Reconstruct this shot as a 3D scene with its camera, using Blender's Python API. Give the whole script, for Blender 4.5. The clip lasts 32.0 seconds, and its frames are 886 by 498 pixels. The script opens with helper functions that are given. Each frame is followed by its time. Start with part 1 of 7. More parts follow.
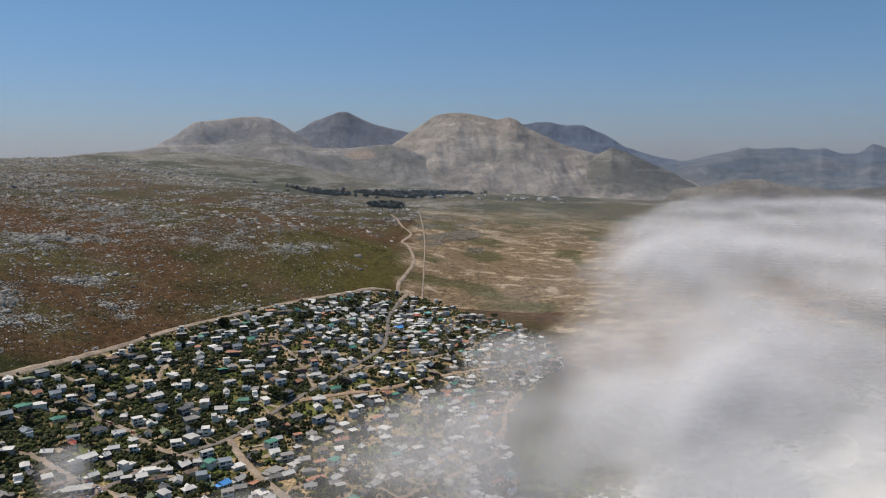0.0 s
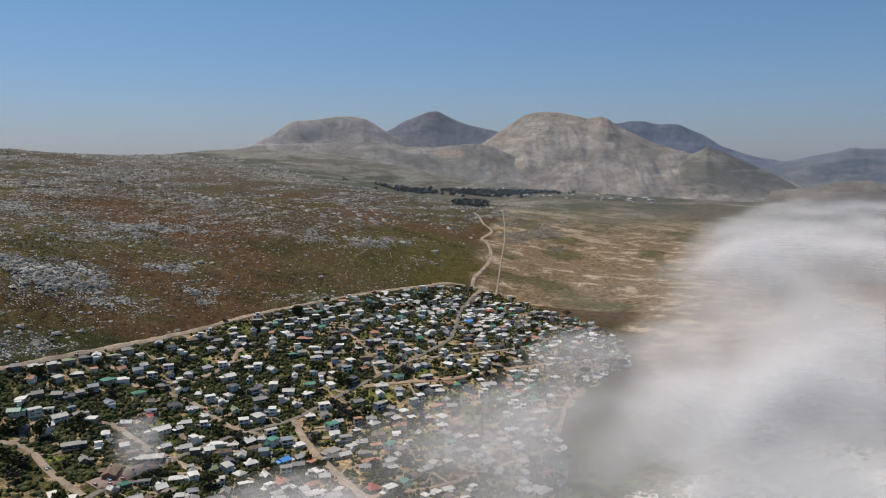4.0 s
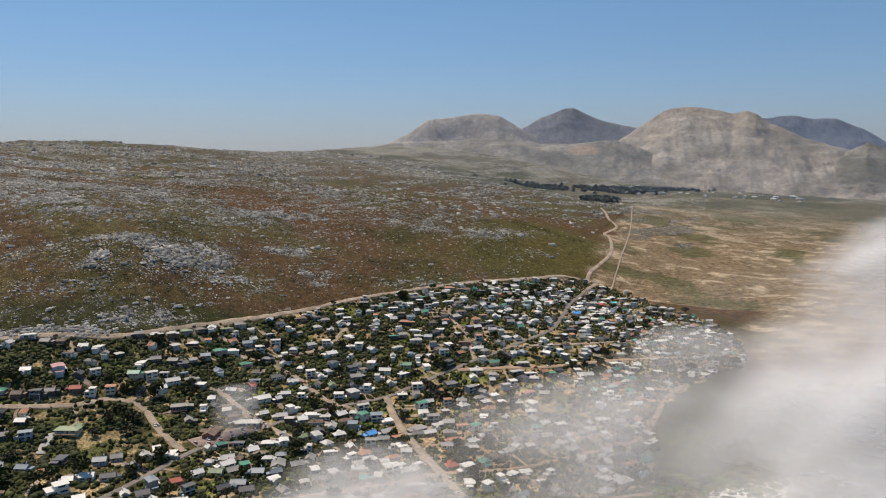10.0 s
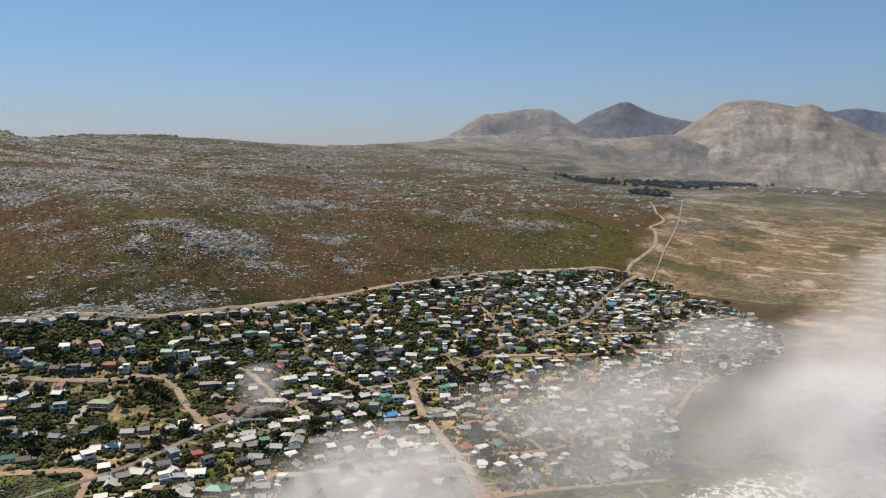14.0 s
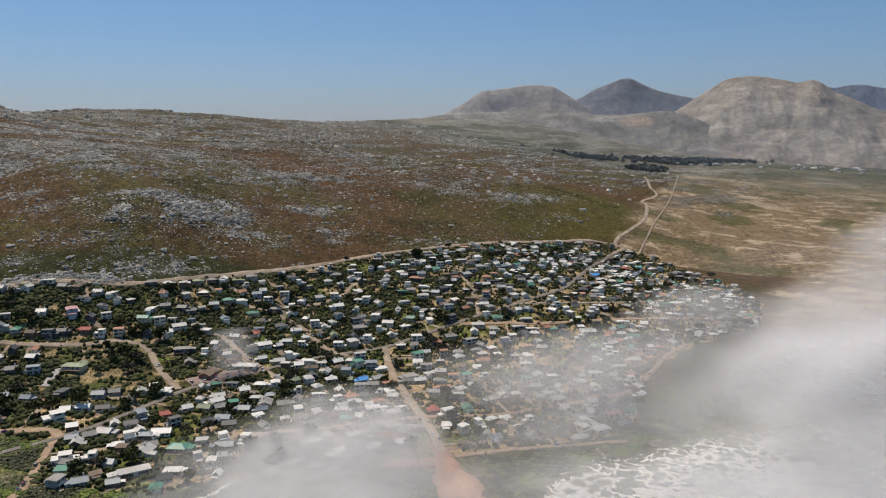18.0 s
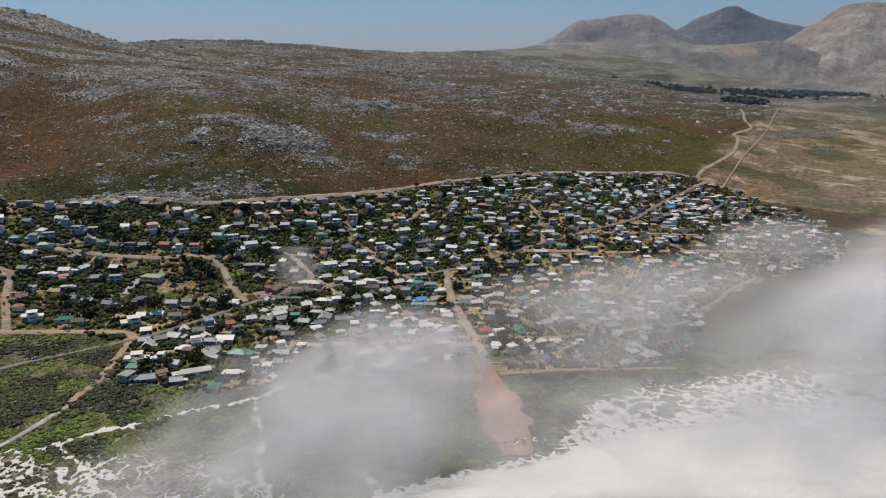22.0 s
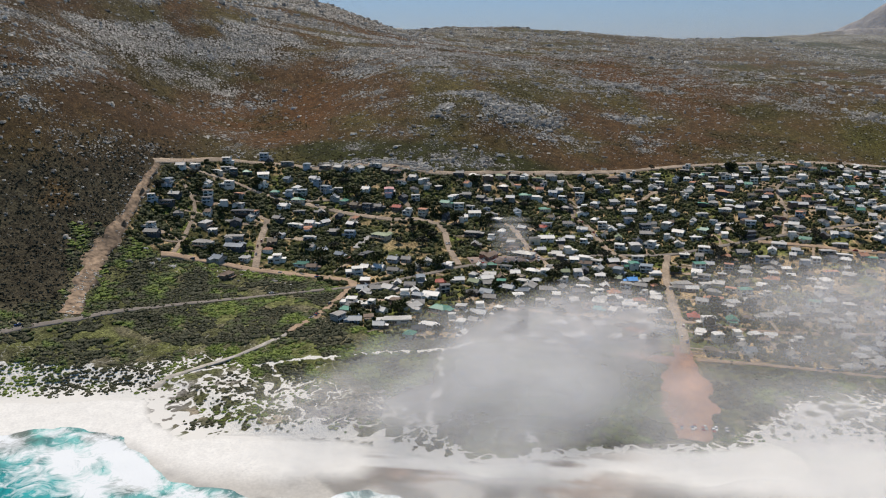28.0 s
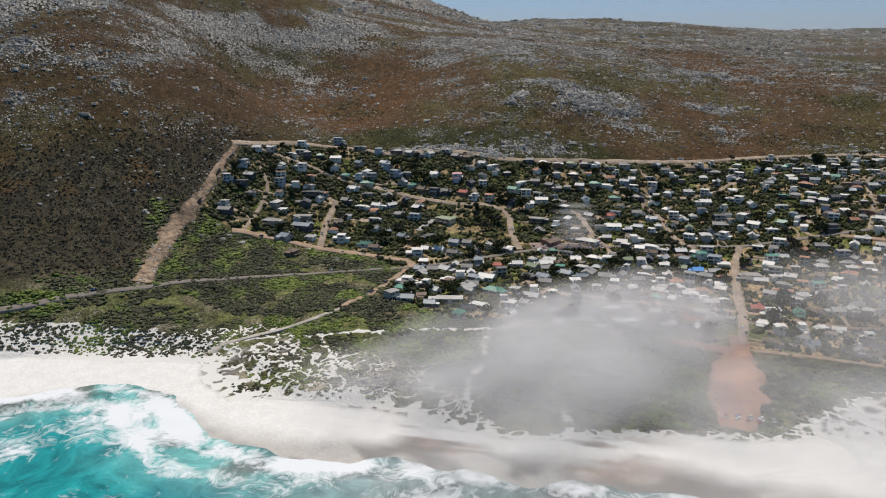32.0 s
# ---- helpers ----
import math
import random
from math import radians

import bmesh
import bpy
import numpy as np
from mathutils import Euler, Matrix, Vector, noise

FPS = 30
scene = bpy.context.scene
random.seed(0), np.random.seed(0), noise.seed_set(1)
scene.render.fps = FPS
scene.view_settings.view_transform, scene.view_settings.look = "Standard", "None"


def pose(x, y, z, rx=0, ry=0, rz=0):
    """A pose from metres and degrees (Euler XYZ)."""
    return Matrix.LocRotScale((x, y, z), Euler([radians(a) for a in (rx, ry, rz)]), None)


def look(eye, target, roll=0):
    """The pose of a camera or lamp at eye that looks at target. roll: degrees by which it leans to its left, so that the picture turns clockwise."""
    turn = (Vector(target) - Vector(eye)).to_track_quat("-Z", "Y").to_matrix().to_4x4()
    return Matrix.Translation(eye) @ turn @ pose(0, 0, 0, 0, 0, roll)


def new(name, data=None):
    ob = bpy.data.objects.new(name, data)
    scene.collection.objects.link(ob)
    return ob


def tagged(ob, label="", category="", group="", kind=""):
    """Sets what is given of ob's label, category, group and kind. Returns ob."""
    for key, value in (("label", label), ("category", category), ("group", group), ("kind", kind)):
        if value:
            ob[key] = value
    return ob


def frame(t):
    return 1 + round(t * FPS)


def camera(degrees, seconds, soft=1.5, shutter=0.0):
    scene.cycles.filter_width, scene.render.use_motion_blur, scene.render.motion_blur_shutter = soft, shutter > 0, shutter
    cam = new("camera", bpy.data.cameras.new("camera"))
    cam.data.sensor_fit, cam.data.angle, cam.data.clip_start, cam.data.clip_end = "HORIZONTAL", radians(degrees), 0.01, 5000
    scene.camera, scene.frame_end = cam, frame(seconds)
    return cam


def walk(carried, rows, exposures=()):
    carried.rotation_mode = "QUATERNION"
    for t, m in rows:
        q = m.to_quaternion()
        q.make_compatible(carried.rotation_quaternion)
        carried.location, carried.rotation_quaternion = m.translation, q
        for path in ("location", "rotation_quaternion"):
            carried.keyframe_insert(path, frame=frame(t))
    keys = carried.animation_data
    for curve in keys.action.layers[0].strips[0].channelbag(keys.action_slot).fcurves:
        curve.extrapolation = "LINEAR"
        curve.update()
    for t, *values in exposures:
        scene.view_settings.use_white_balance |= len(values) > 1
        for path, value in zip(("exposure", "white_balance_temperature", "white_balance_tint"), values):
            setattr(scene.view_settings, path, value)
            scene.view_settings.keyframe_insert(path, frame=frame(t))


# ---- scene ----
# ---- camera ----
cam = camera(60.32, 32.0, soft=1.1)
walk(cam, [
    (0, pose(0.01, 0.01, 269.99, 82.911, 0.067, 3.092)),
    (1, pose(6.18, -7.55, 269.93, 82.955, -0.151, 4.688)),
    (2, pose(13.76, -7.99, 268.66, 82.933, -0.193, 6.463)),
    (3.5, pose(27.43, -8.86, 265.19, 82.928, -0.129, 9.210)),
    (5.5, pose(42.58, -7.09, 261.10, 82.882, -0.159, 12.821)),
    (7, pose(53.21, -4.68, 257.25, 82.892, -0.117, 15.530)),
    (8.5, pose(64.51, -3.54, 254.52, 82.887, -0.182, 18.381)),
    (10, pose(75.27, -1.34, 249.70, 82.898, -0.009, 20.654)),
    (11.5, pose(86.57, 0.54, 246.38, 82.834, -0.065, 22.955)),
    (12.5, pose(94.60, 2.57, 243.30, 82.775, 0.045, 24.500)),
    (13, pose(98.25, 3.71, 242.24, 82.737, 0.005, 24.865)),
    (13.5, pose(102.22, 4.15, 241.15, 82.682, 0.006, 24.892)),
    (14.5, pose(108.65, 6.29, 238.58, 82.604, 0.008, 24.945)),
    (16.5, pose(123.55, 9.95, 233.05, 82.274, 0.018, 25.113)),
    (17.5, pose(130.79, 12.11, 230.65, 81.530, 0.055, 25.245)),
    (18.5, pose(138.82, 14.80, 227.69, 80.436, 0.008, 25.369)),
    (19, pose(141.74, 15.46, 227.00, 79.600, 0.062, 25.468)),
    (19.5, pose(144.88, 16.24, 225.46, 78.834, -0.047, 25.670)),
    (20, pose(148.75, 17.43, 223.91, 77.980, 0.072, 26.829)),
    (20.5, pose(152.98, 19.01, 222.37, 77.150, 0.038, 28.158)),
    (21, pose(155.76, 20.76, 221.54, 76.654, 0.066, 29.530)),
    (21.5, pose(159.81, 21.82, 220.09, 76.388, 0.063, 30.937)),
    (22.5, pose(167.07, 23.09, 218.49, 76.189, 0.070, 33.717)),
    (23.5, pose(173.35, 26.77, 215.70, 76.077, 0.057, 36.590)),
    (24.5, pose(178.32, 31.30, 212.20, 76.013, 0.089, 40.184)),
    (25.5, pose(183.30, 34.91, 208.87, 75.941, 0.088, 43.726)),
    (27.5, pose(197.80, 43.81, 204.00, 75.751, 0.183, 50.802)),
    (28.5, pose(202.79, 47.31, 201.45, 75.683, 0.101, 53.806)),
    (29.5, pose(207.51, 52.68, 198.47, 75.621, 0.178, 56.650)),
    (30, pose(209.88, 55.50, 196.98, 75.599, 0.208, 58.085)),
    (30.5, pose(212.76, 58.19, 195.71, 75.593, 0.177, 58.580)),
    (31, pose(215.55, 60.95, 194.76, 75.521, 0.204, 58.653)),
    (31.5, pose(218.19, 63.40, 193.39, 75.507, 0.241, 58.840)),
    (32, pose(220.14, 66.24, 192.13, 75.448, 0.260, 59.483)),
], exposures=[(0, -0.13, 6500, 15), (8, 0.02, 6700, 15), (13, 0.14, 6900, 15), (17, 0.05, 6800, 15), (20, -0.25, 6500, 15), (24, -0.14, 6500, 15), (28, -0.06, 6500, 15), (32, -0.08, 6500, 15)])

# ---- daylight ----
SUN_ELEVATION, SUN_BEARING = 62.0, -62.0  # degrees; the bearing is from +y towards +x
world = bpy.data.worlds.new("sky")
scene.world = world
world.use_nodes = True
sky = world.node_tree.nodes.new("ShaderNodeTexSky")
sky.sky_type, sky.sun_disc = "NISHITA", False
sky.sun_elevation, sky.sun_rotation = radians(SUN_ELEVATION), radians(SUN_BEARING % 360)
sky.altitude, sky.air_density, sky.dust_density, sky.ozone_density = 150, 1.15, 0.1, 3.0
background = world.node_tree.nodes["Background"]
background.inputs["Strength"].default_value = 0.081
clear_air = world.node_tree.nodes.new("ShaderNodeVectorMath")
clear_air.operation = "MULTIPLY"
facing = world.node_tree.nodes.new("ShaderNodeTexCoord")
upward = world.node_tree.nodes.new("ShaderNodeSeparateXYZ")
world.node_tree.links.new(facing.outputs["Generated"], upward.inputs["Vector"])
thinning = world.node_tree.nodes.new("ShaderNodeValToRGB")  # the haze that dims the sky towards the horizon
thinning.color_ramp.elements[0].position, thinning.color_ramp.elements[0].color = 0.0, (0.55, 0.675, 1.03, 1)
thinning.color_ramp.elements[1].position, thinning.color_ramp.elements[1].color = 0.3, (0.66, 0.93, 1.0, 1)
world.node_tree.links.new(upward.outputs["Z"], thinning.inputs["Fac"])
world.node_tree.links.new(thinning.outputs["Color"], clear_air.inputs[1])
world.node_tree.links.new(sky.outputs["Color"], clear_air.inputs[0])
world.node_tree.links.new(clear_air.outputs["Vector"], background.inputs["Color"])

lamp = bpy.data.lights.new("sun", "SUN")
lamp.energy, lamp.angle, lamp.color = 4.0, radians(0.53), (1.0, 0.93, 0.79)
sun = new("sun", lamp)
flat = math.cos(radians(SUN_ELEVATION))
TO_SUN = Vector((math.sin(radians(SUN_BEARING)) * flat, math.cos(radians(SUN_BEARING)) * flat, math.sin(radians(SUN_ELEVATION))))
sun.matrix_world = look(TO_SUN * 900, (0, 0, 0))
scene.view_settings.exposure = 0.0
scene.cycles.transparent_max_bounces = 40


# ---- materials ----
def nodes_of(name):
    m = bpy.data.materials.new(name)
    m.use_nodes = True
    return m, m.node_tree.nodes, m.node_tree.links


def surface(name, colour, rough=0.8, metal=0.0, grain=2.0, spread=0.25, stain=0.2, bump=0.3, vary=0.0, palette=None):
    """Paint, stone, soil and the like: a base colour with grain, stains and bump; vary or palette: from object to object."""
    m, n, l = nodes_of(name)
    b = n["Principled BSDF"]
    b.inputs["Roughness"].default_value, b.inputs["Metallic"].default_value = rough, metal
    at = n.new("ShaderNodeNewGeometry").outputs["Position"]
    fine = n.new("ShaderNodeTexNoise")
    fine.inputs["Scale"].default_value, fine.inputs["Detail"].default_value = grain, 6
    wide = n.new("ShaderNodeTexNoise")
    wide.inputs["Scale"].default_value, wide.inputs["Detail"].default_value = grain * 0.13, 4
    l.new(at, fine.inputs["Vector"]), l.new(at, wide.inputs["Vector"])
    if palette:
        info = n.new("ShaderNodeObjectInfo")
        ramp = n.new("ShaderNodeValToRGB")
        ramp.color_ramp.interpolation = "CONSTANT"
        while len(ramp.color_ramp.elements) < len(palette):
            ramp.color_ramp.elements.new(1.0)
        for k, c in enumerate(palette):
            ramp.color_ramp.elements[k].position = k / len(palette)
            ramp.color_ramp.elements[k].color = (*c, 1)
        l.new(info.outputs["Random"], ramp.inputs["Fac"])
        base = ramp.outputs["Color"]
    else:
        rgb = n.new("ShaderNodeRGB")
        rgb.outputs[0].default_value = (*colour, 1)
        base = rgb.outputs[0]
    last = base
    for source, amount in ((fine, spread), (wide, stain)):
        span = n.new("ShaderNodeMapRange")
        span.inputs["From Min"].default_value, span.inputs["From Max"].default_value = 0.3, 0.7
        span.inputs["To Min"].default_value, span.inputs["To Max"].default_value = 1 - amount, 1 + amount * 0.6
        l.new(source.outputs["Fac"], span.inputs["Value"])
        mix = n.new("ShaderNodeVectorMath")
        mix.operation = "MULTIPLY"
        l.new(last, mix.inputs[0]), l.new(span.outputs["Result"], mix.inputs[1])
        last = mix.outputs["Vector"]
    if vary:
        info = n.new("ShaderNodeObjectInfo")
        span = n.new("ShaderNodeMapRange")
        span.inputs["To Min"].default_value, span.inputs["To Max"].default_value = 1 - vary, 1 + vary
        l.new(info.outputs["Random"], span.inputs["Value"])
        mix = n.new("ShaderNodeVectorMath")
        mix.operation = "MULTIPLY"
        l.new(last, mix.inputs[0]), l.new(span.outputs["Result"], mix.inputs[1])
        last = mix.outputs["Vector"]
    l.new(last, b.inputs["Base Color"])
    if bump:
        bn = n.new("ShaderNodeBump")
        bn.inputs["Strength"].default_value, bn.inputs["Distance"].default_value = bump, 0.1
        l.new(fine.outputs["Fac"], bn.inputs["Height"]), l.new(bn.outputs["Normal"], b.inputs["Normal"])
    return m


def island_surface(name, colours, rough=0.85, patch=0.02, gloss=0.3, own=0.6, sharp=0.2):
    """For scattered stuff: each loose piece takes a tone between the colours, with slow patches over the land."""
    m, n, l = nodes_of(name)
    b = n["Principled BSDF"]
    b.inputs["Roughness"].default_value = rough
    b.inputs["Specular IOR Level"].default_value = gloss
    geo = n.new("ShaderNodeNewGeometry")
    noise_node = n.new("ShaderNodeTexNoise")
    noise_node.inputs["Scale"].default_value, noise_node.inputs["Detail"].default_value = patch, 3
    l.new(geo.outputs["Position"], noise_node.inputs["Vector"])
    add = n.new("ShaderNodeMath")
    add.operation = "MULTIPLY_ADD"
    l.new(geo.outputs["Random Per Island"], add.inputs[0])
    add.inputs[1].default_value = own
    span = n.new("ShaderNodeMapRange")
    span.inputs["From Min"].default_value, span.inputs["From Max"].default_value = 0.5 - sharp, 0.5 + sharp
    span.inputs["To Min"].default_value, span.inputs["To Max"].default_value = 0.0, 1 - own
    l.new(noise_node.outputs["Fac"], span.inputs["Value"]), l.new(span.outputs["Result"], add.inputs[2])
    ramp = n.new("ShaderNodeValToRGB")
    while len(ramp.color_ramp.elements) < len(colours):
        ramp.color_ramp.elements.new(1.0)
    for k, c in enumerate(colours):
        ramp.color_ramp.elements[k].position = k / (len(colours) - 1)
        ramp.color_ramp.elements[k].color = (*c, 1)
    l.new(add.outputs["Value"], ramp.inputs["Fac"])
    fine = n.new("ShaderNodeTexNoise")
    fine.inputs["Scale"].default_value, fine.inputs["Detail"].default_value = 1.1, 4
    l.new(geo.outputs["Position"], fine.inputs["Vector"])
    dapple = n.new("ShaderNodeMapRange")
    dapple.inputs["From Min"].default_value, dapple.inputs["From Max"].default_value = 0.32, 0.68
    dapple.inputs["To Min"].default_value, dapple.inputs["To Max"].default_value = 0.6, 1.4
    l.new(fine.outputs["Fac"], dapple.inputs["Value"])
    mix = n.new("ShaderNodeVectorMath")
    mix.operation = "MULTIPLY"
    l.new(ramp.outputs["Color"], mix.inputs[0]), l.new(dapple.outputs["Result"], mix.inputs[1])
    l.new(mix.outputs["Vector"], b.inputs["Base Color"])
    bn = n.new("ShaderNodeBump")
    bn.inputs["Strength"].default_value, bn.inputs["Distance"].default_value = 0.7, 0.4
    l.new(fine.outputs["Fac"], bn.inputs["Height"]), l.new(bn.outputs["Normal"], b.inputs["Normal"])
    return m


def land_surface(name, grain=0.6, speck=0.75, bump=1.0):
    """Open ground: the cover colour stored on the mesh, broken up by fine scrub, stones and soil."""
    m, n, l = nodes_of(name)
    b = n["Principled BSDF"]
    b.inputs["Roughness"].default_value, b.inputs["Specular IOR Level"].default_value = 0.95, 0.15
    cover = n.new("ShaderNodeAttribute")
    cover.attribute_name = "cover"
    speck_at = n.new("ShaderNodeAttribute")
    speck_at.attribute_name = "speckle"
    geo = n.new("ShaderNodeNewGeometry")
    last = cover.outputs["Color"]
    heights = []
    for scale, low, high in ((grain, 1 - speck, 1 + speck), (grain * 0.22, 1 - speck * 0.7, 1 + speck * 0.6), (grain * 0.03, 0.88, 1.12)):
        t = n.new("ShaderNodeTexNoise")
        t.inputs["Scale"].default_value, t.inputs["Detail"].default_value, t.inputs["Roughness"].default_value = scale, 5, 0.62
        l.new(geo.outputs["Position"], t.inputs["Vector"])
        span = n.new("ShaderNodeMapRange")
        span.inputs["From Min"].default_value, span.inputs["From Max"].default_value = 0.33, 0.67
        span.inputs["To Min"].default_value, span.inputs["To Max"].default_value = low - 1, high - 1
        l.new(t.outputs["Fac"], span.inputs["Value"])
        part_of = n.new("ShaderNodeMath")
        part_of.operation = "MULTIPLY_ADD"
        l.new(span.outputs["Result"], part_of.inputs[0]), l.new(speck_at.outputs["Fac"], part_of.inputs[1])
        part_of.inputs[2].default_value = 1.0
        mix = n.new("ShaderNodeVectorMath")
        mix.operation = "MULTIPLY"
        l.new(last, mix.inputs[0]), l.new(part_of.outputs["Value"], mix.inputs[1])
        last = mix.outputs["Vector"]
        heights.append(t.outputs["Fac"])
    # loose stones and low ledges where bare rock comes through, drawn out along the slope
    stone = n.new("ShaderNodeAttribute")
    stone.attribute_name = "stone"
    turn = n.new("ShaderNodeMapping")
    turn.inputs["Rotation"].default_value, turn.inputs["Scale"].default_value = (0, 0, radians(-66)), (0.55, 1.0, 1.0)
    l.new(geo.outputs["Position"], turn.inputs["Vector"])
    cells = n.new("ShaderNodeTexVoronoi")
    cells.inputs["Scale"].default_value = 0.36
    l.new(turn.outputs["Vector"], cells.inputs["Vector"])
    reach = n.new("ShaderNodeMath")
    reach.operation = "MULTIPLY_ADD"
    l.new(stone.outputs["Fac"], reach.inputs[0])
    reach.inputs[1].default_value, reach.inputs[2].default_value = 0.66, -0.04
    rim = n.new("ShaderNodeMath")
    rim.operation = "SUBTRACT"
    l.new(reach.outputs["Value"], rim.inputs[0]), l.new(cells.outputs["Distance"], rim.inputs[1])
    shown = n.new("ShaderNodeMapRange")
    shown.inputs["From Min"].default_value, shown.inputs["From Max"].default_value = -0.03, 0.05
    l.new(rim.outputs["Value"], shown.inputs["Value"])
    tone = n.new("ShaderNodeValToRGB")
    tone.color_ramp.elements[0].color, tone.color_ramp.elements[1].color = (0.13, 0.12, 0.105, 1), (0.60, 0.56, 0.50, 1)
    l.new(cells.outputs["Color"], tone.inputs["Fac"])
    laid = n.new("ShaderNodeMix")
    laid.data_type = "RGBA"
    l.new(shown.outputs["Result"], laid.inputs["Factor"]), l.new(last, laid.inputs["A"]), l.new(tone.outputs["Color"], laid.inputs["B"])
    # white sand in a net of gaps between the plants
    sand = n.new("ShaderNodeAttribute")
    sand.attribute_name = "sand"
    net = n.new("ShaderNodeTexNoise")
    net.inputs["Scale"].default_value, net.inputs["Detail"].default_value, net.inputs["Distortion"].default_value = 0.095, 2.5, 0.35
    l.new(geo.outputs["Position"], net.inputs["Vector"])
    middle = n.new("ShaderNodeMath")
    middle.operation = "SUBTRACT"
    l.new(net.outputs["Fac"], middle.inputs[0])
    middle.inputs[1].default_value = 0.5
    width = n.new("ShaderNodeMath")
    width.operation = "ABSOLUTE"
    l.new(middle.outputs["Value"], width.inputs[0])
    gap = n.new("ShaderNodeMath")
    gap.operation = "SUBTRACT"
    l.new(sand.outputs["Fac"], gap.inputs[0]), l.new(width.outputs["Value"], gap.inputs[1])
    bare = n.new("ShaderNodeMapRange")
    bare.inputs["From Max"].default_value = 0.024
    l.new(gap.outputs["Value"], bare.inputs["Value"])
    strewn = n.new("ShaderNodeMix")
    strewn.data_type = "RGBA"
    strewn.inputs["B"].default_value = (0.74, 0.715, 0.66, 1)
    l.new(bare.outputs["Result"], strewn.inputs["Factor"]), l.new(laid.outputs["Result"], strewn.inputs["A"])
    l.new(strewn.outputs["Result"], b.inputs["Base Color"])
    relief = n.new("ShaderNodeMath")
    relief.operation = "MULTIPLY"
    l.new(heights[0], relief.inputs[0]), l.new(speck_at.outputs["Fac"], relief.inputs[1])
    raised = n.new("ShaderNodeMath")
    raised.operation = "MULTIPLY_ADD"
    l.new(shown.outputs["Result"], raised.inputs[0])
    raised.inputs[1].default_value = 0.8
    l.new(relief.outputs["Value"], raised.inputs[2])
    bn = n.new("ShaderNodeBump")
    bn.inputs["Strength"].default_value, bn.inputs["Distance"].default_value = bump, 1.2
    l.new(raised.outputs["Value"], bn.inputs["Height"]), l.new(bn.outputs["Normal"], b.inputs["Normal"])
    return m


def water_surface():
    m, n, l = nodes_of("sea_water")
    b = n["Principled BSDF"]
    cover = n.new("ShaderNodeAttribute")
    cover.attribute_name = "cover"
    foam = n.new("ShaderNodeAttribute")
    foam.attribute_name = "foam"
    geo = n.new("ShaderNodeNewGeometry")
    t = n.new("ShaderNodeTexNoise")
    t.inputs["Scale"].default_value, t.inputs["Detail"].default_value, t.inputs["Roughness"].default_value = 0.075, 10, 0.72
    t.inputs["Distortion"].default_value = 2.2
    l.new(geo.outputs["Position"], t.inputs["Vector"])
    add = n.new("ShaderNodeMath")
    l.new(t.outputs["Fac"], add.inputs[0]), l.new(foam.outputs["Fac"], add.inputs[1])
    edge = n.new("ShaderNodeMapRange")
    edge.inputs["From Min"].default_value, edge.inputs["From Max"].default_value = 0.74, 1.0
    l.new(add.outputs["Value"], edge.inputs["Value"])
    mix = n.new("ShaderNodeMix")
    mix.data_type = "RGBA"
    l.new(edge.outputs["Result"], mix.inputs["Factor"])
    murk = n.new("ShaderNodeTexNoise")
    murk.inputs["Scale"].default_value, murk.inputs["Detail"].default_value, murk.inputs["Roughness"].default_value = 0.035, 8, 0.65
    murk.inputs["Distortion"].default_value = 1.6
    l.new(geo.outputs["Position"], murk.inputs["Vector"])
    span = n.new("ShaderNodeMapRange")
    span.inputs["From Min"].default_value, span.inputs["From Max"].default_value = 0.33, 0.67
    span.inputs["To Min"].default_value, span.inputs["To Max"].default_value = 0.5, 1.45
    l.new(murk.outputs["Fac"], span.inputs["Value"])
    depth = n.new("ShaderNodeVectorMath")
    depth.operation = "MULTIPLY"
    l.new(cover.outputs["Color"], depth.inputs[0]), l.new(span.outputs["Result"], depth.inputs[1])
    l.new(depth.outputs["Vector"], mix.inputs["A"])
    mix.inputs["B"].default_value = (0.74, 0.77, 0.78, 1)
    l.new(mix.outputs["Result"], b.inputs["Base Color"])
    rough = n.new("ShaderNodeMapRange")
    rough.inputs["To Min"].default_value, rough.inputs["To Max"].default_value = 0.12, 0.8
    l.new(edge.outputs["Result"], rough.inputs["Value"]), l.new(rough.outputs["Result"], b.inputs["Roughness"])
    wave = n.new("ShaderNodeTexNoise")
    wave.inputs["Scale"].default_value, wave.inputs["Detail"].default_value = 0.5, 5
    l.new(geo.outputs["Position"], wave.inputs["Vector"])
    bn = n.new("ShaderNodeBump")
    bn.inputs["Strength"].default_value, bn.inputs["Distance"].default_value = 0.35, 0.4
    l.new(wave.outputs["Fac"], bn.inputs["Height"]), l.new(bn.outputs["Normal"], b.inputs["Normal"])
    return m


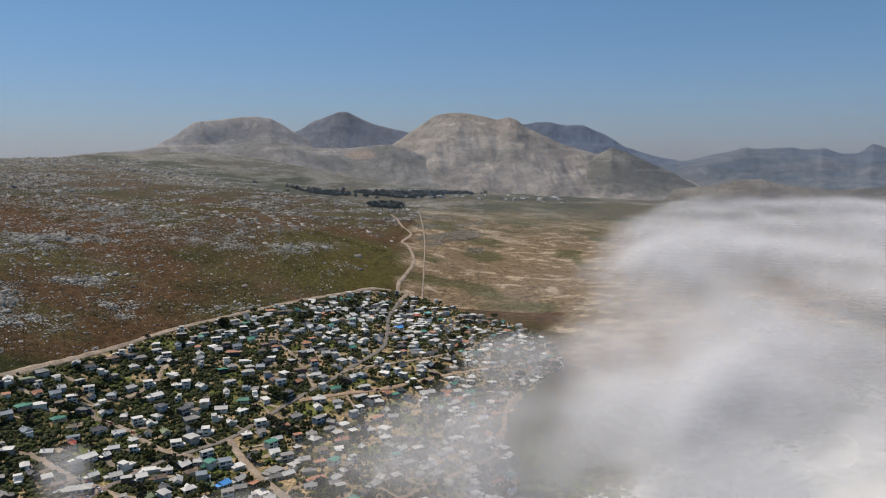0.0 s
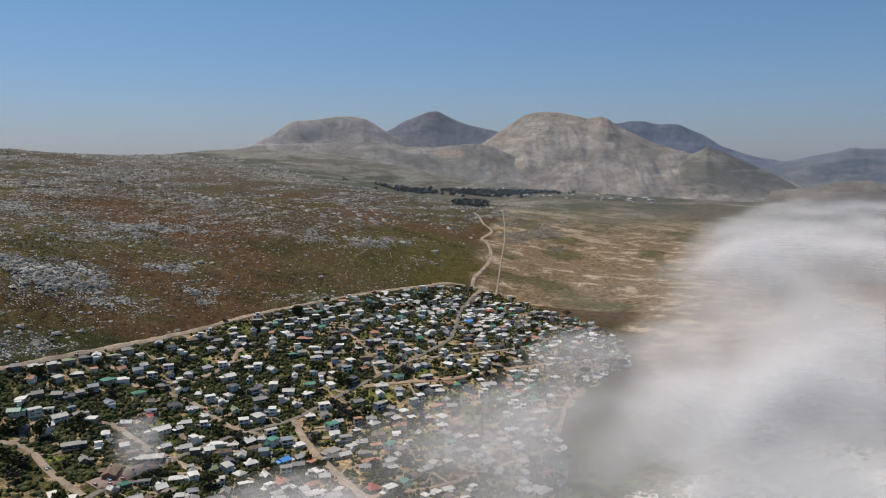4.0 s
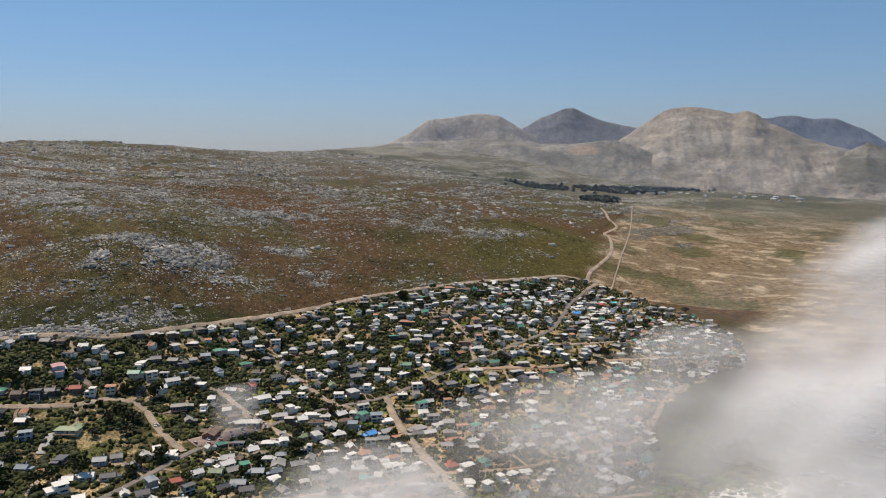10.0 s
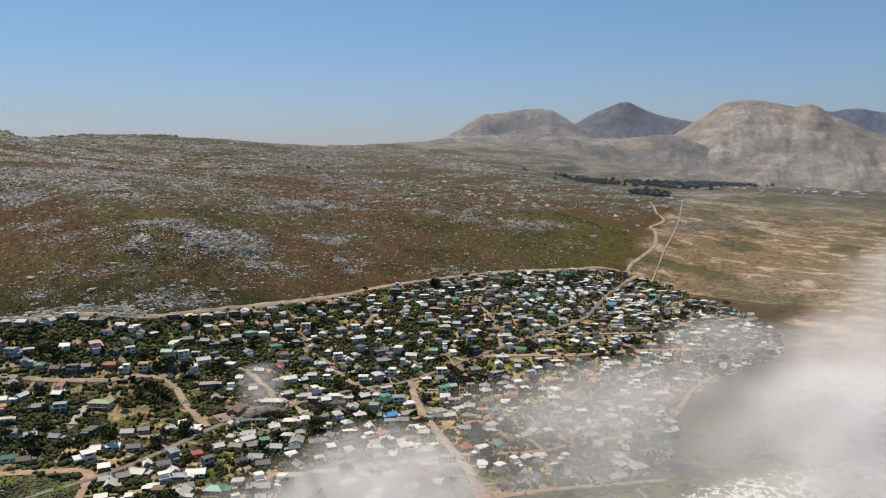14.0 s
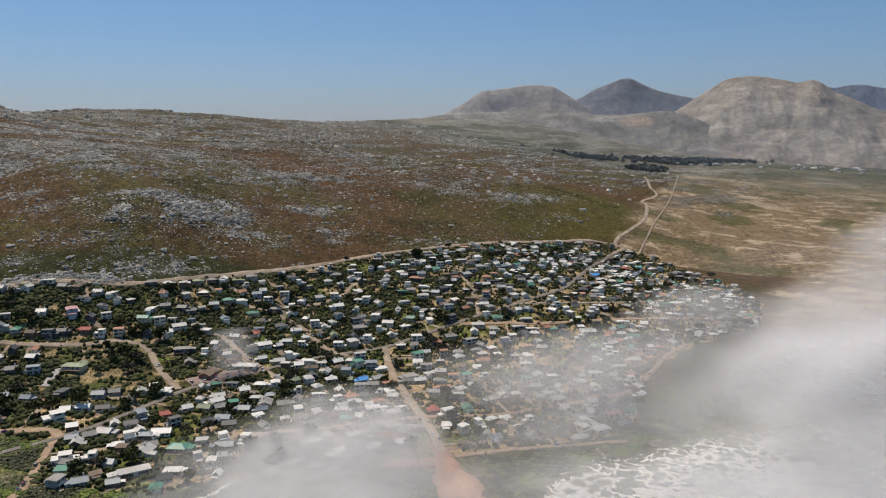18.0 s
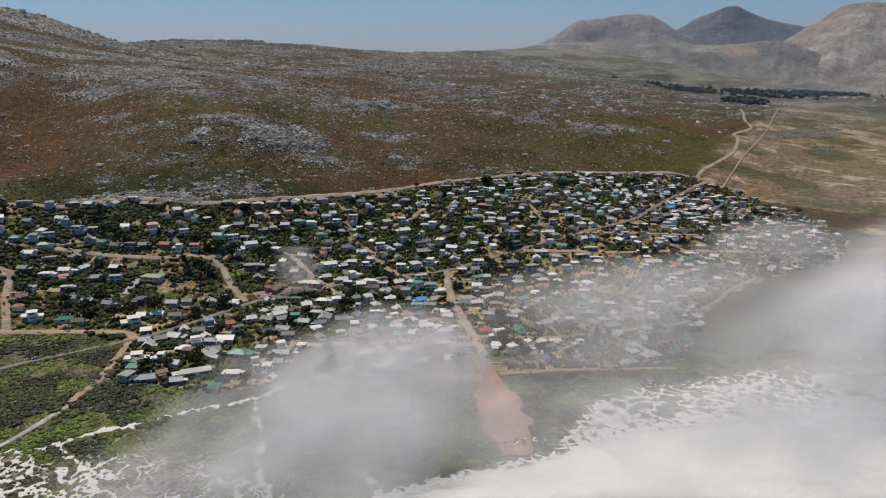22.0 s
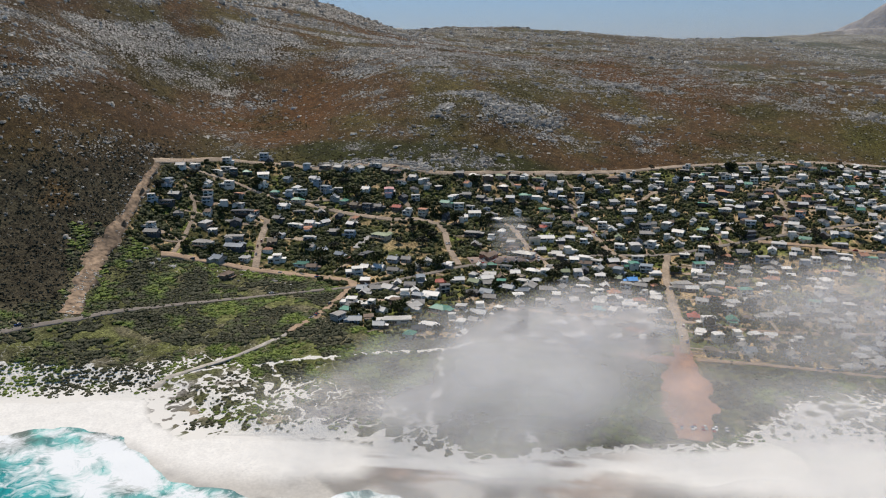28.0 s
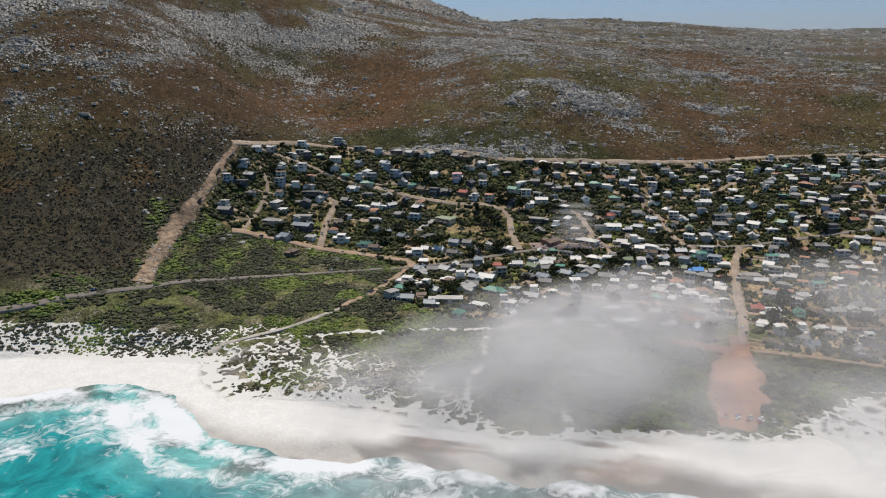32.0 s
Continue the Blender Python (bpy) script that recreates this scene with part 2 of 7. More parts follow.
def cloud_surface(name, uneven, colour):
    """Water droplets in a thin sheet: white, scattering to both sides, as dense as the mesh says."""
    m, n, l = nodes_of(name)
    out = n["Material Output"]
    n.remove(n["Principled BSDF"])
    dens = n.new("ShaderNodeAttribute")
    dens.attribute_name = "wisp"
    geo = n.new("ShaderNodeNewGeometry")
    t = n.new("ShaderNodeTexNoise")
    t.inputs["Scale"].default_value, t.inputs["Detail"].default_value, t.inputs["Roughness"].default_value = 0.018, 3, 0.5
    l.new(geo.outputs["Position"], t.inputs["Vector"])
    span = n.new("ShaderNodeMapRange")
    span.inputs["From Min"].default_value, span.inputs["From Max"].default_value = 0.3, 0.65
    span.inputs["To Min"].default_value, span.inputs["To Max"].default_value = 1 - 0.65 * uneven, 1 + 0.25 * uneven
    l.new(t.outputs["Fac"], span.inputs["Value"])
    mul = n.new("ShaderNodeMath")
    mul.operation, mul.use_clamp = "MULTIPLY", True
    l.new(dens.outputs["Fac"], mul.inputs[0]), l.new(span.outputs["Result"], mul.inputs[1])
    white, through_light, both, clear, mix = (n.new(k) for k in ("ShaderNodeBsdfDiffuse", "ShaderNodeBsdfTranslucent", "ShaderNodeMixShader", "ShaderNodeBsdfTransparent", "ShaderNodeMixShader"))
    white.inputs["Color"].default_value = through_light.inputs["Color"].default_value = (*colour, 1)
    both.inputs[0].default_value = 0.42
    l.new(white.outputs[0], both.inputs[1]), l.new(through_light.outputs[0], both.inputs[2])
    l.new(mul.outputs["Value"], mix.inputs[0])
    l.new(clear.outputs[0], mix.inputs[1]), l.new(both.outputs[0], mix.inputs[2])
    l.new(mix.outputs[0], out.inputs["Surface"])
    return m


LAND = land_surface("open_land")
FAR_LAND = land_surface("mountain_slope", grain=0.09, speck=0.26, bump=0.6)
WATER = water_surface()
CLOUD = cloud_surface("cloud_droplets", 0.75, (0.86, 0.86, 0.87))
HAZE = cloud_surface("haze_droplets", 0.0, (0.72, 0.80, 0.95))
ASPHALT = surface("asphalt", (0.215, 0.185, 0.155), 0.9, grain=0.6, spread=0.15, stain=0.2)
GRAVEL = surface("gravel_road", (0.4, 0.28, 0.185), 0.95, grain=0.7, spread=0.2, stain=0.25)
PALE_GRAVEL = surface("pale_track", (0.38, 0.295, 0.215), 0.95, grain=0.5, spread=0.35, stain=0.35)
RED_SOIL = surface("red_soil", (0.42, 0.235, 0.155), 0.95, grain=0.5, spread=0.2, stain=0.3)
SANDY_PATH = surface("sandy_path", (0.50, 0.455, 0.39), 0.95, grain=0.4, spread=0.3, stain=0.3)
YARD = island_surface("yard_soil", [(0.16, 0.145, 0.12), (0.32, 0.24, 0.165), (0.48, 0.39, 0.29)], 0.95, patch=0.05, own=0.7)
PAVING = surface("brick_paving", (0.30, 0.22, 0.18), 0.9, grain=1.5)
STONE = island_surface("sandstone_boulder", [(0.10, 0.095, 0.085), (0.31, 0.295, 0.265), (0.66, 0.63, 0.57)], 0.9)
SHRUB = island_surface("garden_foliage", [(0.015, 0.019, 0.005), (0.036, 0.044, 0.010), (0.088, 0.096, 0.019)], 0.75, patch=0.06, own=0.4)
DUNE_SHRUB = island_surface("dune_foliage", [(0.036, 0.042, 0.016), (0.068, 0.066, 0.034), (0.080, 0.110, 0.024), (0.165, 0.215, 0.036)], 0.75, patch=0.035, own=0.16, sharp=0.10)
SCRUB = island_surface("hill_scrub", [(0.048, 0.044, 0.022), (0.085, 0.07, 0.032), (0.13, 0.095, 0.042)], 0.9, patch=0.02)
GREY_SCRUB = island_surface("grey_scrub", [(0.062, 0.058, 0.038), (0.088, 0.080, 0.055), (0.12, 0.105, 0.068)], 0.9, patch=0.03)
# pine tones lightened and greyed: distance haze put into the foliage colour
WOODS = island_surface("hazed_pine_foliage", [(0.08, 0.095, 0.09), (0.105, 0.12, 0.112), (0.13, 0.14, 0.125)], 0.85, patch=0.01)
BARK = surface("bark", (0.16, 0.12, 0.09), 0.95, grain=4)
GLASS = surface("window_glass", (0.03, 0.04, 0.05), 0.06, spread=0.0, stain=0.3, bump=0)
FRAME = surface("window_frame_paint", (0.7, 0.7, 0.68), 0.5, bump=0)
TIMBER = surface("weathered_timber", (0.22, 0.16, 0.11), 0.85, grain=3)
WALLS = {
    "white": surface("white_plaster", (0.76, 0.725, 0.645), 0.85, grain=0.8, spread=0.08, stain=0.12),
    "cream": surface("cream_plaster", (0.62, 0.55, 0.43), 0.85, grain=0.8, spread=0.1, stain=0.15),
    "grey": surface("grey_plaster", (0.36, 0.345, 0.315), 0.85, grain=0.8, spread=0.1, stain=0.15),
    "blue": surface("pale_blue_boards", (0.40, 0.45, 0.50), 0.75, grain=1.2, spread=0.1, stain=0.15),
    "pink": surface("pink_plaster", (0.62, 0.36, 0.36), 0.85, grain=0.8, spread=0.1, stain=0.12),
    "brown": surface("timber_cladding", (0.17, 0.12, 0.085), 0.85, grain=2.5, spread=0.25),
    "dark": surface("charcoal_boards", (0.08, 0.08, 0.085), 0.8, grain=2.0, spread=0.2),
    "brick": surface("red_face_brick", (0.33, 0.15, 0.10), 0.9, grain=2.0, spread=0.2),
}
ROOFS = {
    "white": surface("white_sheet_roof", (0.72, 0.695, 0.64), 0.5, grain=0.7, spread=0.06, stain=0.12),
    "pale": surface("pale_grey_sheet_roof", (0.51, 0.49, 0.45), 0.5, grain=0.7, spread=0.1, stain=0.2),
    "grey": surface("weathered_fibre_roof", (0.30, 0.285, 0.26), 0.7, grain=0.7, spread=0.14, stain=0.25),
    "slate": surface("dark_slate_roof", (0.085, 0.085, 0.088), 0.55, grain=0.9, spread=0.15, stain=0.2),
    "bluegrey": surface("blue_grey_sheet_roof", (0.235, 0.27, 0.30), 0.5, grain=0.7, spread=0.1, stain=0.2),
    "green": surface("green_sheet_roof", (0.07, 0.25, 0.17), 0.5, grain=0.7, spread=0.1, stain=0.2),
    "olive": surface("olive_sheet_roof", (0.25, 0.30, 0.17), 0.6, grain=0.7, spread=0.1, stain=0.2),
    "red": surface("red_tile_roof", (0.42, 0.10, 0.065), 0.7, grain=0.9, spread=0.15, stain=0.2),
    "terracotta": surface("terracotta_tile_roof", (0.46, 0.22, 0.13), 0.75, grain=0.9, spread=0.15, stain=0.2),
    "brown": surface("brown_tile_roof", (0.20, 0.14, 0.10), 0.8, grain=0.9, spread=0.18, stain=0.2),
    "thatch": surface("old_thatch", (0.24, 0.20, 0.15), 0.95, grain=2.0, spread=0.3, stain=0.25),
    "sky": surface("bright_blue_sheet_roof", (0.10, 0.36, 0.78), 0.45, grain=0.7, spread=0.06, stain=0.1),
    "turquoise": surface("turquoise_sheet_roof", (0.14, 0.48, 0.46), 0.5, grain=0.7, spread=0.08, stain=0.12),
    "pink": surface("faded_pink_roof", (0.55, 0.30, 0.29), 0.7, grain=0.9, spread=0.12, stain=0.2),
}


# ---- mesh tools ----
def mesh_of(name, verts, faces, materials, index=None, shade=False):
    me = bpy.data.meshes.new(name)
    me.from_pydata([tuple(v) for v in verts], [], faces)
    for m in materials:
        me.materials.append(m)
    if index is not None:
        me.polygons.foreach_set("material_index", index)
    if shade:
        me.polygons.foreach_set("use_smooth", [True] * len(me.polygons))
    me.update()
    return me


def grid_mesh(name, x, y, z, material, keep=None):
    """A sheet over arrays x, y, z of one shape; keep: which cells to make."""
    rows, cols = x.shape
    k = np.arange(rows * cols).reshape(rows, cols)
    quads = np.stack([k[:-1, :-1], k[:-1, 1:], k[1:, 1:], k[1:, :-1]], -1).reshape(-1, 4)
    if keep is not None:
        quads = quads[keep.ravel()]
    me = bpy.data.meshes.new(name)
    me.vertices.add(rows * cols)
    me.vertices.foreach_set("co", np.stack([x, y, z], -1).astype(np.float32).ravel())
    me.loops.add(len(quads) * 4)
    me.loops.foreach_set("vertex_index", quads.astype(np.int32).ravel())
    me.polygons.add(len(quads))
    me.polygons.foreach_set("loop_start", np.arange(0, len(quads) * 4, 4, dtype=np.int32))
    me.polygons.foreach_set("use_smooth", np.ones(len(quads), bool))
    me.materials.append(material)
    me.update()
    me.validate()
    return me


def store_colour(me, name, rgb):
    a = me.attributes.new(name, "FLOAT_COLOR", "POINT")
    a.data.foreach_set("color", np.concatenate([rgb, np.ones((*rgb.shape[:-1], 1))], -1).astype(np.float32).ravel())


def store_value(me, name, values):
    a = me.attributes.new(name, "FLOAT", "POINT")
    a.data.foreach_set("value", values.astype(np.float32).ravel())


def soup(name, verts, faces_per, count, material):
    """Many alike loose pieces in one mesh: verts (count, n, 3) and one piece's triangles or quads."""
    n = verts.shape[1]
    f = np.asarray(faces_per)
    all_faces = (f[None] + (np.arange(count) * n)[:, None, None]).reshape(-1, f.shape[1])
    me = bpy.data.meshes.new(name)
    me.vertices.add(count * n)
    me.vertices.foreach_set("co", verts.astype(np.float32).ravel())
    me.loops.add(all_faces.size)
    me.loops.foreach_set("vertex_index", all_faces.astype(np.int32).ravel())
    me.polygons.add(len(all_faces))
    me.polygons.foreach_set("loop_start", np.arange(0, all_faces.size, f.shape[1], dtype=np.int32))
    me.materials.append(material)
    me.update()
    me.validate()
    return me


# ---- terrain ----
PLAN = 1.35  # metres to a unit of the plan


def vnoise(x, y, seed=0):
    """Smooth lattice noise in -1..1 for arrays."""
    xi, yi = np.floor(x).astype(np.int64), np.floor(y).astype(np.int64)
    fx, fy = x - xi, y - yi
    fx, fy = fx * fx * (3 - 2 * fx), fy * fy * (3 - 2 * fy)

    def h(a, b):
        n = (a * 374761393 + b * 668265263 + seed * 144665077) & 0x7FFFFFFF
        n = ((n ^ (n >> 13)) * 1274126177) & 0x7FFFFFFF
        n = ((n ^ (n >> 15)) * 668265263) & 0x7FFFFFFF
        return (n & 0xFFFFFF) / float(0x7FFFFF) - 1.0

    a, b, c, d = h(xi, yi), h(xi + 1, yi), h(xi, yi + 1), h(xi + 1, yi + 1)
    return (a * (1 - fx) + b * fx) * (1 - fy) + (c * (1 - fx) + d * fx) * fy


def fbm(x, y, size, octaves=4, seed=0, gain=0.5):
    out, amp, total = 0.0, 1.0, 0.0
    for k in range(octaves):
        out = out + amp * vnoise(x / size, y / size, seed + 17 * k)
        total, amp, size = total + amp, amp * gain, size * 0.5
    return out / total


def smooth(a, b, v):
    u = np.clip((v - a) / (b - a), 0, 1)
    return u * u * (3 - 2 * u)


# the coast, from the near bay round to the far shore; land lies on its left
COAST = [(-420, -900), (-300, -300), (-215, -40), (-186, 20), (-186, 52), (-178, 78), (-160, 95), (-120, 99), (-96, 106), (-72, 128), (-55, 158), (-28, 180), (12, 224), (62, 262), (150, 315),
         (255, 390), (390, 485), (540, 640), (900, 1000), (1500, 1800), (1900, 3200), (2300, 5200)]
# where the beach meets the first growth
GROWTH = [(-440, -900), (-335, -300), (-262, -40), (-232, 40), (-222, 62), (-205, 84), (-191, 107), (-178, 121), (-159, 116), (-135, 121), (-112, 146), (-93, 170), (-69, 184), (-51, 198), (-38, 215), (-19, 251), (-4, 270),
          (10, 291), (25, 315), (43, 333), (66, 358), (90, 384), (118, 405), (170, 450), (260, 520), (400, 640), (700, 960), (1300, 1800), (1700, 3200), (2100, 5200)]


def off_line(x, y, line):
    """Distance from a line on the plan, positive on its left."""
    best = np.full(np.shape(x), 1e9)
    sign = np.ones(np.shape(x))
    for (ax, ay), (bx, by) in zip(line, line[1:]):
        dx, dy = bx - ax, by - ay
        u = np.clip(((x - ax) * dx + (y - ay) * dy) / (dx * dx + dy * dy), 0, 1)
        d = np.hypot(x - ax - u * dx, y - ay - u * dy)
        side = np.where(dx * (y - ay) - dy * (x - ax) >= 0, 1.0, -1.0)
        sign = np.where(d < best - 1e-6, side, sign)
        best = np.minimum(best, d)
    return best * sign


def inland(x, y):
    """Metres from the coast, positive on land."""
    return off_line(x, y, COAST)


def lace_width(x, y):
    """How far the bare sand reaches in among the growth, along the shore."""
    return np.interp(x + y, [-400, -192, -84, -40, 60, 110, 150, 290, 330, 360, 480, 800], [22, 22, 26, 44, 46, 28, 4, 4, 26, 42, 46, 60])


SLOPES = [(-340, 60, 110, 13), (-330, 170, 110, -37), (-250, 250, 100, 14), (-450, 220, 120, 1), (-360, 330, 110, -11), (-250, 380, 110, -1), 
        (-130, 450, 120, -4), (-40, 560, 140, -8), (-480, 370, 120, 57), (-380, 480, 110, 16), (-270, 520, 110, -15), (-430, 600, 110, 28), 
        (-330, 650, 120, -24), (-210, 680, 140, 55), (-560, 500, 130, 56), (-600, 330, 140, -159), (-560, 150, 140, 102), (-520, 780, 150, 14), 
        (-390, 830, 150, 9), (-270, 960, 170, 52), (-130, 860, 150, -45), (-700, 620, 170, 20), (-780, 420, 190, 84), (-800, 200, 200, 146), 
        (-700, 900, 220, 89)]
RIDGES = [(-120, 1250, 250, -13), (-400, 1250, 260, 49), (-800, 1250, 300, -11), (-1150, 500, 280, 69), (-1180, 150, 280, 55), (-1200, 850, 300, 44), 
        (-1200, 1250, 320, 104), (-1700, 700, 400, 98), (-1500, 1700, 420, 73), (-1050, 1700, 380, 29), (-1100, 2200, 420, 88), (-600, 1700, 340, 55), 
        (-180, 1800, 340, 32), (-550, 2250, 380, -60), (-900, 2700, 450, 161), (0, 2500, 420, 38), (450, 1100, 300, 5), (500, 1900, 420, -6), 
        (900, 2700, 600, 19), (-700, -150, 300, 24)]
SHOULDERS = [(-1200, -300, 350, 79), (-1130, 320, 150, 29), (-1060, 660, 140, 40), (-1190, 1120, 200, 4),
          (-700, 620, 170, -5), (-1060, 660, 140, 11), (-1150, 500, 280, -9), (-1130, 320, 150, -9), (-1190, 1120, 200, 3), (-700, 900, 220, -6),
          (-780, 420, 190, -17), (-900, 560, 120, -9), (-850, 980, 150, -8), (-1000, 620, 90, 20), (-1050, 1000, 150, -5), (-412, 518, 30, 7), (-440, 722, 34, 4)]


def lie(x, y):
    """The broad lie of the land: beach, dunes and hills."""
    x, y = np.asarray(x, float), np.asarray(y, float)
    s = inland(x, y)
    z = np.where(s < 0, np.maximum(s * 0.06, -8), 3.2 * smooth(0, 45, s) + 5 * smooth(40, 120, s))
    for cx, cy, sigma, rise in SLOPES + RIDGES + SHOULDERS:
        z = z + rise * np.exp(-((x - cx) ** 2 + (y - cy) ** 2) / (2 * sigma * sigma))
    return np.where(s < 150, np.minimum(z, np.maximum(0.08 * s + 0.3 * np.maximum(s - 42, 0), -8)), np.maximum(z, 3.5))


# the edge of the village, on the plan
VILLAGE = [(-440, 218), (-450, 245), (-453, 272), (-438, 309), (-411, 338), (-400, 364), (-372, 397), (-354, 414), (-334, 458), (-300, 543),
           (-269, 607), (-218, 684), (-196, 739), (-168, 866), (-121, 950), (-79, 955), (-39, 940), (4, 909), (43, 858), (70, 800),
           (75, 690), (30, 596), (11, 519), (22, 470), (22, 412), (-5, 385), (-42, 350), (-62, 325), (-90, 300), (-130, 265), (-150, 238),
           (-205, 224), (-236, 258), (-280, 250), (-322, 213), (-338, 184), (-363, 165), (-397, 188)]


def within(x, y, ring):
    """Whether points lie inside a ring of corners."""
    inside = np.zeros(np.shape(x), bool)
    for (ax, ay), (bx, by) in zip(ring, ring[1:] + ring[:1]):
        cross = (ay > y) != (by > y)
        at = ax + (y - ay) / (by - ay if by != ay else 1e-9) * (bx - ax)
        inside ^= cross & (x < at)
    return inside


# rocky places: centre, half lengths along and across, heading in degrees, strength
KNOLLS = [(-401, 543, 46, 20, 78, 1), (-425, 492, 27, 18, 45, 0.9), (-437, 519, 46, 7, 61, 0.8), (-356, 558, 17, 8, 69, 0.9), (-363, 682, 34, 7, 63, 0.8), (-319, 639, 16, 14, 55, 0.8), (-483, 449, 19, 9, 22, 0.45),
          (-442, 425, 18, 12, 34, 0.4), (-390, 468, 58, 13, 54, 0.34), (-423, 388, 17, 4, 39, 0.75), (-363, 452, 30, 8, 56, 0.85), (-244, 682, 23, 6, 40, 0.6), (-391, 386, 22, 4, 45, 0.7), (-349, 560, 23, 10, 68, 0.6)]
LEDGES = [(-642, 554, 47, 38, 49, 0.9), (-566, 559, 31, 33, 43, 0.9), (-517, 549, 30, 15, 50, 0.8), (-597, 493, 25, 9, 19, 0.7), (-554, 702, 76, 43, 91, 0.7), (-705, 744, 284, 14, 103, 0.6), (-455, 754, 50, 19, 73, 0.95),
          (-461, 657, 33, 11, 84, 0.6), (-480, 593, 36, 7, 84, 0.6), (-529, 464, 17, 5, 12, 0.7), (-537, 495, 27, 6, 18, 0.35), (-423, 802, 15, 11, 56, 0.8), (-438, 719, 69, 14, 81, 0.6), (-425, 842, 40, 30, 63, 0.55)]
FAR_LEDGES = [(-730, 1258, 59, 60, 89, 0.7), (-477, 1001, 159, 60, 102, 0.6), (-400, 1015, 313, 60, 79, 0.38), (-344, 897, 54, 13, 61, 0.65), (-301, 906, 39, 12, 64, 0.65), (-240, 1003, 74, 13, 69, 0.75), (-299, 1077, 121, 28, 84, 0.55),
              (-229, 1324, 54, 31, 71, 0.5), (-180, 984, 15, 7, 62, 0.6), (-366, 1437, 85, 49, 67, 0.45)]
CRAGS = [(-508, 126, 30, 8, 104, 0.85), (-483, 139, 15, 7, 105, 0.65), (-455, 73, 22, 11, 82, 0.85), (-434, 73, 16, 8, 84, 0.45), (-463, 160, 15, 6, 107, 0.5), (-453, 190, 29, 6, 108, 0.5), (-674, 329, 46, 12, 109, 0.85),
         (-646, 369, 34, 18, 81, 0.95), (-503, 298, 25, 23, 107, 0.35), (-691, 292, 63, 10, 123, 0.9), (-569, 181, 48, 9, 140, 0.8), (-623, 492, 37, 16, 28, 0.8), (-541, 458, 25, 10, 12, 0.5), (-523, 94, 35, 8, 87, 0.85), (-638, 413, 25, 24, 51, 0.3)]


def bedding(x, y, stretch, size, octaves, seed):
    """Noise drawn out along the beds of rock, which follow the slope round the hill."""
    north = fbm((0.4 * x + 0.92 * y) * stretch, 0.92 * x - 0.4 * y, size, octaves, seed)
    west = fbm((-0.4 * x + 0.92 * y) * stretch, 0.92 * x + 0.4 * y, size, octaves, seed)
    turn = smooth(480, 300, y)
    return (north * (1 - turn) + west * turn) / np.sqrt(turn ** 2 + (1 - turn) ** 2)


def rockiness(x, y, z):
    """How much bare sandstone shows, 0..1."""
    bands = bedding(x, y, 0.3, 34, 4, 5)
    high = smooth(128, 152, z + 16 * fbm(x, y, 160, 3, 8))
    r = high * (0.1 + 0.85 * smooth(-0.22, 0.12, bands))
    r = np.maximum(r, 0.9 * smooth(260, 700, np.hypot(x + 250, y - 450) - 350) * smooth(-0.12, 0.3, bands) * (x < 0))
    torn = 0.3 + 0.7 * smooth(-0.35, 0.25, fbm(x, y, 13, 3, 12))
    for cx, cy, a, b, heading, s in KNOLLS + LEDGES + FAR_LEDGES + CRAGS:
        along, side = math.cos(radians(heading)), math.sin(radians(heading))
        u, v = (x - cx) * along + (y - cy) * side, (y - cy) * along - (x - cx) * side
        d = (u / (a * 1.3)) ** 2 + (v / (b * 1.35 + 2)) ** 2
        r = np.maximum(r, s * np.exp(-d ** 1.5 * 0.7) * torn * 1.15)
    gully = np.exp(-(((x + 545) * 0.5 + (y - 395) * 0.87) / 24) ** 2) * smooth(-760, -640, x)
    r = r * (1 - 0.9 * gully)
    return np.clip(r, 0, 1) * (inland(x, y) > 120)


def ground(x, y):
    """The height of the ground, with its hummocks and ledges."""
    x, y = np.asarray(x, float), np.asarray(y, float)
    z = lie(x, y)
    settled = within(x, y, VILLAGE) | ((np.abs(x + 110) < 40) & (y > 940) & (y < 1700))
    wild = np.where(settled, 0.0, 1.0) * smooth(60, 130, inland(x, y))
    rock = rockiness(x, y, z)
    ledge = np.abs(bedding(x, y, 0.4, 17, 3, 31))
    far = smooth(700, 1600, np.hypot(x, y))
    z = z + wild * (fbm(x, y, 70, 4, 21) * (2.2 + 2.5 * far) + rock * (4.0 + 2 * far) * (0.3 - ledge))
    dune = smooth(-4, 14, off_line(x, y, GROWTH)) * (1 - smooth(110, 170, inland(x, y))) * (~settled)
    return z + dune * 1.3 * fbm(x, y, 16, 3, 44)


def spread(lo, hi, step, first, last, grow_lo, grow_hi):
    """Ticks with an even step between lo and hi that widen outwards to first and last."""
    mid = list(np.arange(lo, hi, step))
    left, s = [lo], step
    while left[-1] > first:
        s *= 1 + grow_lo
        left.append(left[-1] - s)
    right, s = [mid[-1]], step
    while right[-1] < last:
        s *= 1 + grow_hi
        right.append(right[-1] + s)
    return np.array(left[:0:-1] + mid + right[1:])


def mixed(a, b, f):
    return a * (1 - f[..., None]) + np.asarray(b) * f[..., None]


def shore_strip(x, y):
    """The belt of dunes and coastal bushes behind the beach."""
    return smooth(14, -6, inland(x, y) - np.interp(y, [40, 110, 135, 226, 300], [90, 112, 180, 215, 165])) * smooth(-260, -240, y)


